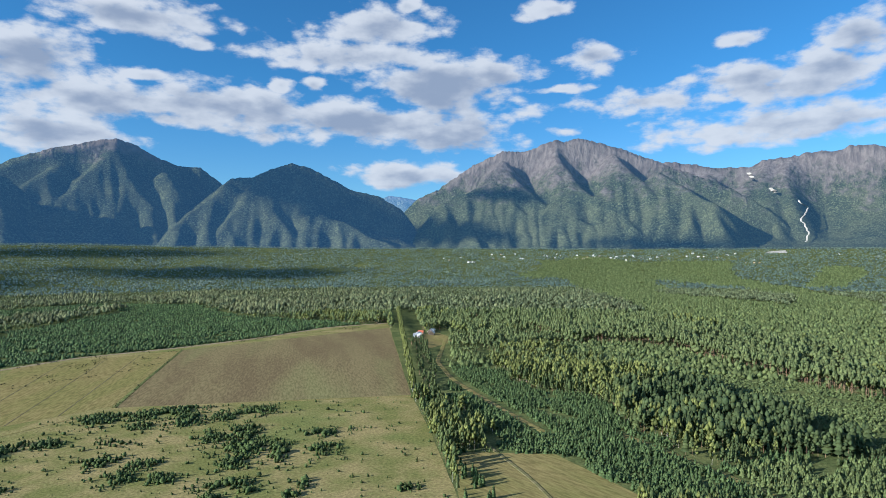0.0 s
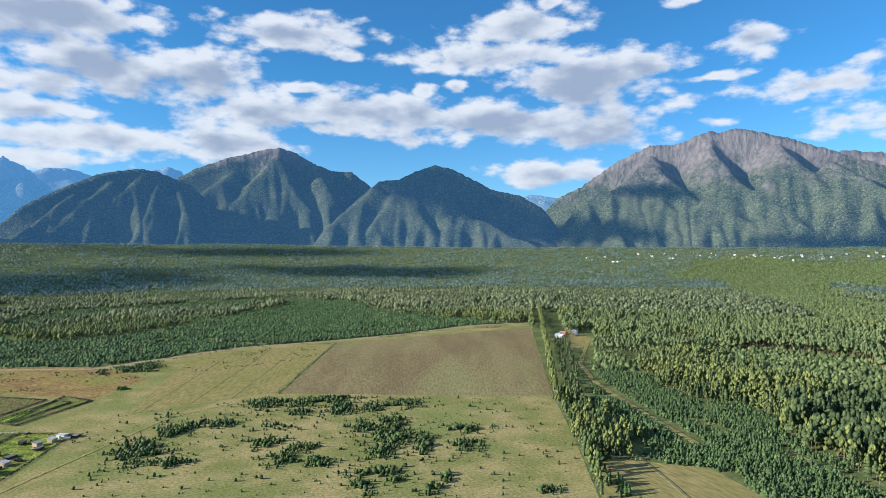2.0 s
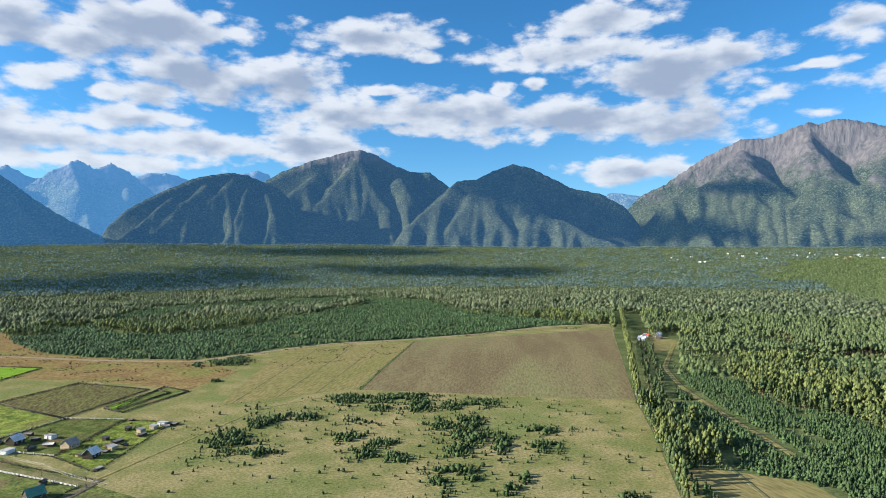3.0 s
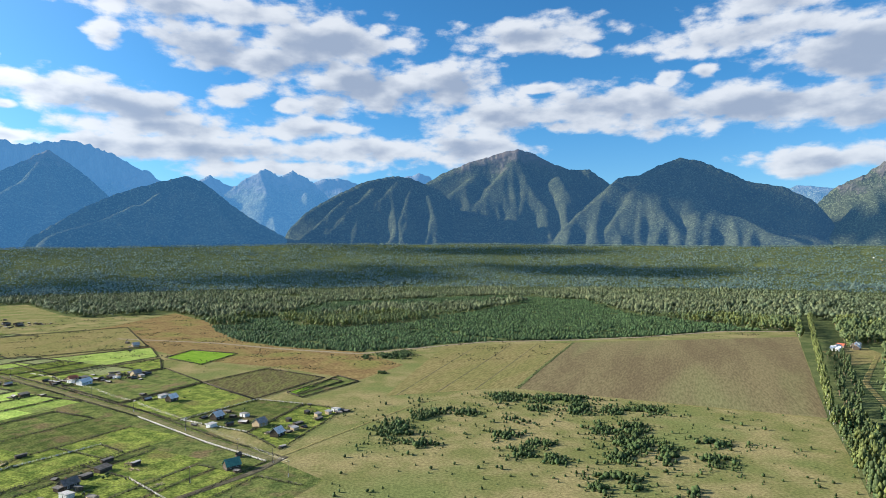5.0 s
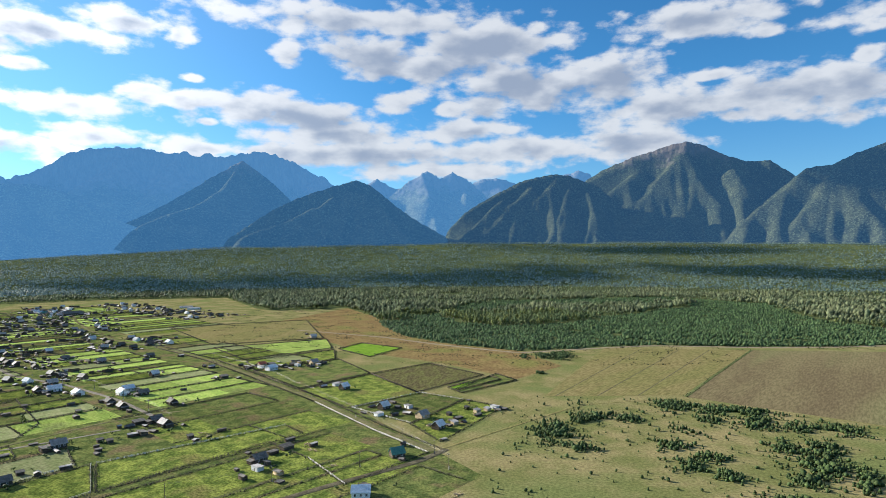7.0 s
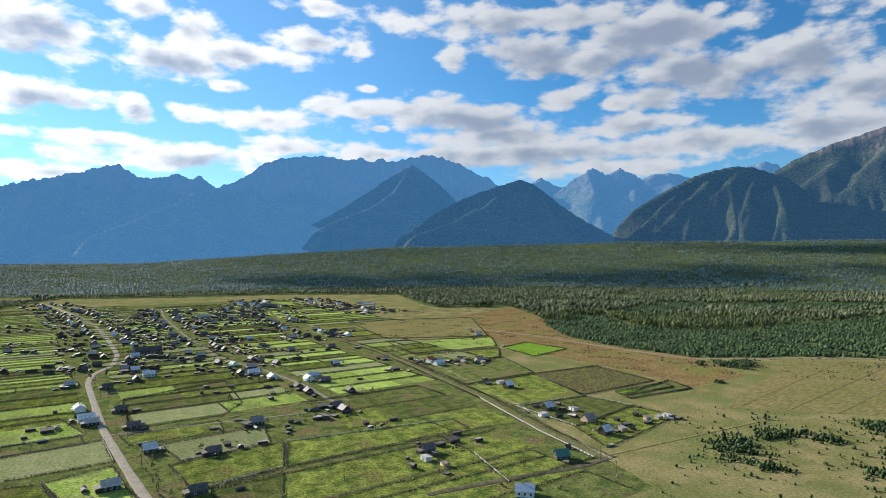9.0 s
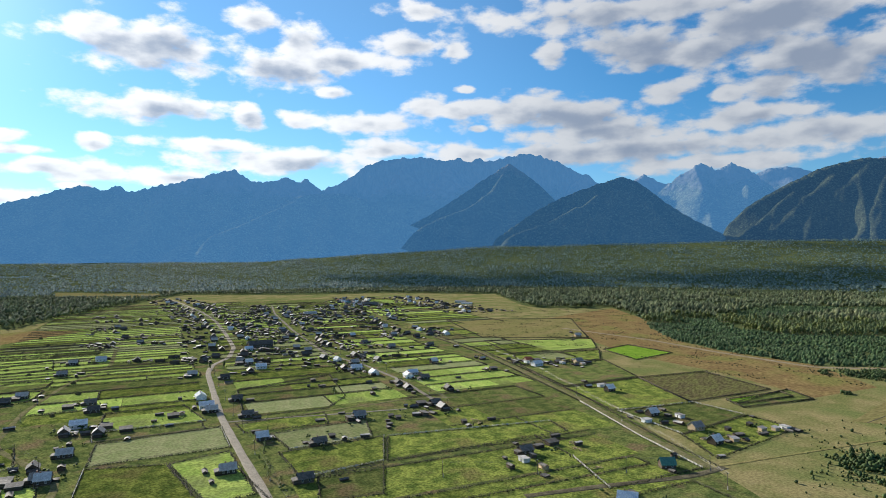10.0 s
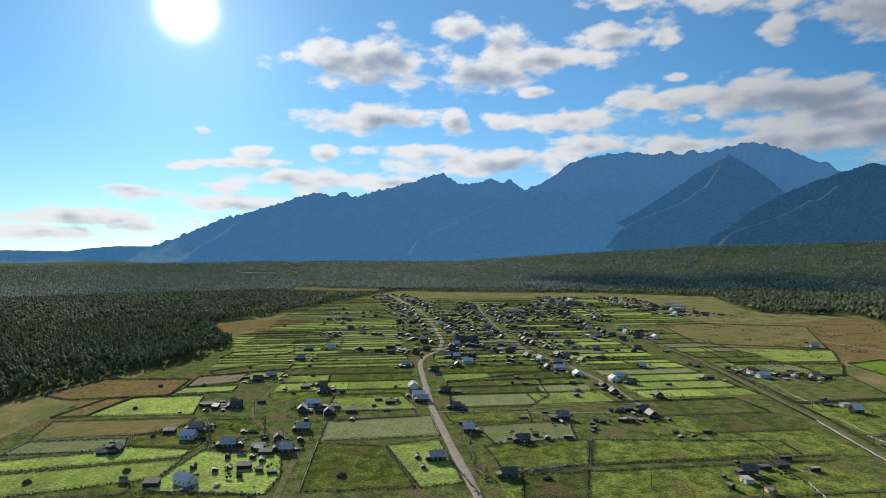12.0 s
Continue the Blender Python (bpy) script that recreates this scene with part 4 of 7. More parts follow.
ribbon("road", [(-412, 188), (-368, 267), (-314, 399), (-284, 424)], 3.0, 0.17, M_LANE, "worn grassy path between plots", "road")
ribbon("road", [(-70, 369), (-80, 345), (-114, 306), (-142, 270)], 5.0, 0.17, M_MUD, "dark muddy track round the corner plot", "track")

# ---------------------------------------------------------------- trees
T_ICO = (1 + 5**0.5) / 2
ICO_V = np.array([(-1, T_ICO, 0), (1, T_ICO, 0), (-1, -T_ICO, 0), (1, -T_ICO, 0), (0, -1, T_ICO), (0, 1, T_ICO),
                  (0, -1, -T_ICO), (0, 1, -T_ICO), (T_ICO, 0, -1), (T_ICO, 0, 1), (-T_ICO, 0, -1), (-T_ICO, 0, 1)]) / math.hypot(1, T_ICO)
ICO_F = np.array([(0, 11, 5), (0, 5, 1), (0, 1, 7), (0, 7, 10), (0, 10, 11), (1, 5, 9), (5, 11, 4), (11, 10, 2), (10, 7, 6), (7, 1, 8)]
                 + [(3, 9, 4), (3, 4, 2), (3, 2, 6), (3, 6, 8), (3, 8, 9), (4, 9, 5), (2, 4, 11), (6, 2, 10), (8, 6, 7), (9, 8, 1)])
OCT_V = np.array([(1, 0, 0), (0, 1, 0), (-1, 0, 0), (0, -1, 0), (0, 0, 1), (0, 0, -1)], float)
OCT_F = np.array([(0, 1, 4), (1, 2, 4), (2, 3, 4), (3, 0, 4), (1, 0, 5), (2, 1, 5), (3, 2, 5), (0, 3, 5)])


def joined(parts):
    v, f, at = [], [], 0
    for pv, pf in parts:
        v.append(pv)
        f.append(pf + at)
        at += len(pv)
    return np.concatenate(v), np.concatenate(f)


def clump(x, y, z, r, h, g, ragged=0.22, coarse=False):
    v, f = (OCT_V, OCT_F) if coarse else (ICO_V, ICO_F)
    v = v * (1 + g.uniform(-ragged, ragged, (len(v), 1))) * (r, r, h) + (x, y, z)
    return v, f


def tier(z0, z1, r, sides, g, under=True):
    """A ragged skirt of branches: the rim droops and juts unevenly."""
    a = np.linspace(0, 2 * math.pi, sides, endpoint=False) + g.uniform(0, 2)
    rr = r * g.uniform(0.7, 1.15, sides)
    rim = np.c_[rr * np.cos(a), rr * np.sin(a), z0 + g.uniform(-0.25, 0.2, sides) * (z1 - z0)]
    v = np.r_[rim, [(g.uniform(-0.05, 0.05) * r, g.uniform(-0.05, 0.05) * r, z1), (0, 0, z0 + 0.3 * (z1 - z0))]]
    f = [(k, (k + 1) % sides, sides) for k in range(sides)] + [((k + 1) % sides, k, sides + 1) for k in range(sides) if under]
    return v, np.array(f)


def stem(r0, r1, h, sides=5):
    a = np.linspace(0, 2 * math.pi, sides, endpoint=False)
    v = np.r_[np.c_[r0 * np.cos(a), r0 * np.sin(a), 0 * a - 0.3], np.c_[r1 * np.cos(a), r1 * np.sin(a), 0 * a + h]]
    f = [(k, (k + 1) % sides, sides + k) for k in range(sides)] + [((k + 1) % sides, sides + (k + 1) % sides, sides + k) for k in range(sides)]
    return v, np.array(f)


# crowns of unit height and about unit width, several of each sort
def spruce_crown(seed, tiers, sides, low=0.12, under=True):
    g = np.random.default_rng(seed)
    z = np.linspace(low, 0.80, tiers)
    return joined([tier(a, min(1.0, a + 1.55 * (1 - low) / (tiers + 0.6)), 0.5 * (1.06 - a) ** 0.75, sides, g, under) for a in z])


def pine_crown(seed, count, low=0.42, coarse=False):
    g = np.random.default_rng(seed)
    out = [clump(0, 0, 0.86, 0.20, 0.15, g, 0.22, coarse)]
    for k in range(count):
        a, z = 2.4 * k + g.uniform(-0.6, 0.6), low + 0.06 + (0.80 - low - 0.06) * (k + g.uniform(0, 1)) / count
        d = 0.46 * (1.12 - z) * g.uniform(0.5, 1.1)
        size = 0.9 / math.sqrt(count) * (1.3 - z)
        out.append(clump(d * math.cos(a), d * math.sin(a), z, size * g.uniform(0.7, 1.2), size * g.uniform(0.45, 0.75), g, 0.4, True))
    return joined(out)


def birch_crown(seed, count, low=0.25):
    g = np.random.default_rng(seed)
    out = [clump(0, 0, 0.84, 0.17, 0.17, g, 0.35, True)]
    for k in range(count):
        a, z = 2.4 * k + g.uniform(-0.6, 0.6), low + 0.08 + 0.55 * (k + g.uniform(0, 1)) / count
        d = 0.30 * math.sin(min(1.0, 1.25 * z) * math.pi * 0.85) * g.uniform(0.6, 1.1)
        size = 0.50 / math.sqrt(count)
        out.append(clump(d * math.cos(a), d * math.sin(a), z, size * g.uniform(0.7, 1.25), size * g.uniform(0.6, 1.0), g, 0.4, True))
    return joined(out)


def blob_crown(seed, low=0.1, coarse=False):
    g = np.random.default_rng(seed)
    return clump(0, 0, 0.5 + low / 2, 0.42, 0.5 - low / 2, g, 0.28, coarse)


def spread_over(template, pos, height, width, name, mats, label, category, index=None):
    """One mesh of many copies of some crowns: stuff that nobody could count."""
    v_all, f_all, i_all, at = [], [], [], 0
    kinds = RNG.integers(0, len(template), len(pos))
    for k, (v, f) in enumerate(template):
        sel = kinds == k
        p, h, w = pos[sel], height[sel], width[sel]
        if not len(p):
            continue
        a = RNG.uniform(0, 6.28, len(p))
        c, s = np.cos(a)[:, None], np.sin(a)[:, None]
        lean = RNG.normal(0, 0.04, (len(p), 2, 1))
        x, y, z = v[:, 0][None], v[:, 1][None], v[:, 2][None]
        out = np.stack([(c * x - s * y) * w[:, None] + lean[:, 0] * z * h[:, None] + p[:, :1],
                        (s * x + c * y) * w[:, None] + lean[:, 1] * z * h[:, None] + p[:, 1:2], z * h[:, None] + p[:, 2:3]], -1)
        v_all.append(out.reshape(-1, 3))
        f_all.append((f[None] + (np.arange(len(p)) * len(v))[:, None, None] + at).reshape(-1, 3))
        if index is not None:
            i_all.append(np.tile(index[k], len(p)))
        at += out.size // 3
    if not v_all:
        return None
    ob = new(name, mesh_np(name, np.concatenate(v_all), np.concatenate(f_all), mats, index=np.concatenate(i_all) if index is not None else None))
    return tagged(ob, label, category, kind="stuff")


def with_stem(crown, r, top):
    """A crown and its stem as one template, with the material of each face."""
    v, f = joined([crown, stem(r, r * 0.5, top, 3)])
    return (v, f), np.r_[np.zeros(len(crown[1]), int), np.ones(len(f) - len(crown[1]), int)]


def scatter(space, r0, r1, az0=-92, az1=79, box=None):
    """Uneven places about that far apart, in a ring sector round the camera."""
    x0, x1, y0, y1 = box or (-r1, r1, -0.2 * r1, r1)
    gx, gy = np.meshgrid(np.arange(x0, x1, space), np.arange(y0, y1, space))
    x = gx.ravel() + RNG.uniform(-0.48, 0.48, gx.size) * space
    y = gy.ravel() + RNG.uniform(-0.48, 0.48, gx.size) * space
    r, az = np.hypot(x, y), np.degrees(np.arctan2(x, y))
    keep = (r >= r0) & (r < r1) & (az > az0) & (az < az1)
    return x[keep], y[keep]


def polar(az, r):
    return r * math.sin(radians(az)), r * math.cos(radians(az))


FAR_FIELDS = [[polar(-67.5, 2120), polar(-60, 2010), polar(-60, 1850), polar(-67.5, 1960)], [polar(-72.2, 2600), polar(-69.2, 2606), polar(-69.2, 2566), polar(-72.1, 2568)], [polar(66.5, 2835), polar(67.9, 2862), polar(68, 2815), polar(66.4, 2805)]]
GLADES = [[(1575, 1575), (2100, 1725), (2175, 1500), (1725, 1395)], [(1350, 1080), (1725, 1200), (1770, 1050), (1425, 960)], [(1950, 750), (2400, 840), (2430, 720), (1980, 645)]]
ROW = [(308, 426), (692, 1008)]


def wooded(x, y):
    out = ~inside(x, y, OPEN) & ~inside(x, y, TAN_PATCH) & ~inside(x, y, CAMP_CLEARING)
    out &= ~near_line(x, y, PATH_WOOD, 7.0) & ~near_line(x, y, TRACK_EAST, 5.0) & ~near_line(x, y, PATH_YOUNG, 4.5)
    out &= ~near_line(x, y, [(318, 393), (285, 338), (240, 225), (210, 165)], 3.5)
    out &= ~near_line(x, y, [(590, 735), (500, 640), (422, 531)], 15) & ~near_line(x, y, ROW, 13) & ~near_line(x, y, [(a + 16, b - 10) for a, b in ROW], 14)
    for poly in FAR_FIELDS:
        out &= ~inside(x, y, poly)
    return out


# the eastern woods, stand by stand
SOWN = [(1929, 1774), (2359, 1145), (1608, 446), (789, 219), (867, 346), (929, 496), (1013, 650), (1454, 1097)]
TALL = [(1241, 1296), (1218, 1024), (992, 697), (865, 462), (841, 336), (751, 209), (577, 161), (580, 188), (594, 228), (633, 308), (693, 414), (644, 532), (751, 757)]
LOW_STRIP = [(690, 520), (700, 412), (640, 306), (600, 226), (578, 150), (425, 118), (455, 185), (505, 265), (530, 345), (560, 450), (600, 520)]
BIRCHES = [(518, 552), (600, 543), (573, 403), (467, 311), (401, 338), (380, 384)]
MATURE = [(429, 302), (493, 289), (549, 242), (475, 132), (401, 112), (376, 151), (353, 189), (363, 242)]
CARPET = [(476, 588), (465, 495), (392, 374), (419, 323), (384, 261), (335, 204), (327, 151), (303, 140), (255, 161), (250, 203), (252, 264), (280, 305), (320, 400), (339, 418)]
CORNER = [(337, 165), (371, 149), (420, 100), (354, 80), (290, 130)]
STRIPS = [[(1570, 989), (1501, 816), (1422, 556), (1739, 680), (1854, 900), (1872, 1179)], [(2060, 1000), (1794, 497), (2525, 699), (2594, 1259)]]


def stand(x, y):
    """What grows where: height, and the share of birch and of young trees."""
    n1, n2 = fbm(x / 170, y / 170, 3, 1), fbm(x / 80, y / 80, 3, 4)
    r, az = np.hypot(x, y), np.degrees(np.arctan2(x, y))
    wx, wy = x + 26 * fbm(x / 50, y / 50, 2, 3), y + 26 * fbm(x / 50 + 7, y / 50, 2, 5)
    east = az + (9 * n1 + 5 * n2) * np.clip((r - 780) / 220, 0, 1) > 33
    height = np.where(east & (r < 760), 9.5, 14.0) + 7.0 * n1 + 4.0 * n2
    birch = np.where(east, np.where(r < 760, 0.40 + 1.1 * n1, -0.02 + 0.8 * n1 + 0.3 * n2), 0.25 + 0.9 * n1 + 0.4 * n2)
    young = np.zeros(len(x))

    def set_in(poly, tall, leafy, new_growth):
        nonlocal height, birch, young
        hit = inside(wx, wy, poly)
        height, birch, young = np.where(hit, tall, height), np.where(hit, leafy, birch), np.where(hit, new_growth, young)

    set_in(SOWN, 5.5 + 2.5 * n2, 0.05, 1.0)
    for strip in STRIPS:
        set_in(strip, 15, -0.1, 0.0)
    set_in(TALL, 15.5 + 2 * n2, -0.08 + 0.3 * n1, 0.0)
    set_in(BIRCHES, 12.5 + 4 * n2, 0.62 + 0.9 * n2, 0.0)
    set_in(CARPET, 5.2 + 3 * n2, 0.0, 1.0)
    set_in(MATURE, 14.5 + 5 * n2, 0.12 + 0.4 * n1, 0.0)
    set_in(CORNER, 8.0, 0.3, 1.0)
    set_in(LOW_STRIP, 2.6 + n2, 0.02, 1.0)
    for g in GLADES:
        set_in(g, 3.0 + n2, 0.0, 1.0)
    planted = inside(wx, wy, PLANTATION) & ~inside(wx, wy, GROVE)
    height, young, birch = np.where(planted, 3.6 + 1.5 * n2, height), np.where(planted, 1.0, young), np.where(planted, 0.02, birch)
    behind = ~east & (az > -14) & ~planted & (r < 1900)
    birch = np.where(behind, 0.58 + 1.2 * n1 + 0.5 * n2, birch)
    west = az < -60
    birch = np.where(west, -0.05 + 0.5 * n1, birch)
    height = np.where(west, 14 + 4 * n2, height)
    height = height * (1 - 0.42 * np.clip((r - 1500) / 900, 0, 1))
    return np.maximum(height, 2.2), birch, young


def thicket(x, y):
    """The plantation, and the strips of low growth that run from it into the taller wood behind."""
    r, az = np.hypot(x, y), np.degrees(np.arctan2(x, y))
    strips = (az > -18) & (az < 2) & (r > 900) & (r < 1900) & (fbm(x / 210 + 3, y / 75, 3, 3) > 0.10 + 0.25 * np.clip((r - 1100) / 600, 0, 1))
    ragged = 40 * fbm(x / 60, y / 60, 3, 6)
    return (inside(x + ragged, y, PLANTATION) & (fbm(x / 90, y / 40, 3, 2) > -0.36) | strips) & ~inside(x + ragged, y - ragged, GROVE)


def forest(space, r0, r1, lod):
    x, y = scatter(space, r0, r1)
    keep = wooded(x, y)
    x, y = x[keep], y[keep]
    h, birch, young = stand(x, y)
    dense = (young > 0.5) | thicket(x, y)
    x, y, h, birch, young = (q[~dense] for q in (x, y, h, birch, young))
    gap = fbm(x / 34, y / 34, 3, 5)
    keep = (gap > -0.24) & ((young < 0.5) | (gap > -0.30))
    # a planted or young stand is dense near by
    x, y, h, birch, young = (q[keep] for q in (x, y, h, birch, young))
    h = h * RNG.uniform(0.62, 1.3, len(h))
    pos = np.c_[x, y, ground_z(x, y)]
    is_birch = RNG.uniform(0, 1, len(x)) < birch
    is_young = (young > 0.5) & ~is_birch
    is_pine = ~is_birch & ~is_young
    old = is_pine & inside(x, y, MATURE)
    is_pine &= ~old
    if lod == 0:
        pines = [with_stem(pine_crown(20 + k, 10, 0.42), 0.014, 0.8) for k in range(5)] + [with_stem(spruce_crown(25 + k, 6, 7, 0.2, False), 0.014, 0.7) for k in range(3)]
        youngs = [(spruce_crown(30 + k, 4, 7, 0.06), None) for k in range(4)]
        birches = [with_stem(birch_crown(40 + k, 9), 0.012, 0.75) for k in range(5)]
    elif lod == 1:
        pines = [with_stem(pine_crown(50 + k, 3, 0.5), 0.016, 0.7) for k in range(4)] + [with_stem(spruce_crown(54 + k, 3, 6, 0.25, False), 0.02, 0.6) for k in range(2)]
        youngs = [(spruce_crown(60 + k, 2, 7, 0.05, False), None) for k in range(4)]
        birches = [with_stem(birch_crown(70 + k, 4, 0.2), 0.016, 0.6) for k in range(4)]
    elif lod == 2:
        pines = [(spruce_crown(80 + k, 2, 5, 0.3, False), None) for k in range(1)] + [(blob_crown(82 + k, 0.4, True), None) for k in range(4)]
        youngs = [(blob_crown(84 + k, 0.05, True), None) for k in range(3)]
        birches = [(joined([blob_crown(88 + k, 0.12, True), clump(0.2, 0.1, 0.45, 0.25, 0.3, np.random.default_rng(k), 0.35, True)]), None) for k in range(3)]
    else:
        h = h * 0.9
        pines = youngs = [(spruce_crown(90 + k, 1, 6, 0.45, False), None) for k in range(4)]
        birches = [(spruce_crown(94 + k, 1, 6, 0.5, False), None) for k in range(4)]
    # needle and leaf colour per distance ring, haze painted into the outer two
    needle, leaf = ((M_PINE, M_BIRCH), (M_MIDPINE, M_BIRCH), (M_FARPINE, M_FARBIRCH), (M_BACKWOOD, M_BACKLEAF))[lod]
    wide = {0: 1.02, 1: 1.25, 2: 1.5, 3: 2.9}[lod]
    h = h * (1.0, 0.85, 0.8, 0.95)[lod]
    for sel, kinds, m, bark, ratio, label, cat in (
            (is_pine, pines, needle, M_BARK, 0.42, "tall dark green pine wood", "pine wood"),
            (old, pines, M_DARKPINE, M_BARK, 0.46, "old dark pines with broad crowns", "pine wood"),
            (is_young, youngs, M_YOUNG_EDGE, M_BARK, 0.62, "dense young planted pines", "young pines"),
            (is_birch, birches, leaf, M_WHITEBARK, 0.46, "yellowing birch wood", "birch wood")):
        if not sel.any():
            continue
        idx = [np.zeros(len(k[0][1]), int) if k[1] is None else k[1] for k in kinds]
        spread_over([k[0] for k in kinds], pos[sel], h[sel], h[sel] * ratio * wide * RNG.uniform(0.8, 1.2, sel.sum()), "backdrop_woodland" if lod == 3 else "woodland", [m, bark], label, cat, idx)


patch("field", FAR_FIELDS[0], 0.3, M_HAY, "pale mown field beyond the village")
patch("gravel_fan", FAR_FIELDS[2], 0.8, M_STONE, "white fan of river gravel at the mountain foot", "gravel")
patch("water", FAR_FIELDS[1], 0.3, M_WATER, "narrow shining pond among far woods", "pond")
forest(3.6, 220, 620, 0)
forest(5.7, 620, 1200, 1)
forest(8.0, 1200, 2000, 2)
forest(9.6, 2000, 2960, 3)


def bushy_crown(seed, count):
    """A low rounded crown of a few ragged clumps."""
    g = np.random.default_rng(seed)
    out = [clump(0, 0, 0.62, 0.30, 0.36, g, 0.3, True)]
    for k in range(count):
        a = 6.28 * k / count + g.uniform(-0.5, 0.5)
        out.append(clump(0.27 * math.cos(a), 0.27 * math.sin(a), g.uniform(0.22, 0.42), 0.30, 0.30, g, 0.35, True))
    return joined(out)


def planted(space, test, r0, r1, tall, label, m, near=False):
    """Young trees set close together, of much the same height."""
    x, y = scatter(space, r0, r1, -25, 79)
    keep = wooded(x, y) & test(x, y) & (fbm(x / 30, y / 30, 3, 5) > (-0.30 if near else -0.38))
    x, y = x[keep], y[keep]
    h = tall * RNG.uniform(0.55, 1.4, len(x)) * (1 + 0.5 * fbm(x / 60, y / 60, 2, 4))
    if near:
        kinds = [bushy_crown(150 + k, 2) for k in range(3)] + [spruce_crown(156 + k, 3, 6, 0.04, False) for k in range(3)]
    else:
        kinds = [spruce_crown(160 + k, 1, 6, 0.02, False) for k in range(2)] + [blob_crown(164 + k, 0.0, True) for k in range(3)]
    spread_over(kinds, np.c_[x, y, ground_z(x, y)], h, space * 1.2 * RNG.uniform(0.7, 1.3, len(x)), "young_pines", [m], label, "young pines")


def pale_growth(x, y):
    return inside(x, y, LOW_STRIP) | inside(x, y, CORNER)


planted(2.4, lambda x, y: (stand(x, y)[2] > 0.5) & ~pale_growth(x, y), 200, 640, 3.9, "dense bushy young pines at the forest edge", M_YOUNG_EDGE, True)
planted(2.6, lambda x, y: (stand(x, y)[2] > 0.5) & inside(x, y, CORNER), 200, 640, 4.2, "light green young growth in a forest corner", M_YOUNG_PALE, True)
planted(3.0, lambda x, y: (stand(x, y)[2] > 0.5) & inside(x, y, LOW_STRIP) & ~inside(x, y, CORNER), 200, 760, 2.3, "low light green growth before the tall pines", M_YOUNG_PALE, True)


def edge_pines():
    """Tall pines with bare reddish stems at the open edge of the planted wood."""
    x, y = scatter(4.2, 500, 1000, 40, 79)
    keep = wooded(x, y) & near_line(x, y, [(756, 762), (652, 540), (705, 414), (646, 304), (606, 224), (588, 186), (586, 150)], 9)
    x, y = x[keep], y[keep]
    h = 17 * RNG.uniform(0.8, 1.15, len(x))
    kinds = [with_stem(pine_crown(170 + k, 5, 0.66), 0.016, 0.8) for k in range(4)]
    spread_over([k[0] for k in kinds], np.c_[x, y, ground_z(x, y)], h, 0.34 * h, "woodland", [M_MIDPINE, M_BARK], "tall pines with bare reddish stems at the cut edge", "pine wood", [k[1] for k in kinds])


edge_pines()
planted(4.1, thicket, 640, 1700, 3.9, "dense dark low planted pines", M_YOUNG)
planted(5.4, lambda x, y: (stand(x, y)[2] > 0.5) & ~thicket(x, y) & (np.degrees(np.arctan2(x, y)) > 30), 640, 2700, 5.6, "bright young pine plantation", M_YOUNG_PALE)


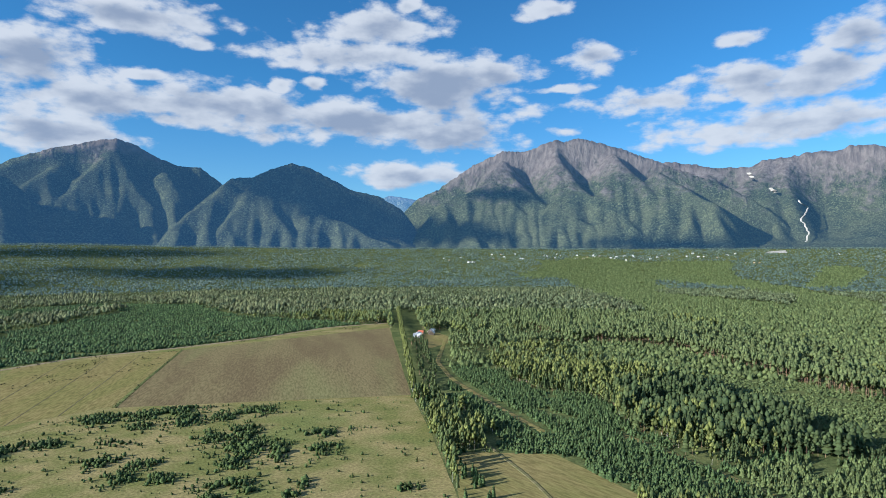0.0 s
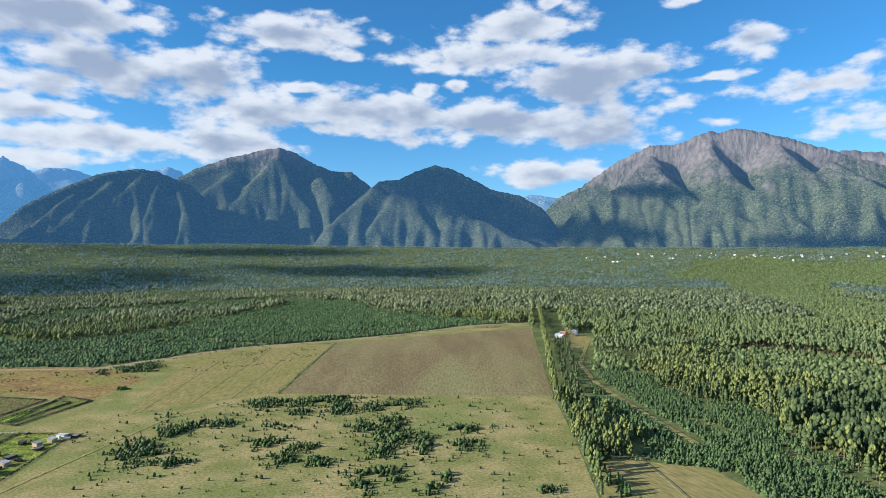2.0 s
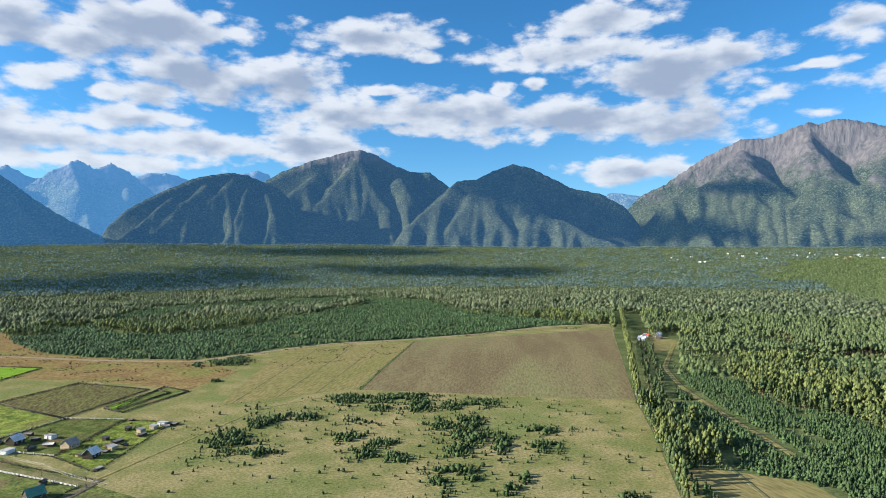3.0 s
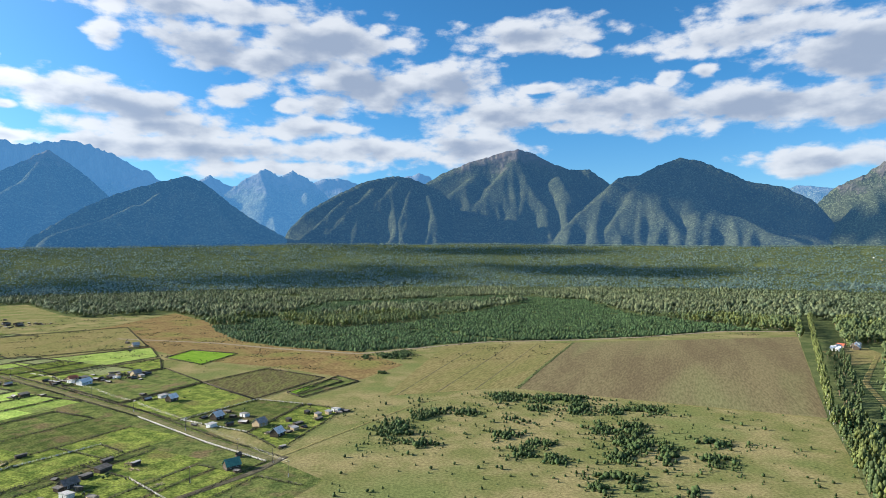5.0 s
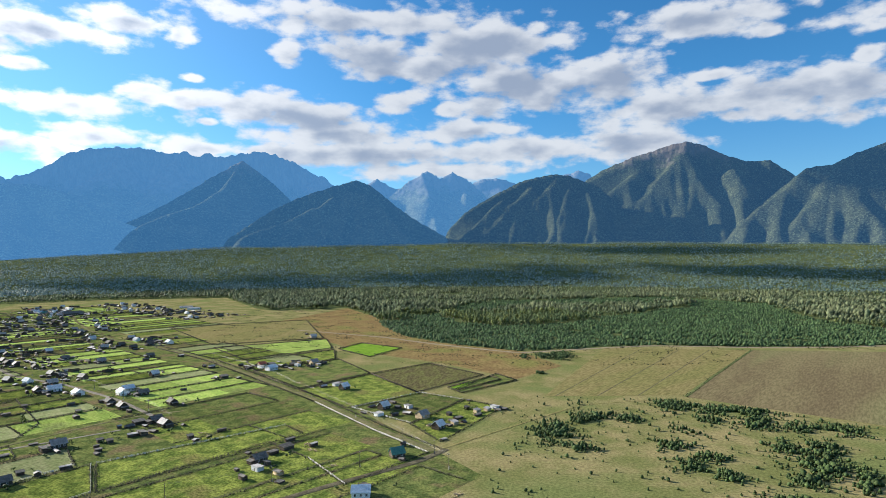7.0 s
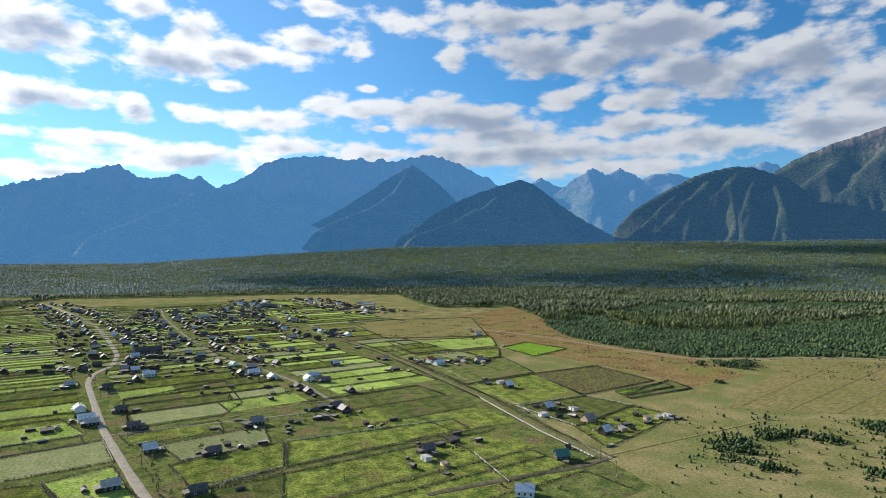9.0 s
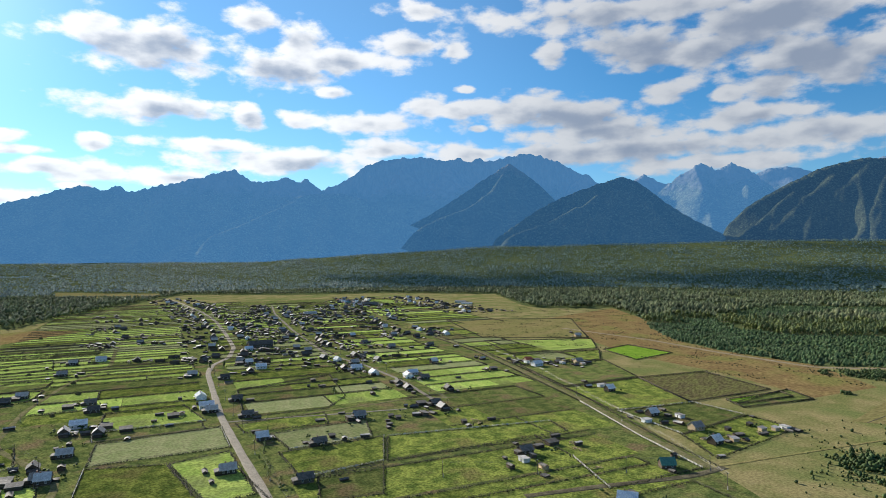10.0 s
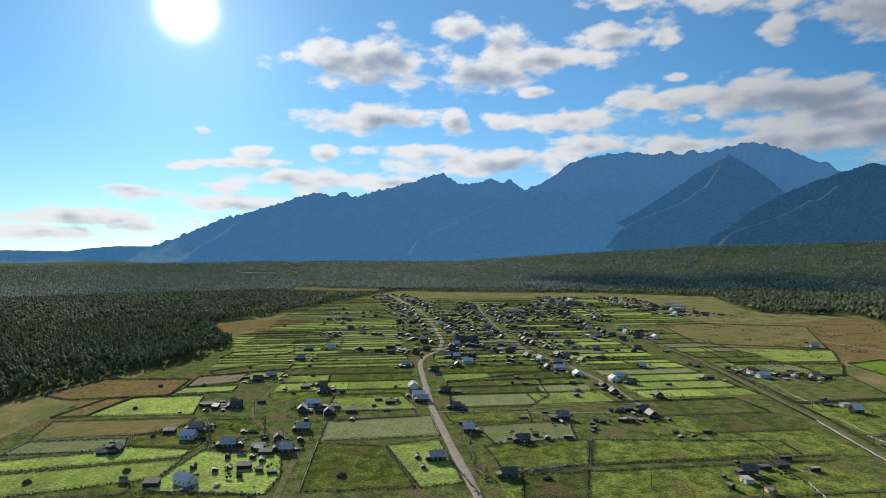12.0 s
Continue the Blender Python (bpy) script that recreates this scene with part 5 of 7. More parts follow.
def bushes():
    """Young pines and shrubs that creep over the pasture in ragged clusters."""
    clusters = [(-6, 417, 16, 27), (16, 452, 13, 18), (29, 461, 18, 14), (47, 459, 9, 13), (11, 386, 12, 11), (-6, 429, 8, 19), (84, 502, 16, 23), (123, 495, 42, 17), (103, 466, 10, 13),
                (132, 460, 14, 18), (78, 436, 10, 11), (67, 399, 13, 12), (83, 379, 15, 11), (86, 349, 8, 13), (70, 365, 10, 11), (133, 408, 10, 21), (143, 381, 16, 44), (125, 352, 13, 15),
                (183, 454, 16, 16), (157, 454, 11, 14), (156, 355, 7, 25), (193, 371, 13, 11), (177, 340, 10, 13), (111, 321, 17, 9), (99, 305, 7, 14), (117, 304, 9, 6), (142, 292, 3, 21),
                (128, 284, 7, 9), (155, 413, 12, 12), (181, 256, 6, 6), (-23, 718, 24, 21), (-2, 725, 16, 36), (-43, 712, 6, 17), (-22, 615, 4, 11)]
    x, y = scatter(1.9, 220, 760, -15, 45)
    best = np.full(len(x), -9.0)
    for cx, cy, a, b in clusters:
        d = math.hypot(cx, cy)
        fx, fy = cx / d, cy / d
        along, across = (x - cx) * fx + (y - cy) * fy, (x - cx) * fy - (y - cy) * fx
        best = np.maximum(best, 1 - np.hypot(across / (1.15 * a), along / (1.15 * b)))
    ragged = fbm(x / 22, y / 9, 3, 2) + 0.6 * fbm(x / 6, y / 5, 2, 3)
    thick = best + 1.1 * ragged
    lone = RNG.uniform(0, 1, len(x)) < 0.042 * (x > -38) * (y < 520) * (1 + 2.5 * np.clip(best + 1.2, 0, 1)) * (fbm(x / 14, y / 9, 2, 1) > -0.1)
    keep = (((thick > 0.24) & (best > -0.5) & (RNG.uniform(0, 1, len(x)) < 0.22 + 0.6 * np.clip(thick, 0, 1))) | lone) & inside(x, y, OPEN)
    keep &= ~inside(x, y, [(90, 528), (225, 810), (558, 840), (309, 414)])
    x, y, best = x[keep], y[keep], best[keep]
    h = np.clip(1.15 + 2.1 * np.clip(best, 0, 0.7) + RNG.normal(0, 0.6, len(x)), 0.4, 3.6)
    pos = np.c_[x, y, np.zeros(len(x)) + 0.02]
    kinds = [joined([blob_crown(100 + k, 0.0), clump(0.25, 0.1, 0.35, 0.25, 0.3, np.random.default_rng(k), 0.3)]) for k in range(4)] + [spruce_crown(106 + k, 3, 6, 0.03) for k in range(3)]
    spread_over(kinds, pos, h, h * 1.05 * RNG.uniform(0.8, 1.35, len(h)), "shrubs", [M_BUSH], "dark green shrubs and young pines scattered on the pasture", "shrubs")
    # tufts on the russet grassland and at the plantation's edge
    x, y = scatter(4.6, 500, 1350, -32, 34)
    dense = fbm(x / 30, y / 30, 3, 1)
    edge = near_line(x, y, [(-255, 900), (-180, 818), (-51, 758), (111, 824), (330, 843)], 16)
    keep = inside(x, y, OPEN) & ((dense > 0.22) & (y > 660 + 0.2 * x) | edge & (dense > -0.1) | near_line(x, y, DITCH, 2.2)) & (~inside(x, y, [(90, 528), (225, 810), (558, 840), (309, 414)]) | near_line(x, y, DITCH, 2.2)) & ~near_line(x, y, [(-405, 900), (-250, 843), (-158, 786), (-51, 736), (40, 786), (111, 819), (237, 824), (333, 842)], 4)
    x, y = x[keep], y[keep]
    h = RNG.uniform(0.4, 1.6, len(x))
    spread_over([blob_crown(110 + k, 0.0, True) for k in range(3)], np.c_[x, y, 0 * x + 0.05], h, h * 1.5, "tufts", [M_WEED], "brown-green tufts and low scrub on dry grass", "scrub")


bushes()

# ---------------------------------------------------------------- helpers for things with parts


def mesh_bm(name, bm, m):
    bmesh.ops.recalc_face_normals(bm, faces=bm.faces)
    me = bpy.data.meshes.new(name)
    bm.to_mesh(me)
    bm.free()
    me.materials.append(m)
    return me


def part(name, bm, m, parent, label=""):
    ob = new(name, mesh_bm(name, bm, m))
    ob.parent = parent
    return tagged(ob, label) if label else ob


def share(name, me, parent, at=(0, 0, 0), turn=0.0):
    ob = new(name, me)
    ob.parent = parent
    ob.location, ob.rotation_euler = at, (0, 0, turn)
    return ob


def box(bm, x0, x1, y0, y1, z0, z1):
    v = [bm.verts.new(p) for p in ((x0, y0, z0), (x1, y0, z0), (x1, y1, z0), (x0, y1, z0), (x0, y0, z1), (x1, y0, z1), (x1, y1, z1), (x0, y1, z1))]
    for f in ((3, 2, 1, 0), (4, 5, 6, 7), (0, 1, 5, 4), (1, 2, 6, 5), (2, 3, 7, 6), (3, 0, 4, 7)):
        bm.faces.new([v[k] for k in f])
    return bm


def boxed(*args):
    return box(bmesh.new(), *args)


def thing(name, label, category, group="", at=(0, 0, 0), turn=0.0):
    ob = new(name)
    ob.empty_display_size = 0.5
    ob.location, ob.rotation_euler = at, (0, 0, turn)
    return tagged(ob, label, category, group)


def gabled(length, width, eave, ridge, gap=0.0):
    """A body with a gable at each end: the ridge runs along x."""
    bm = bmesh.new()
    a, b = length / 2, width / 2
    ends = [[bm.verts.new(p) for p in ((x, -b, -0.4), (x, b, -0.4), (x, b, eave), (x, 0, ridge), (x, -b, eave))] for x in (-a, a)]
    bm.faces.new(ends[0][::-1])
    bm.faces.new(ends[1])
    for k in range(5):
        bm.faces.new((ends[0][k], ends[0][(k + 1) % 5], ends[1][(k + 1) % 5], ends[1][k]))
    return bm


def roof_slab(length, width, eave, ridge, side, over=0.45, thick=0.14):
    """One slope of a roof, with its overhang and thickness, and a few lapped courses."""
    bm = bmesh.new()
    a, b = length / 2 + over, width / 2
    slope = (ridge - eave) / b
    courses = 4
    for k in range(courses):
        y0, y1 = (b + over) * k / courses, (b + over) * (k + 1) / courses
        z0, z1 = ridge - slope * y0 + 0.03 * (k + 1), ridge - slope * y1 + 0.03 * (k + 1) + 0.02
        v = [bm.verts.new((x, side * y, z)) for x in (-a, a) for y, z in ((y0, z0 + thick), (y1 + 0.06, z1 + thick - 0.03), (y1 + 0.06, z1), (y0, z0))]
        for f in ((0, 1, 2, 3), (7, 6, 5, 4), (0, 4, 5, 1), (1, 5, 6, 2), (2, 6, 7, 3), (3, 7, 4, 0)):
            bm.faces.new([v[j] for j in f])
    return bm


def window_on(parent, x, y, z, axis, w=0.9, h=1.2, pane=True):
    """A white frame that stands proud of the wall, with its pane and crossbar."""
    bm = bmesh.new()
    t = 0.1
    for x0, x1, z0, z1 in ((-w / 2 - t, w / 2 + t, -t, 0), (-w / 2 - t, w / 2 + t, h, h + t), (-w / 2 - t, -w / 2, 0, h), (w / 2, w / 2 + t, 0, h), (-0.03, 0.03, 0, h)):
        box(bm, x0, x1, -0.06, 0.06, z0, z1)
    frame_ob = part("window", bm, M_WHITE, parent, "white painted window frame")
    frame_ob.location, frame_ob.rotation_euler = (x, y, z), (0, 0, axis)
    if pane:
        part("pane", boxed(-w / 2, w / 2, -0.02, 0.02, 0, h), M_GLASS, frame_ob)


def make_house(label, length, width, eave, ridge, wall, roof, chimney=True, windows=2, annex=False, porch=False, attic=True, log=False, far=False):
    """A one-storey village house: log or plastered body, pitched roof, windows, door, chimney and lean-to."""
    h = thing("house", label, "house", "village houses")
    part("wall", gabled(length, width, eave, ridge), wall, h)
    for side in (-1, 1):
        part("roof", roof_slab(length, width, eave, ridge, side), roof, h)
    for k in range(windows):
        x = length * ((k + 0.6) / (windows + 0.2) - 0.5)
        window_on(h, x, -width / 2 - 0.03, 1.0, 0, pane=not far)
    for k in range(0 if far else 2):
        window_on(h, length / 2 + 0.03, width * (k - 0.5) * 0.5, 1.0, math.pi / 2)
    if attic and not far:
        window_on(h, length / 2 + 0.03, 0, eave + 0.25, math.pi / 2, 0.6, 0.7)
    if far:
        return h
    part("door", boxed(-length * 0.35, -length * 0.35 + 0.95, width / 2 - 0.02, width / 2 + 0.07, 0, 2.0), M_LOG, h, "plain board door")
    if chimney:
        c = part("chimney", boxed(-0.3, 0.3, -0.3, 0.3, eave + 0.5, ridge + 0.8), M_BRICK, h, "brick chimney")
        c.location = (-length * 0.15, 0.25, 0)
        part("chimney_cap", boxed(-0.38, 0.38, -0.38, 0.38, ridge + 0.8, ridge + 0.92), M_OLDROOF, c)
    if annex:
        part("annex", boxed(-length / 2 - 2.6, -length / 2, -width * 0.42, width * 0.35, -0.3, eave * 0.82), M_LOG, h, "low board lean-to")
        top = part("annex_roof", boxed(-1.7, 1.5, -width * 0.48, width * 0.42, 0, 0.14), M_OLDROOF, h)
        top.location, top.rotation_euler = (-length / 2 - 1.35, 0, eave * 0.86), (0, -0.16, 0)
    if porch:
        part("porch", boxed(-1.2, 1.2, width / 2, width / 2 + 1.6, -0.3, 0.35), M_PALE, h, "wooden porch")
        top = part("porch_roof", boxed(-1.5, 1.5, 0, 2.0, 0, 0.1), roof, h)
        top.location, top.rotation_euler = (0, width / 2, eave * 0.9), (-0.2, 0, 0)
        for sx in (-1.1, 1.0):
            part("porch_post", boxed(sx, sx + 0.12, width / 2 + 1.4, width / 2 + 1.52, 0.3, eave * 0.8), M_PALE, h)
    return h


def make_shed(label, length, width, low, high, wall, roof, far=False):
    """A small outbuilding with a single-pitch roof."""
    s = thing("shed", label, "shed", "village sheds")
    bm = bmesh.new()
    a, b = length / 2, width / 2
    v = [bm.verts.new(p) for p in ((-a, -b, -0.3), (a, -b, -0.3), (a, b, -0.3), (-a, b, -0.3), (-a, -b, low), (a, -b, low), (a, b, high), (-a, b, high))]
    for f in ((3, 2, 1, 0), (4, 5, 6, 7), (0, 1, 5, 4), (1, 2, 6, 5), (2, 3, 7, 6), (3, 0, 4, 7)):
        bm.faces.new([v[k] for k in f])
    part("wall", bm, wall, s)
    slab = bmesh.new()
    k = (high - low) / width
    e = 0.35
    v = [slab.verts.new((x, y, low + k * (y + b) + z)) for z in (0.02, 0.16) for x, y in ((-a - e, -b - e), (a + e, -b - e), (a + e, b + e), (-a - e, b + e))]
    for f in ((3, 2, 1, 0), (4, 5, 6, 7), (0, 1, 5, 4), (1, 2, 6, 5), (2, 3, 7, 6), (3, 0, 4, 7)):
        slab.faces.new([v[j] for j in f])
    part("roof", slab, roof, s)
    if far:
        return s
    part("door", boxed(-0.5, 0.5, b - 0.02, b + 0.06, 0, 1.8), M_OLDROOF, s)
    return s


U2, V2, ORIGIN = Vector((-0.866, 0.5)), Vector((0.5, 0.866)), Vector((-232, 190))
GRID = math.radians(150)


def village(s, w):
    p = ORIGIN + U2 * s + V2 * w
    return p.x, p.y


# ---------------------------------------------------------------- plots
def plot(poly, kind, label):
    m = M_PLOT[kind] if isinstance(kind, int) else kind
    return patch("plot", poly, 0.10 + 0.02 * random.random(), m, label, "field")


PLOT_LABELS = ["lush green hay plot", "green grass plot with coarse tufts", "rough olive plot with reddish weeds", "pale cropped hay plot", "dug brown garden plot"]
FENCES = []


def band(s0, s1, w0, w1, least, most, seed, mix):
    """Long narrow plots side by side along a street, with a fence between neighbours."""
    g = random.Random(seed)
    s = s0
    while s < s1:
        wide = g.uniform(least, most)
        a, b = s + 0.8, min(s + wide, s1) - 0.8
        lo, hi = w0 + g.uniform(-2, 2), w1 + g.uniform(-2, 2)
        cut = lo + (hi - lo) * g.choice((0.35, 0.5, 0.62, 1.0))
        for q0, q1 in ((lo, cut), (cut + 0.6, hi)):
            if q1 - q0 < 6 or b - a < 5:
                continue
            kind = g.choices(range(5), mix)[0]
            sk = g.uniform(-1.5, 1.5)
            poly = [village(a, q0), village(b, q0), village(b + sk, q1), village(a + sk, q1)]
            plot(poly, kind, PLOT_LABELS[kind])
            if g.random() < 0.35:
                FENCES.append((village(a, q1 + 0.3), village(b, q1 + 0.3), g.random() < 0.08))
        FENCES.append((village(b + 0.8, lo), village(b + 0.8, hi), g.random() < 0.05))
        s += wide


plot([village(s, w) for s, w in ((-112, -290), (-95, 215), (180, 300), (640, 310), (800, 480), (1230, 500), (1290, 330), (1290, -215), (640, -240), (500, -275), (30, -300))], 2, "rough village green under the plots").location.z = -0.03
band(215, 375, -138, -13.5, 24, 43, 11, (4, 3, 2, 2, 1))
band(375, 1290, -225, -18, 15.6, 29, 12, (9, 2, 1, 4, 1))
band(495, 645, -248, -112, 19.2, 31, 14, (4, 2, 1, 3, 1))
band(180, 630, 15, 138, 22, 38, 15, (4, 4, 3, 2, 1))
band(660, 1290, 22, 132, 18, 31, 16, (4, 4, 2, 3, 2))
band(188, 630, 168, 267, 19.2, 34, 17, (5, 4, 2, 2, 1))
band(645, 1200, 180, 315, 19.2, 34, 18, (4, 4, 2, 3, 2))
band(630, 1230, 338, 495, 24, 43, 19, (4, 4, 2, 3, 1))
band(278, 600, 308, 382, 29, 53, 20, (3, 5, 3, 2, 1))
# the larger plots at the near end of the village
band(-12, 39, 15, 213, 41, 42, 22, (0, 4, 3, 0, 0))
band(39, 177, 132, 240, 36, 55, 24, (0, 5, 3, 0, 0))
band(-90, -15, 30, 202, 30, 31, 25, (1, 4, 1, 0, 0))
# plots beyond the outer street
OUTER = [([(-225, 507), (-164, 454), (-120, 510), (-186, 584)], 1, "green house plot with a barn"), ([(-186, 585), (-141, 650), (-76, 597), (-122, 514)], 4, "brown potato field"),
         ([(-100, 537), (-68, 591), (-57, 579), (-90, 526)], M_BRIGHT, "bright green strip of sown crop"), ([(-64, 606), (-42, 578), (-84, 518), (-93, 528)], 2, "rough strip beside the crop"),
         ([(-160, 454), (-105, 420), (-80, 495), (-120, 513)], 2, "trodden farmyard plot"), ([(-104, 418), (-76, 382), (-45, 476), (-78, 495)], 1, "green plot behind two houses"),
         ([(-308, 578), (-228, 510), (-188, 588), (-248, 660)], 2, "brownish weedy plot"), ([(-274, 728), (-262, 783), (-198, 750), (-218, 680)], M_BRIGHT, "bright green sown plot"),
         ([(-345, 630), (-310, 582), (-252, 660), (-278, 724)], 1, "farmyard plot with sheds"), ([(-435, 712), (-350, 636), (-285, 735), (-322, 810)], 0, "large green hay plot"),
         ([(-630, 900), (-450, 735), (-330, 818), (-450, 1035)], M_HAY, "pale tan pasture")]
# plots between the near lanes and the western wood, each placed to fit the camera's view
OUTER += [([(-524, 54), (-566, 92), (-540, 142), (-482, 119)], 0, "bright green mown plot"), ([(-478, 17), (-521, 33), (-470, 118), (-442, 94)], M_HAY, "tan uncut plot beside the lane"),
          ([(-582, 137), (-624, 159), (-614, 205), (-576, 182)], M_TRACK, "bare pale ploughed plot"), ([(-534, 32), (-578, 76), (-568, 90), (-524, 54)], M_HAY, "small tan grass plot"),
          ([(-625, 30), (-665, 85), (-616, 150), (-558, 118), (-590, 48)], M_RUSSET, "russet grass by the western wood"), ([(-560, 119), (-582, 137), (-562, 178), (-540, 166)], 0, "lush green strip"),
          ([(-454, 2), (-475, 17), (-446, 69), (-429, 65), (-430, 45)], 3, "pale green mown strip"), ([(-426, -20), (-445, -10), (-424, 47), (-425, 66), (-395, 97), (-386, 89)], 0, "long bright green strip"),
          ([(-380, -20), (-421, -20), (-381, 88), (-357, 70)], 0, "long bright green hay strip"), ([(-426, 67), (-447, 72), (-455, 118), (-420, 114), (-399, 100)], 1, "green farmyard plot"),
          ([(-341, 61), (-357, 72), (-389, 101), (-355, 138), (-321, 124), (-301, 108)], 0, "lush green yard of the white house"), ([(-340, 58), (-376, -20), (-330, -30), (-300, 60), (-302, 104)], 1, "green strip near the lane")]
OUTER += [([(-461, 123), (-436, 157), (-398, 143), (-391, 104), (-431, 118)], 1, "green plot with gardens"), ([(-564, 186), (-566, 216), (-597, 238), (-616, 209), (-580, 186)], 0, "green strips beside the lane"),
          ([(-719, 207), (-702, 289), (-763, 314), (-748, 230)], 0, "bright green far strip"), ([(-645, 175), (-655, 236), (-635, 261), (-610, 245), (-620, 175)], 2, "olive uncut strip"),
          ([(-365, 167), (-402, 190), (-372, 259), (-328, 235)], 3, "pale mown rectangle by the main road"), ([(-330, 196), (-322, 230), (-254, 197), (-262, 175)], 0, "green plot round a log barn"),
          ([(-361, 164), (-331, 195), (-263, 173), (-293, 123)], 1, "green garden plots with sheds"), ([(-330, 268), (-301, 329), (-271, 302), (-294, 253)], 3, "pale mown yard plot"),
          ([(-369, 269), (-340, 326), (-317, 308), (-346, 259)], 1, "green plot with a path"), ([(-457, 335), (-441, 430), (-364, 373), (-348, 336), (-379, 284)], 2, "weedy olive plot with reddish patches")]
OUTER += [([(-294, 245), (-264, 306), (-233, 270), (-251, 224)], 1, "coarse green pasture plot"), ([(-246, 231), (-229, 265), (-201, 233), (-220, 208)], 2, "rough green plot"),
          ([(-262, 308), (-190, 400), (-170, 385), (-232, 272)], 1, "wide green pasture plot"), ([(-473, 230), (-448, 279), (-394, 262), (-428, 203)], 0, "green plot by the road"), ([(-430, 200), (-394, 258), (-376, 250), (-408, 190)], 2, "rough strip with fence")]
for poly, kind, label in OUTER:
    plot(poly, kind, label)
    for a, b in zip(poly, poly[1:] + poly[:1]):
        FENCES.append((a, b, random.random() < 0.25))
for a, b in zip(STREET3[:5], STREET3[1:6]):
    d = (Vector(b) - Vector(a)).normalized()
    n = Vector((d.y, -d.x)) * 5.2
    FENCES.append((tuple(Vector(a) - n), tuple(Vector(b) - n), 2))
    FENCES.append((tuple(Vector(a) + n), tuple(Vector(b) + n), False))
FENCES += [((-111, 303), (-146, 338), True), ((-146, 338), (-183, 362), False), ((-111, 303), (-78, 363), False), ((-232, 192), (-306, 219), False)]

# ---------------------------------------------------------------- houses and sheds
HOUSES = {
    "slate": make_house("weathered log house with a grey slate roof", 8.5, 6.5, 2.7, 5.4, M_LOG, M_SLATE, windows=3, annex=True, log=True),
    "pale": make_house("log house with a pale grey roof and white windows", 7.5, 6.5, 2.8, 5.8, M_LOG, M_TIN, windows=2, porch=True, log=True),
    "dark": make_house("dark old log house with a board roof", 8.0, 6.0, 2.6, 5.0, M_LOG, M_OLDROOF, windows=2, annex=True, log=True),
    "green": make_house("small timber house with a green painted roof", 8.0, 6.0, 2.4, 5.6, M_LOG, M_GREENROOF, chimney=False, windows=2, log=True),
    "blue": make_house("white house with a light blue roof", 9.0, 7.5, 2.9, 5.4, M_WHITE, M_BLUEROOF, windows=3, porch=True),
    "white": make_house("whitewashed house with a light tin roof", 10.5, 7.5, 3.0, 5.6, M_WHITE, M_TIN, windows=3, porch=True),
    "timber": make_house("new yellow timber house with a pale roof", 8.0, 7.0, 2.8, 5.6, M_PALE, M_SLATE, chimney=False, windows=2, log=True),
    "red": make_house("timber house with a red roof", 8.0, 6.0, 2.6, 4.8, M_PALE, M_REDROOF, windows=2),
    "hall": make_house("large dark school building with a board roof", 30.0, 12.0, 4.2, 8.4, M_LOG, M_OLDROOF, windows=8, attic=False),
    "block": make_house("long white building with a low grey roof", 26.0, 9.0, 3.2, 5.0, M_WHITE, M_SLATE, windows=7, attic=False),
}
for kind, label, wall, roof in (("far_slate", "small log house with a grey roof", M_LOG, M_SLATE), ("far_dark", "small dark log house", M_LOG, M_OLDROOF),
                                ("far_white", "small white house with a tin roof", M_WHITE, M_TIN), ("far_pale", "small timber house with a pale roof", M_PALE, M_SLATE)):
    HOUSES[kind] = make_house(label, 8.0, 6.0, 2.6, 5.2, wall, roof, windows=1, far=True)
SHEDS = {
    "small": make_shed("small dark board shed", 3.6, 2.8, 1.8, 2.3, M_LOG, M_OLDROOF),
    "barn": make_shed("low log barn with a sagging board roof", 7.5, 4.6, 2.1, 2.9, M_LOG, M_OLDROOF),
    "long": make_shed("long low cattle shed of grey boards", 11.0, 4.0, 1.9, 2.5, M_LOG, M_SLATE),
    "white": make_shed("whitewashed outbuilding with a flat roof", 6.0, 4.2, 2.2, 2.5, M_WHITE, M_SLATE),
    "timber": make_shed("pale new timber shed", 4.6, 3.4, 2.0, 2.6, M_PALE, M_SLATE),
    "far_small": make_shed("small dark shed in a yard", 4.0, 3.2, 1.8, 2.4, M_LOG, M_OLDROOF, True),
    "far_barn": make_shed("low dark barn in a yard", 8.5, 5.0, 2.2, 3.2, M_LOG, M_OLDROOF, True),
    "far_grey": make_shed("low barn with a grey sheet roof", 10.0, 5.0, 2.2, 3.0, M_LOG, M_SLATE, True),
}
TAKEN = []


def stand_at(store, kind, x, y, turn):
    TAKEN.append((x, y))
    return copy_thing(store[kind], pose(x, y, float(ground_z(x, y)) + 0.12, 0, 0, turn))


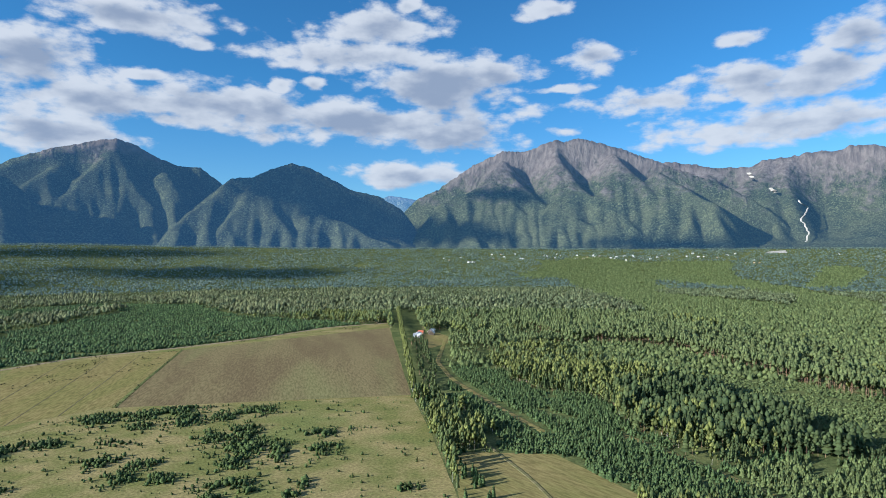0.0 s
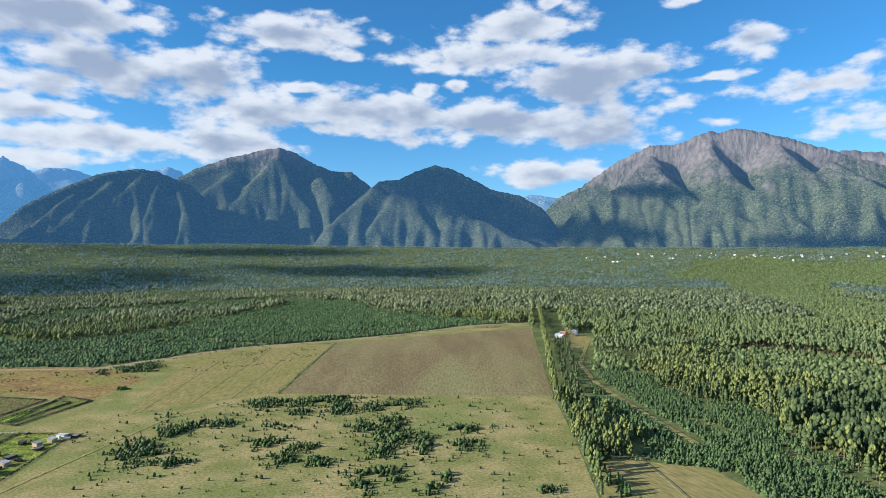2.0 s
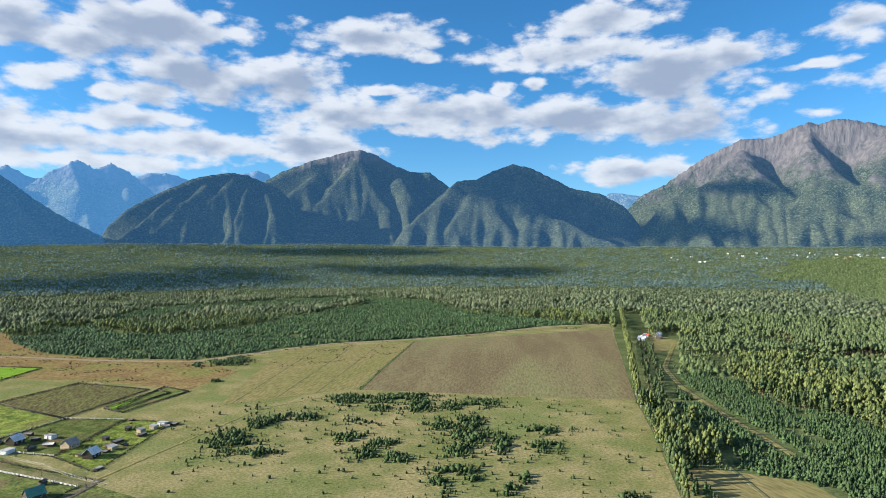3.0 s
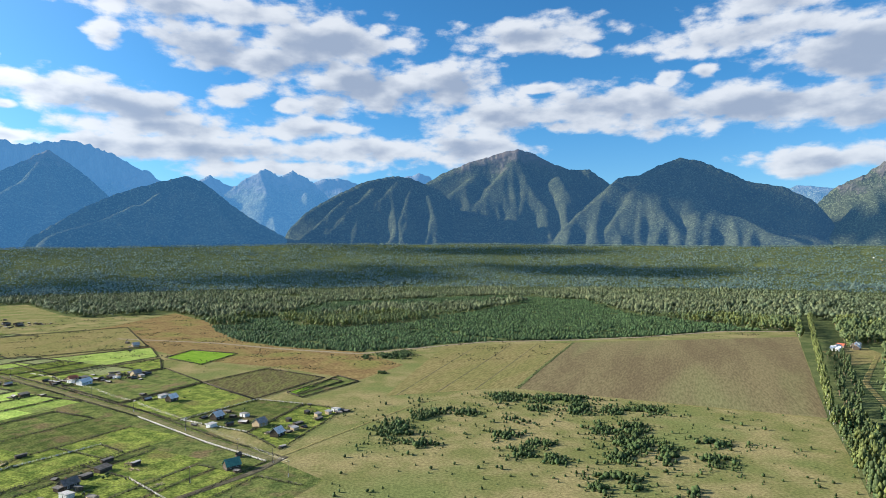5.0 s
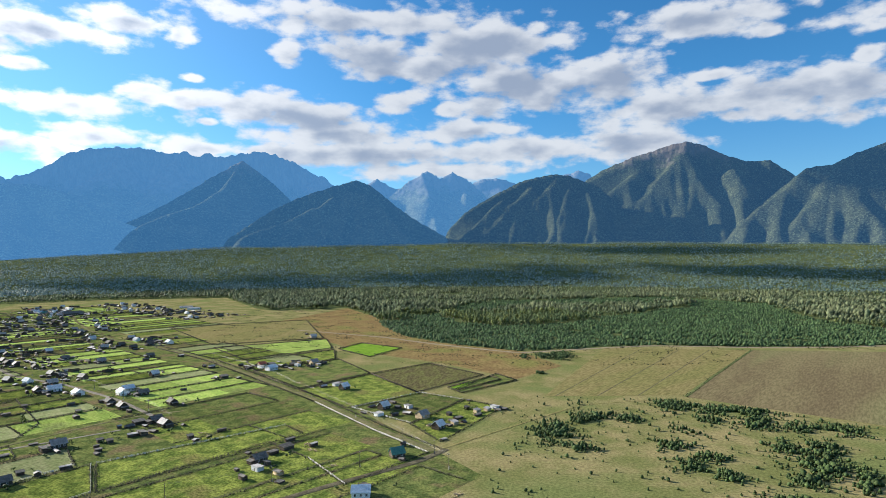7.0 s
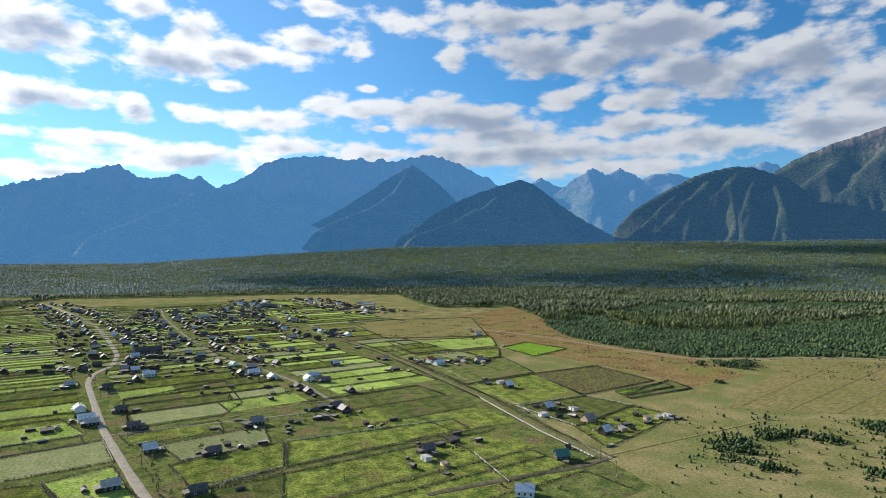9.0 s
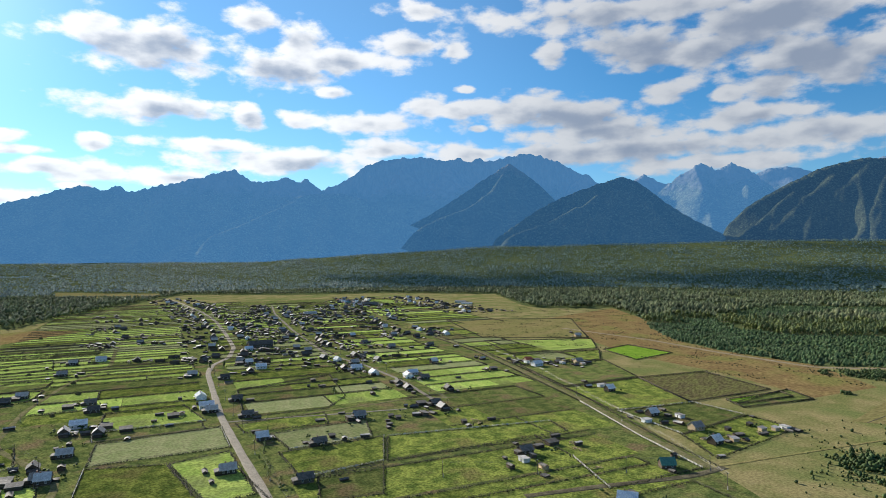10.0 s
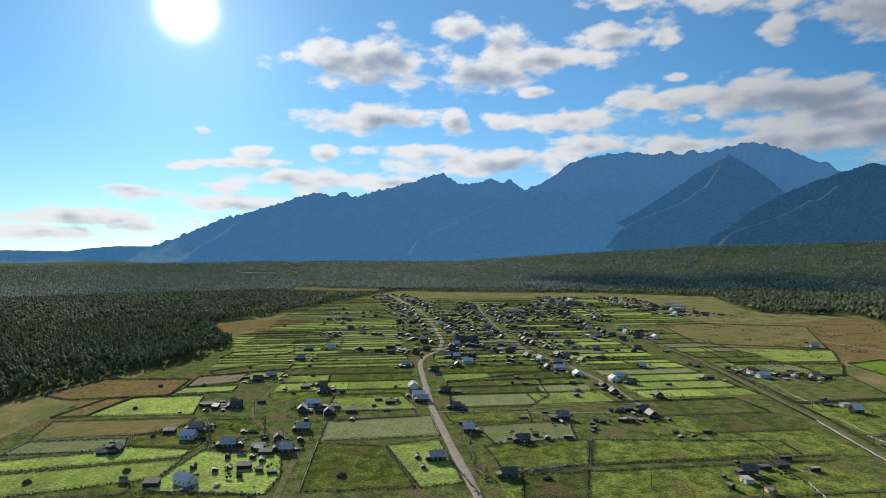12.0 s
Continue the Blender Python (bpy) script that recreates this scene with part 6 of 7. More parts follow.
# houses that can be told apart: kind, place, turn of the ridge
NEAR_HOUSES = [("green", -96, 351, 35), ("pale", -83, 411, 62), ("timber", -100, 436, 62), ("pale", -135, 456, 60), ("pale", -189, 516, 60), ("blue", -98, 291, 20),
               ("dark", -172, 328, 55), ("dark", -285, 392, 60), ("slate", -272, 384, 150), ("dark", -306, 441, 150), ("slate", -336, 422, 150), ("dark", -357, 434, 150),
               ("blue", -374, 477, 60), ("white", -369, 464, 150), ("dark", -351, 466, 60), ("pale", -394, 540, 60), ("blue", -406, 456, 150), ("white", -438, 465, 60), ("slate", -462, 488, 60),
               ("slate", -448, 458, 150), ("slate", -308, 330, 60), ("dark", -286, 270, 60), ("white", -294, 588, 60), ("red", -314, 606, 60), ("timber", -264, 627, 60), ("timber", -346, 820, 40),
               ("dark", -488, 153, 60), ("white", -452, 202, 60), ("slate", -441, 188, 150), ("slate", -422, 201, 150), ("slate", -393, 168, 60), ("pale", -357, 142, 60),
               ("dark", -382, 147, 150), ("slate", -388, 117, 60), ("slate", -291, 207, 55), ("pale", -324, 256, 62), ("dark", -378, 286, 60), ("dark", -426, 312, 60),
               ("dark", -510, 360, 60), ("white", -458, 300, 150), ("white", -426, 284, 60), ("slate", -412, 279, 60), ("slate", -550, 351, 60), ("slate", -582, 216, 60), ("dark", -573, 200, 60),
               ("dark", -512, 238, 60), ("dark", -486, 228, 60), ("blue", -636, 483, 60), ("hall", -648, 510, 60), ("slate", -516, 394, 150), ("white", -525, 414, 60), ("pale", -558, 424, 60),
               ("dark", -246, 222, 62), ("slate", -656, 278, 60), ("white", -711, 342, 60), ("slate", -714, 314, 60), ("dark", -531, 720, 60), ("white", -516, 738, 150), ("slate", -572, 686, 60),
               ("slate", -501, 596, 60), ("dark", -556, 606, 60), ("pale", -616, 646, 60), ("dark", -471, 638, 60)]
for kind, x, y, turn in NEAR_HOUSES:
    stand_at(HOUSES, kind, x, y, turn + random.uniform(-5, 5))
WEST_HOUSES = [("white", -340, 80, 25), ("slate", -438, 110, 60), ("blue", -422, 101, 60), ("dark", -483, 151, 60), ("dark", -420, 59, 150), ("slate", -390, 117, 60), ("slate", -361, 142, 60)]
for kind, x, y, turn in WEST_HOUSES:
    stand_at(HOUSES, kind, x, y, turn + random.uniform(-5, 5))
NEAR_SHEDS = [("barn", -442, 94, 60), ("small", -334, 117, 60), ("barn", -344, 112, 60), ("barn", -347, 65, 60), ("barn", -373, 130, 60), ("barn", -578, 209, 60), ("barn", -571, 198, 60), ("barn", -500, 135, 60), ("long", -492, 138, 150), ("small", -428, 56, 60),
              ("white", -166, 315, 150), ("small", -165, 324, 150), ("barn", -166, 352, 60), ("small", -238, 362, 60), ("barn", -274, 363, 150), ("barn", -294, 386, 60), ("barn", -310, 322, 150),
              ("small", -290, 285, 60), ("small", -283, 344, 60), ("small", -360, 405, 60), ("small", -290, 344, 60), ("barn", -321, 543, 60), ("small", -372, 591, 60), ("white", -133, 436, 60),
              ("timber", -74, 423, 60), ("white", -117, 462, 150), ("timber", -56, 464, 60), ("small", -72, 466, 60), ("timber", -63, 458, 60), ("white", -51, 471, 150), ("small", -82, 446, 60), ("white", -201, 528, 60),
              ("barn", -416, 216, 60), ("barn", -434, 212, 60), ("barn", -369, 129, 150), ("barn", -360, 130, 60), ("small", -430, 112, 60), ("barn", -422, 254, 60), ("barn", -514, 222, 60),
              ("small", -436, 453, 60), ("small", -414, 411, 60), ("barn", -306, 612, 60), ("long", -324, 594, 150), ("barn", -282, 615, 60), ("long", -270, 636, 60), ("timber", -255, 618, 60), ("barn", -564, 416, 60),
              ("white", -310, 596, 150), ("white", -276, 612, 150)]
for kind, x, y, turn in NEAR_SHEDS:
    stand_at(SHEDS, kind, x, y, turn + random.uniform(-6, 6))


def free(x, y, gap):
    return all(math.hypot(x - a, y - b) > gap for a, b in TAKEN)


def along(line, gap, start, off, seed, share_of=1.0, sheds=3):
    """Farmsteads along a street: a house that faces it, with sheds in the yard behind."""
    g = random.Random(seed)
    left, travelled = start, 0.0
    for (ax, ay), (bx, by) in zip(line, line[1:]):
        d = Vector((bx - ax, by - ay))
        length = d.length
        d.normalize()
        n = Vector((d.y, -d.x))
        while left < length:
            for side in (-1, 1):
                if g.random() > share_of:
                    continue
                p = Vector((ax, ay)) + d * (left + g.uniform(-4, 4)) + n * side * (off + g.uniform(-3, 14))
                turn = math.degrees(math.atan2(d.y, d.x)) + g.choice((0, 90)) + g.uniform(-9, 9)
                if free(p.x, p.y, 13):
                    stand_at(HOUSES, g.choice(("far_slate", "far_dark", "far_dark", "far_slate", "far_dark", "far_dark", "far_white", "far_slate", "far_dark")), p.x, p.y, turn)
                for _ in range(g.randint(1, sheds)):
                    q = p + n * side * g.uniform(8, 38) + d * g.uniform(-13, 13)
                    if free(q.x, q.y, 7):
                        stand_at(SHEDS, g.choice(("far_small", "far_barn", "far_small", "far_grey", "far_barn")), q.x, q.y, turn + g.choice((0, 90)))
            left += gap * g.uniform(0.8, 1.3)
        left -= length


along(MAIN[5:], 24, 20, 14, 31, 0.85, 3)
along(STREET2[3:], 24, 10, 13, 32, 0.8, 2)
along(STREET3[5:], 30, 15, 14, 33, 0.7, 2)
along([(-780, 750), (-900, 900), (-1050, 1080), (-1140, 1200)], 26, 5, 12, 34, 0.85, 2)
along([(-840, 1140), (-1050, 1290)], 24, 5, 14, 35, 0.85, 2)
along([(-645, 1050), (-840, 1140)], 30, 5, 14, 36, 0.7, 2)
along([(-672, 333), (-840, 450), (-1020, 540), (-1200, 630)], 30, 20, 12, 37, 0.4, 2)
for x, y, turn in ((-780, 1200, 20), (-818, 1230, 20), (-960, 1035, 60), (-1050, 1155, 150), (-915, 840, 60)):
    stand_at(HOUSES, "block", x, y, turn)
# huts of the camp at the forest clearing, and the far town at the mountains' foot
for x, y, kind, turn in ((528, 717, "white", 30), (543, 730, "red", 120), (558, 726, "pale", 30), (518, 705, "white", 120), (570, 738, "white", 40), (549, 711, "pale", 40)):
    stand_at(HOUSES, kind, x, y, turn)
TOWN = random.Random(5)
for _ in range(55):
    az, r = TOWN.gauss(53, 7.5), TOWN.uniform(2640, 2790)
    x, y = r * math.sin(radians(az)), r * math.cos(radians(az))
    stand_at(HOUSES, TOWN.choice(("far_white", "far_white", "far_white", "far_slate", "far_pale")), x, y, TOWN.uniform(0, 180))
for az, kind in ((41.2, "block"), (41.6, "block"), (65, "red"), (65.6, "red"), (66, "red")):
    stand_at(HOUSES, kind, 2600 * math.sin(radians(az)), 2600 * math.cos(radians(az)), 20)
# the patterns from which the copies were taken stand at the far end of the village
for k, ob in enumerate([*HOUSES.values(), *SHEDS.values()]):
    x, y = village(1050 + 24 * (k % 8), 360 + 26 * (k // 8))
    ob.matrix_world = pose(x, y, 0.12, 0, 0, 60)
    TAKEN.append((x, y))

# garden shrubs and weeds in the yards
yard = np.array([(x + random.gauss(0, 9), y + random.gauss(0, 9)) for x, y in TAKEN if math.hypot(x, y) < 1500 and x < 0 for _ in range(7)])
yard = yard[~near_line(yard[:, 0], yard[:, 1], MAIN, 5) & ~near_line(yard[:, 0], yard[:, 1], STREET3, 6)]
yh = np.clip(RNG.gamma(2.0, 0.65, len(yard)), 0.4, 3.6)
spread_over([joined([clump(0.3 * math.cos(2.1 * j + k), 0.3 * math.sin(2.1 * j + k), 0.3 + 0.18 * j, 0.3, 0.28, np.random.default_rng(140 + 7 * k + j), 0.35, True) for j in range(3)]) for k in range(5)], np.c_[yard, 0 * yh + 0.05], yh, yh * 1.1, "garden_shrubs", [M_BUSH], "dark shrubs and weeds in village yards", "shrubs")


def outbuildings():
    """Lean-tos, woodsheds and stacks of boards that crowd the yards, past counting."""
    g = np.random.default_rng(77)
    v_all, f_all, i_all, at = [], [], [], 0
    for hx, hy in [p for p in TAKEN if p[0] < 0 and math.hypot(*p) < 1550]:
        for _ in range(3 if math.hypot(hx, hy) > 480 else 2):
            x, y = hx + g.normal(0, 11), hy + g.normal(0, 11)
            if min(math.hypot(x - a, y - b) for a, b in TAKEN) < 5.5 or near_line(np.array([x]), np.array([y]), MAIN, 7)[0] or near_line(np.array([x]), np.array([y]), STREET2, 6)[0] or near_line(np.array([x]), np.array([y]), STREET3, 7)[0]:
                continue
            a, b, h = g.uniform(1.2, 3.4), g.uniform(0.9, 2.2), g.uniform(0.8, 2.2)
            top = h + g.uniform(0.15, 1.0)
            v = np.array([(-a, -b, -0.2), (a, -b, -0.2), (a, b, -0.2), (-a, b, -0.2), (-a, -b, h), (a, -b, h), (a, b, h), (-a, b, h), (-a - 0.3, 0, top), (a + 0.3, 0, top),
                          (-a - 0.3, -b - 0.3, h - 0.1), (a + 0.3, -b - 0.3, h - 0.1), (a + 0.3, b + 0.3, h - 0.1), (-a - 0.3, b + 0.3, h - 0.1)])
            turn = GRID + g.choice((0, 1.57)) + g.normal(0, 0.12)
            c, s = math.cos(turn), math.sin(turn)
            v = np.c_[v[:, 0] * c - v[:, 1] * s + x, v[:, 0] * s + v[:, 1] * c + y, v[:, 2] + 0.1]
            f = np.array([(0, 1, 5), (0, 5, 4), (1, 2, 6), (1, 6, 5), (2, 3, 7), (2, 7, 6), (3, 0, 4), (3, 4, 7), (4, 7, 8), (5, 9, 6), (10, 11, 9), (10, 9, 8), (12, 13, 8), (12, 8, 9)])
            v_all.append(v)
            f_all.append(f + at)
            i_all.append(np.r_[np.full(10, int(g.random() < 0.12)), np.full(4, 2 + int(g.random() < 0.3))])
            at += len(v)
    tagged(new("outbuildings", mesh_np("outbuildings", np.concatenate(v_all), np.concatenate(f_all), [M_LOG, M_PALE, M_OLDROOF, M_SLATE], index=np.concatenate(i_all))),
           "low grey log lean-tos and woodsheds crowding the yards", "outbuildings", kind="stuff")


outbuildings()

# ---------------------------------------------------------------- fences
POST = mesh_bm("post", boxed(-0.07, 0.07, -0.07, 0.07, -0.3, 1.35), M_FENCE)
PALEPOST = mesh_bm("post", boxed(-0.09, 0.09, -0.09, 0.09, -0.3, 1.45), M_PALEFENCE)
PICKET = mesh_bm("board", boxed(-0.9, 0.9, -0.02, 0.02, 0.25, 1.2), M_PALEFENCE)
stuff_v, stuff_f, weeds = [], [], []
BOX_F = np.array([(3, 2, 1), (3, 1, 0), (4, 5, 6), (4, 6, 7), (0, 1, 5), (0, 5, 4), (1, 2, 6), (1, 6, 5), (2, 3, 7), (2, 7, 6), (3, 0, 4), (3, 4, 7)])


def bar(a, b, z0, z1, t):
    """A straight rail or board between two places, as plain corners and faces."""
    d = np.subtract(b, a)
    n = np.array((d[1], -d[0])) / (np.hypot(*d) + 1e-9) * t / 2
    flat = [np.add(a, -n), np.add(a, n), np.add(b, n), np.add(b, -n)]
    return np.array([(*p, z) for z in (z0, z1) for p in flat])


for a, b, pale in FENCES:
    d = Vector(b) - Vector(a)
    length, mid = d.length, (Vector(a) + Vector(b)) / 2
    if length < 4 or math.hypot(*a) < 90:
        continue
    turn = math.atan2(d.y, d.x)
    if mid.length < 520:
        f = thing("fence", "pale board fence with leaning posts" if pale else "grey pole fence overgrown with weeds", "fence", "village fences", (a[0], a[1], 0.1), turn)
        count = max(2, int(length / (3.4 if pale == 2 else 7.0)))
        for k in range(count + 1):
            p = share("post", PALEPOST if pale else POST, f, (length * k / count, random.uniform(-0.12, 0.12), random.uniform(-0.15, 0.05)))
            p.rotation_euler = (random.uniform(-0.08, 0.08), random.uniform(-0.08, 0.08), 0)
            if pale and k < count and (pale == 2 or random.random() < 0.55):
                share("board", PICKET, f, (length * (k + 0.5) / count, 0.08, random.uniform(-0.08, 0.05)))
        for z in (0.55, 1.05):
            part("rail", boxed(0, length, -0.1, -0.02, z - 0.05, z + 0.06), M_PALEFENCE if pale else M_FENCE, f)
    else:
        a2, b2 = np.array(a), np.array(b)
        for z0, z1, t in ((0.35, 0.62, 0.12), (0.85, 1.15, 0.12)):
            stuff_f.append(BOX_F + 8 * len(stuff_v))
            stuff_v.append(bar(a2, b2, z0 + 0.1, z1 + 0.1, t))
        for k in range(int(length / 4.5) + 1):
            p = a2 + (b2 - a2) * min(1.0, 4.5 * k / length)
            stuff_f.append(BOX_F + 8 * len(stuff_v))
            stuff_v.append(bar(p - (0.1, 0), p + (0.1, 0), 0, 1.45, 0.2))
    step = 0.5 if mid.length < 560 else 1.3
    for k in range(int(length / step)):
        if random.random() < 0.8:
            t = (k + random.random()) * step / length
            weeds.append((a[0] + d.x * t + random.gauss(0, 0.5), a[1] + d.y * t + random.gauss(0, 0.5)))
tagged(new("fence_lines", mesh_np("fence_lines", np.concatenate(stuff_v), np.concatenate(stuff_f), [M_FENCE])), "grey pole fences between far plots", "fence", kind="stuff")
weeds = np.array(weeds)
hw = RNG.uniform(0.3, 0.85, len(weeds)) * np.where(np.hypot(weeds[:, 0], weeds[:, 1]) < 560, 1.0, 1.6)
spread_over([tier(0.05, 1.0, 0.55, 4, np.random.default_rng(120 + k), False) for k in range(5)], np.c_[weeds, np.zeros(len(weeds)) + 0.05], hw, hw * 1.5, "weeds", [M_WEED], "tall dark weeds along the fences", "weeds")


# ---------------------------------------------------------------- single trees
def make_tree(seed, kind):
    """A tree of its own: stem and a crown of many clumps."""
    g = np.random.default_rng(seed)
    if kind == "birch":
        t = thing("birch_tree", "yellowing birch with a pale stem", "tree", "birch row")
        crown, bark, leaf, h, w = birch_crown(seed, 13, 0.16), M_WHITEBARK, M_BIRCH, 14.5, 8.5
    elif kind == "pine":
        t = thing("pine_tree", "tall pine with a reddish stem and ragged crown", "tree", "tall pines")
        crown, bark, leaf, h, w = pine_crown(seed, 11, 0.40), M_BARK, M_PINE, 14.0, 6.8
    else:
        t = thing("young_pine", "bushy young pine at the forest edge", "tree", "young pines")
        crown, bark, leaf, h, w = spruce_crown(seed, 6, 9, 0.05), M_BARK, M_YOUNG, 6.0, 3.6
    sv, sf = stem(0.016 * h, 0.006 * h, 0.82 * h, 6)
    s = new("trunk", mesh_np("trunk", sv, sf, [bark]))
    c = new("crown", mesh_np("crown", crown[0] * (w, w, h), crown[1], [leaf]))
    s.parent = c.parent = t
    return t


TREES = {k: [make_tree(s + 9 * n, k) for n in range(4)] for k, s in (("birch", 200), ("pine", 300), ("young", 400))}


def plant(kind, x, y, size):
    t = copy_thing(random.choice(TREES[kind]), pose(x, y, float(ground_z(x, y)), random.uniform(-2, 2), random.uniform(-2, 2), random.uniform(0, 360)))
    t.scale = (size * random.uniform(0.85, 1.15),) * 2 + (size,)
    return t


row_a, row_b = Vector(ROW[0]), Vector(ROW[1])
row_d = (row_b - row_a).normalized()
row_n = Vector((row_d.y, -row_d.x))
for k in range(130):
    p = row_a + row_d * (k * 5.3 + random.uniform(-1.5, 1.5)) + row_n * random.uniform(-1.0, 2.5)
    t = plant("birch", p.x, p.y, random.uniform(0.95, 1.3))
    t.scale = (0.62 * t.scale[0], 0.62 * t.scale[1], t.scale[2])
for k in range(52):
    p = row_a + row_d * (k * 6.0 + random.uniform(-2, 2)) + row_n * random.uniform(10, 27)
    plant("pine", p.x, p.y, random.uniform(0.6, 1.0))
for k in range(90):
    t = random.random()
    p = Vector((192, 225)).lerp(Vector((304, 420)), t) + Vector((0.86, -0.5)) * random.uniform(0, 16)
    plant("young", p.x, p.y, random.uniform(0.5, 1.25))
for x, y, kind, size in ((-374, 370, "birch", 0.55), (-558, 393, "pine", 0.6), (-567, 382, "birch", 0.55), (-705, 780, "birch", 0.9), (-720, 795, "birch", 0.8), (-900, 960, "birch", 0.9), (-918, 975, "birch", 0.95),
                         (-938, 982, "birch", 0.85), (-885, 948, "birch", 0.8), (-840, 915, "birch", 0.9), (-375, 1140, "birch", 0.6), (-630, 518, "pine", 0.6), (-518, 435, "birch", 0.4)):
    plant(kind, x, y, size)
bank = [(-310, 249), (-304, 240), (-297, 236), (-315, 258), (-285, 225), (-279, 220), (-333, 267), (-294, 228), (-272, 219), (-264, 214), (-255, 212), (-321, 252), (-342, 273)]
for x, y in bank:
    plant("birch", x + random.uniform(-2, 2), y + random.uniform(-1, 3), random.uniform(0.15, 0.32))
for k, ob in enumerate(o for v in TREES.values() for o in v):
    p = row_a + row_d * (700 + 6 * k) + row_n * 4
    ob.matrix_world = pose(p.x, p.y, float(ground_z(p.x, p.y)))

# ---------------------------------------------------------------- small things of the village
def make_haystack(seed):
    """A small old hay heap: rounded, slumped and ragged."""
    bm = bmesh.new()
    bmesh.ops.create_icosphere(bm, subdivisions=3, radius=1.0)
    for v in bm.verts:
        k = 1 + 0.16 * noise.noise(v.co * 2.1 + Vector((seed, 0, 0))) + 0.06 * noise.noise(v.co * 6)
        v.co = Vector((v.co.x * 2.3 * k, v.co.y * 1.9 * k, max(-0.1, v.co.z * 2.1 * k)))
    ob = new("haystack", mesh_bm("haystack", bm, M_HAYSTACK))
    return tagged(ob, "dark weathered haystack on a mown plot", "haystack", "haystacks")


HAY = [make_haystack(k) for k in range(3)]
SPOTS = [(-526, 87), (-390, 13), (-377, 58), (-439, 83), (-578, 152), (-734, 258), (-972, 384), (-640, 215), (-690, 262), (-760, 300), (-600, 120), (-830, 330), (-860, 400), (-560, 250), (-610, 268), (-520, 232), (-905, 410), (-660, 300),
         (-300, 150), (-430, 260), (-700, 330), (-790, 380), (-500, 205), (-890, 360)]
for k, (x, y) in enumerate(SPOTS):
    size = random.uniform(0.8, 1.35)
    if k < 3:
        HAY[k].matrix_world = pose(x, y, 0.1, 0, 0, 50 * k)
    else:
        ob = copy_thing(HAY[k % 3], pose(x, y, 0.1, 0, 0, random.uniform(0, 360)))
        ob.scale = (size, size, size * random.uniform(0.8, 1.1))


def make_pole():
    """A wooden power pole: stem on a concrete footing, crossarm with a brace, two insulators."""
    t = thing("utility_pole", "grey wooden power pole with a crossarm", "utility pole", "power poles")
    sv, sf = stem(0.16, 0.10, 8.6, 8)
    pole = new("pole", mesh_np("pole", sv, sf, [M_FENCE]))
    pole.parent = t
    part("footing", boxed(-0.2, 0.2, 0.12, 0.42, -0.4, 1.9), M_STONE, t, "concrete footing")
    arm = part("crossarm", boxed(-0.9, 0.9, -0.07, 0.07, 8.0, 8.15), M_FENCE, t)
    for x in (-0.8, 0.8):
        part("insulator", boxed(x - 0.06, x + 0.06, -0.06, 0.06, 8.15, 8.42), M_WHITE, arm)
    return t


POLE = make_pole()
LINES = [[(-62, 335), (-100, 378), (-148, 428), (-205, 482), (-262, 535), (-320, 584), (-385, 630)], [(-75, 358), (-112, 330), (-150, 300), (-190, 268)],
         [(-222, 190), (-262, 212), (-304, 235), (-346, 258), (-390, 282), (-436, 308), (-484, 335), (-530, 362), (-562, 395)], [(-268, 385), (-310, 418), (-355, 447), (-405, 474), (-460, 498), (-515, 520)],
         [(-330, 128), (-372, 146), (-415, 150), (-458, 157), (-505, 186), (-550, 215)]]
first = True
for line in LINES:
    for k, (x, y) in enumerate(line):
        a = line[max(0, k - 1)]
        b = line[min(len(line) - 1, k + 1)]
        turn = math.degrees(math.atan2(b[1] - a[1], b[0] - a[0])) + 90
        if first:
            POLE.matrix_world, first = pose(x, y, 0.1, 0, 0, turn), False
        else:
            copy_thing(POLE, pose(x, y, 0.1, random.uniform(-2, 2), random.uniform(-2, 2), turn))
    for (ax, ay), (bx, by) in zip(line, line[1:]):
        d = Vector((bx - ax, by - ay)).normalized()
        bm = bmesh.new()
        for side in (-0.8, 0.8):
            ring0 = None
            for k in range(9):
                t = k / 8
                z = 8.5 - 4 * 0.9 * t * (1 - t)
                p = Vector((ax + (bx - ax) * t - d.y * side, ay + (by - ay) * t + d.x * side, z))
                ring = [bm.verts.new(p + Vector((-d.y * c, d.x * c, s))) for c, s in ((0.02, -0.012), (-0.02, -0.012), (0.0, 0.023))]
                if ring0:
                    for j in range(3):
                        bm.faces.new((ring0[j], ring0[(j + 1) % 3], ring[(j + 1) % 3], ring[j]))
                ring0 = ring
        tagged(new("power_wire", mesh_bm("power_wire", bm, M_WIRE)), "pair of thin sagging power wires between poles", "wire", kind="structure")


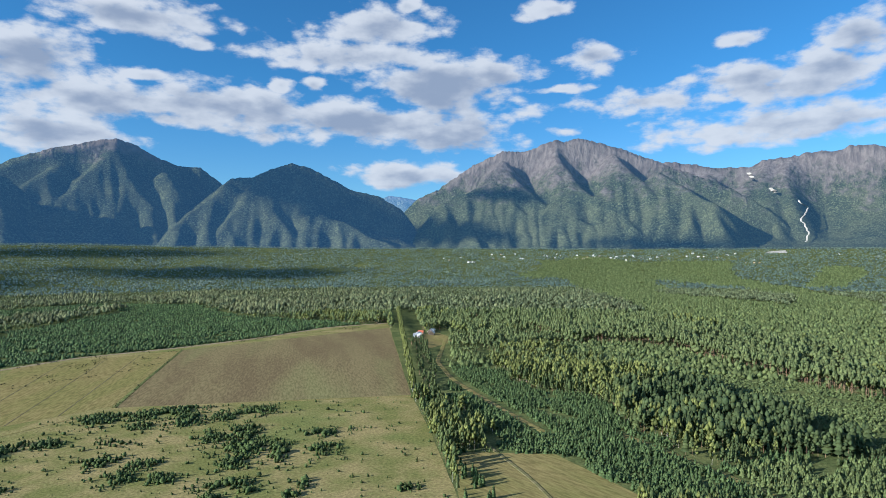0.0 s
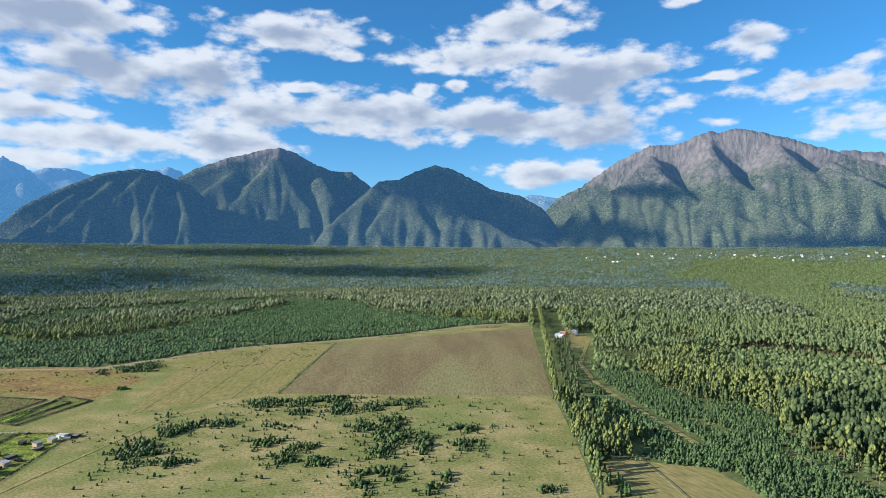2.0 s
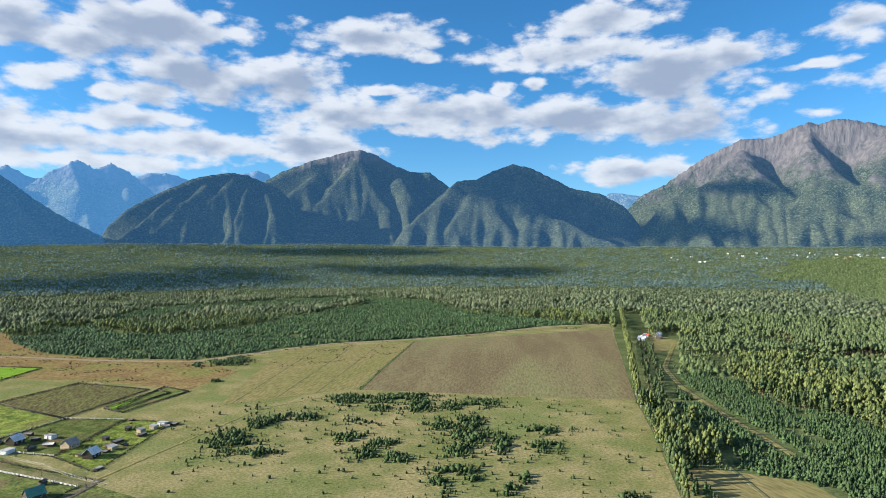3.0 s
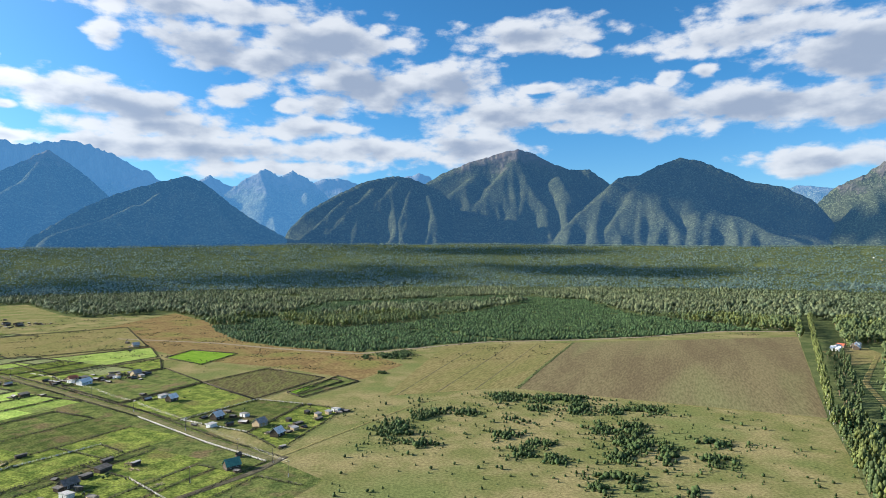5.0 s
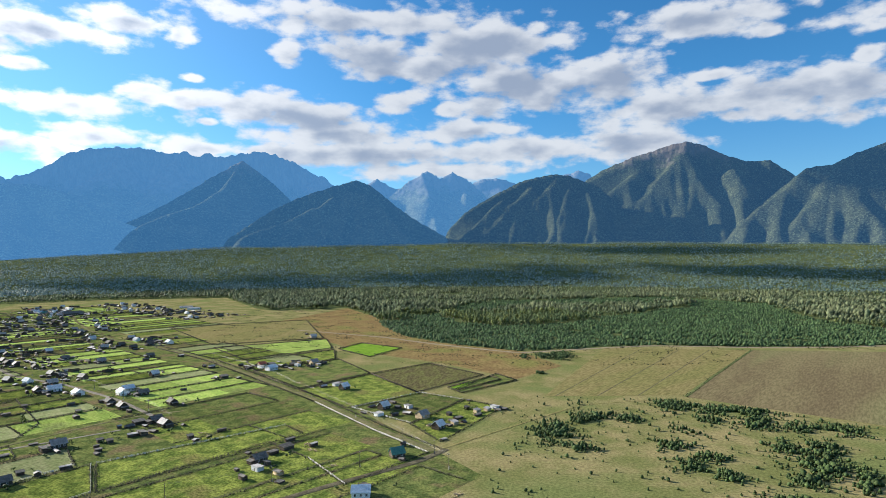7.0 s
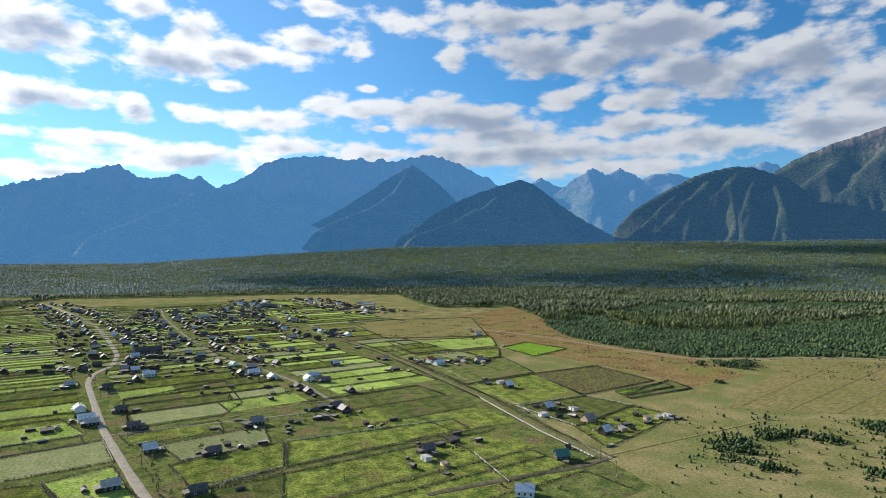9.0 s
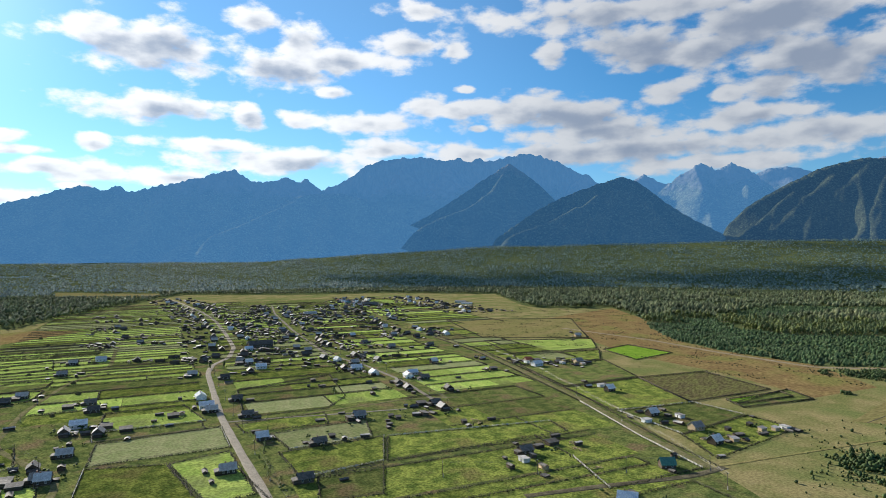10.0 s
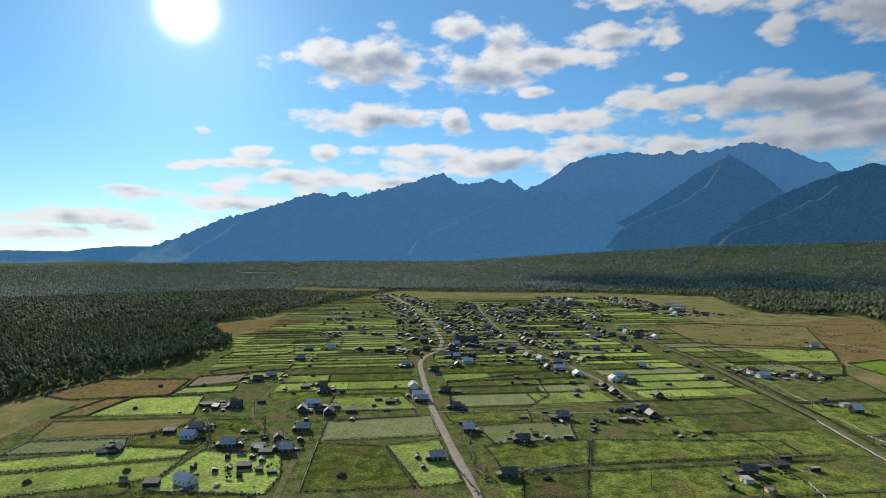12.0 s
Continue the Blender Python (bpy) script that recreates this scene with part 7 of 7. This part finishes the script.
def make_woodpile(seed):
    """Split logs thrown into a loose heap: each log a part."""
    g = random.Random(seed)
    t = thing("woodpile", "loose heap of pale firewood and boards", "woodpile", "woodpiles")
    log = mesh_np("log", *stem(0.16, 0.14, 1.8, 6), [M_PALE])
    for k in range(12):
        ob = share("log", log, t, (g.gauss(0, 1.5), g.gauss(0, 1.1), max(0.05, 0.7 - 0.09 * k)))
        ob.rotation_euler = (math.pi / 2 + g.uniform(-0.2, 0.2), g.uniform(-0.2, 0.2), g.uniform(0, 6.28))
    return t


PILE = make_woodpile(4)
PILES = [(-150, 352), (-158, 362), (-60, 292), (-72, 285), (-128, 328), (-236, 372), (-228, 366), (-62, 452), (-52, 300)]
PILE.matrix_world = pose(*PILES[0], 0.15)
for x, y in PILES[1:]:
    copy_thing(PILE, pose(x, y, 0.15, 0, 0, random.uniform(0, 360)))


def make_car():
    """A parked saloon car: body, glasshouse, four wheels, lights."""
    t = thing("car", "white saloon car parked in a grassy yard", "car")
    bm = bmesh.new()
    side = [(-2.1, 0.35), (-2.1, 0.85), (-1.5, 0.95), (-1.0, 1.42), (0.45, 1.42), (1.05, 0.98), (2.0, 0.85), (2.1, 0.4)]
    rows = [[bm.verts.new((x, y * (0.8 if z > 1.2 else 0.86), z)) for x, z in side] for y in (-1, 1)]
    for row in rows:
        bm.faces.new(row)
    for k in range(len(side)):
        bm.faces.new((rows[0][k], rows[0][(k + 1) % len(side)], rows[1][(k + 1) % len(side)], rows[1][k]))
    part("body", bm, M_WHITE, t)
    part("side_glass", boxed(-1.0, 0.55, -0.80, 0.80, 1.02, 1.34), M_GLASS, t, "dark window glass").scale = (1, 1.05, 1)
    for x in (-1.35, 1.35):
        for y in (-0.8, 0.8):
            w = bmesh.new()
            bmesh.ops.create_cone(w, cap_ends=True, segments=14, radius1=0.32, radius2=0.32, depth=0.22, matrix=pose(x, y, 0.32, 90))
            part("wheel", w, M_WIRE, t, "black tyre")
    for y in (-0.6, 0.6):
        part("headlight", boxed(2.04, 2.13, y - 0.14, y + 0.14, 0.62, 0.76), M_GLASS, t)
    return t


make_car().matrix_world = pose(-326, 92, 0.12, 0, 0, 130)
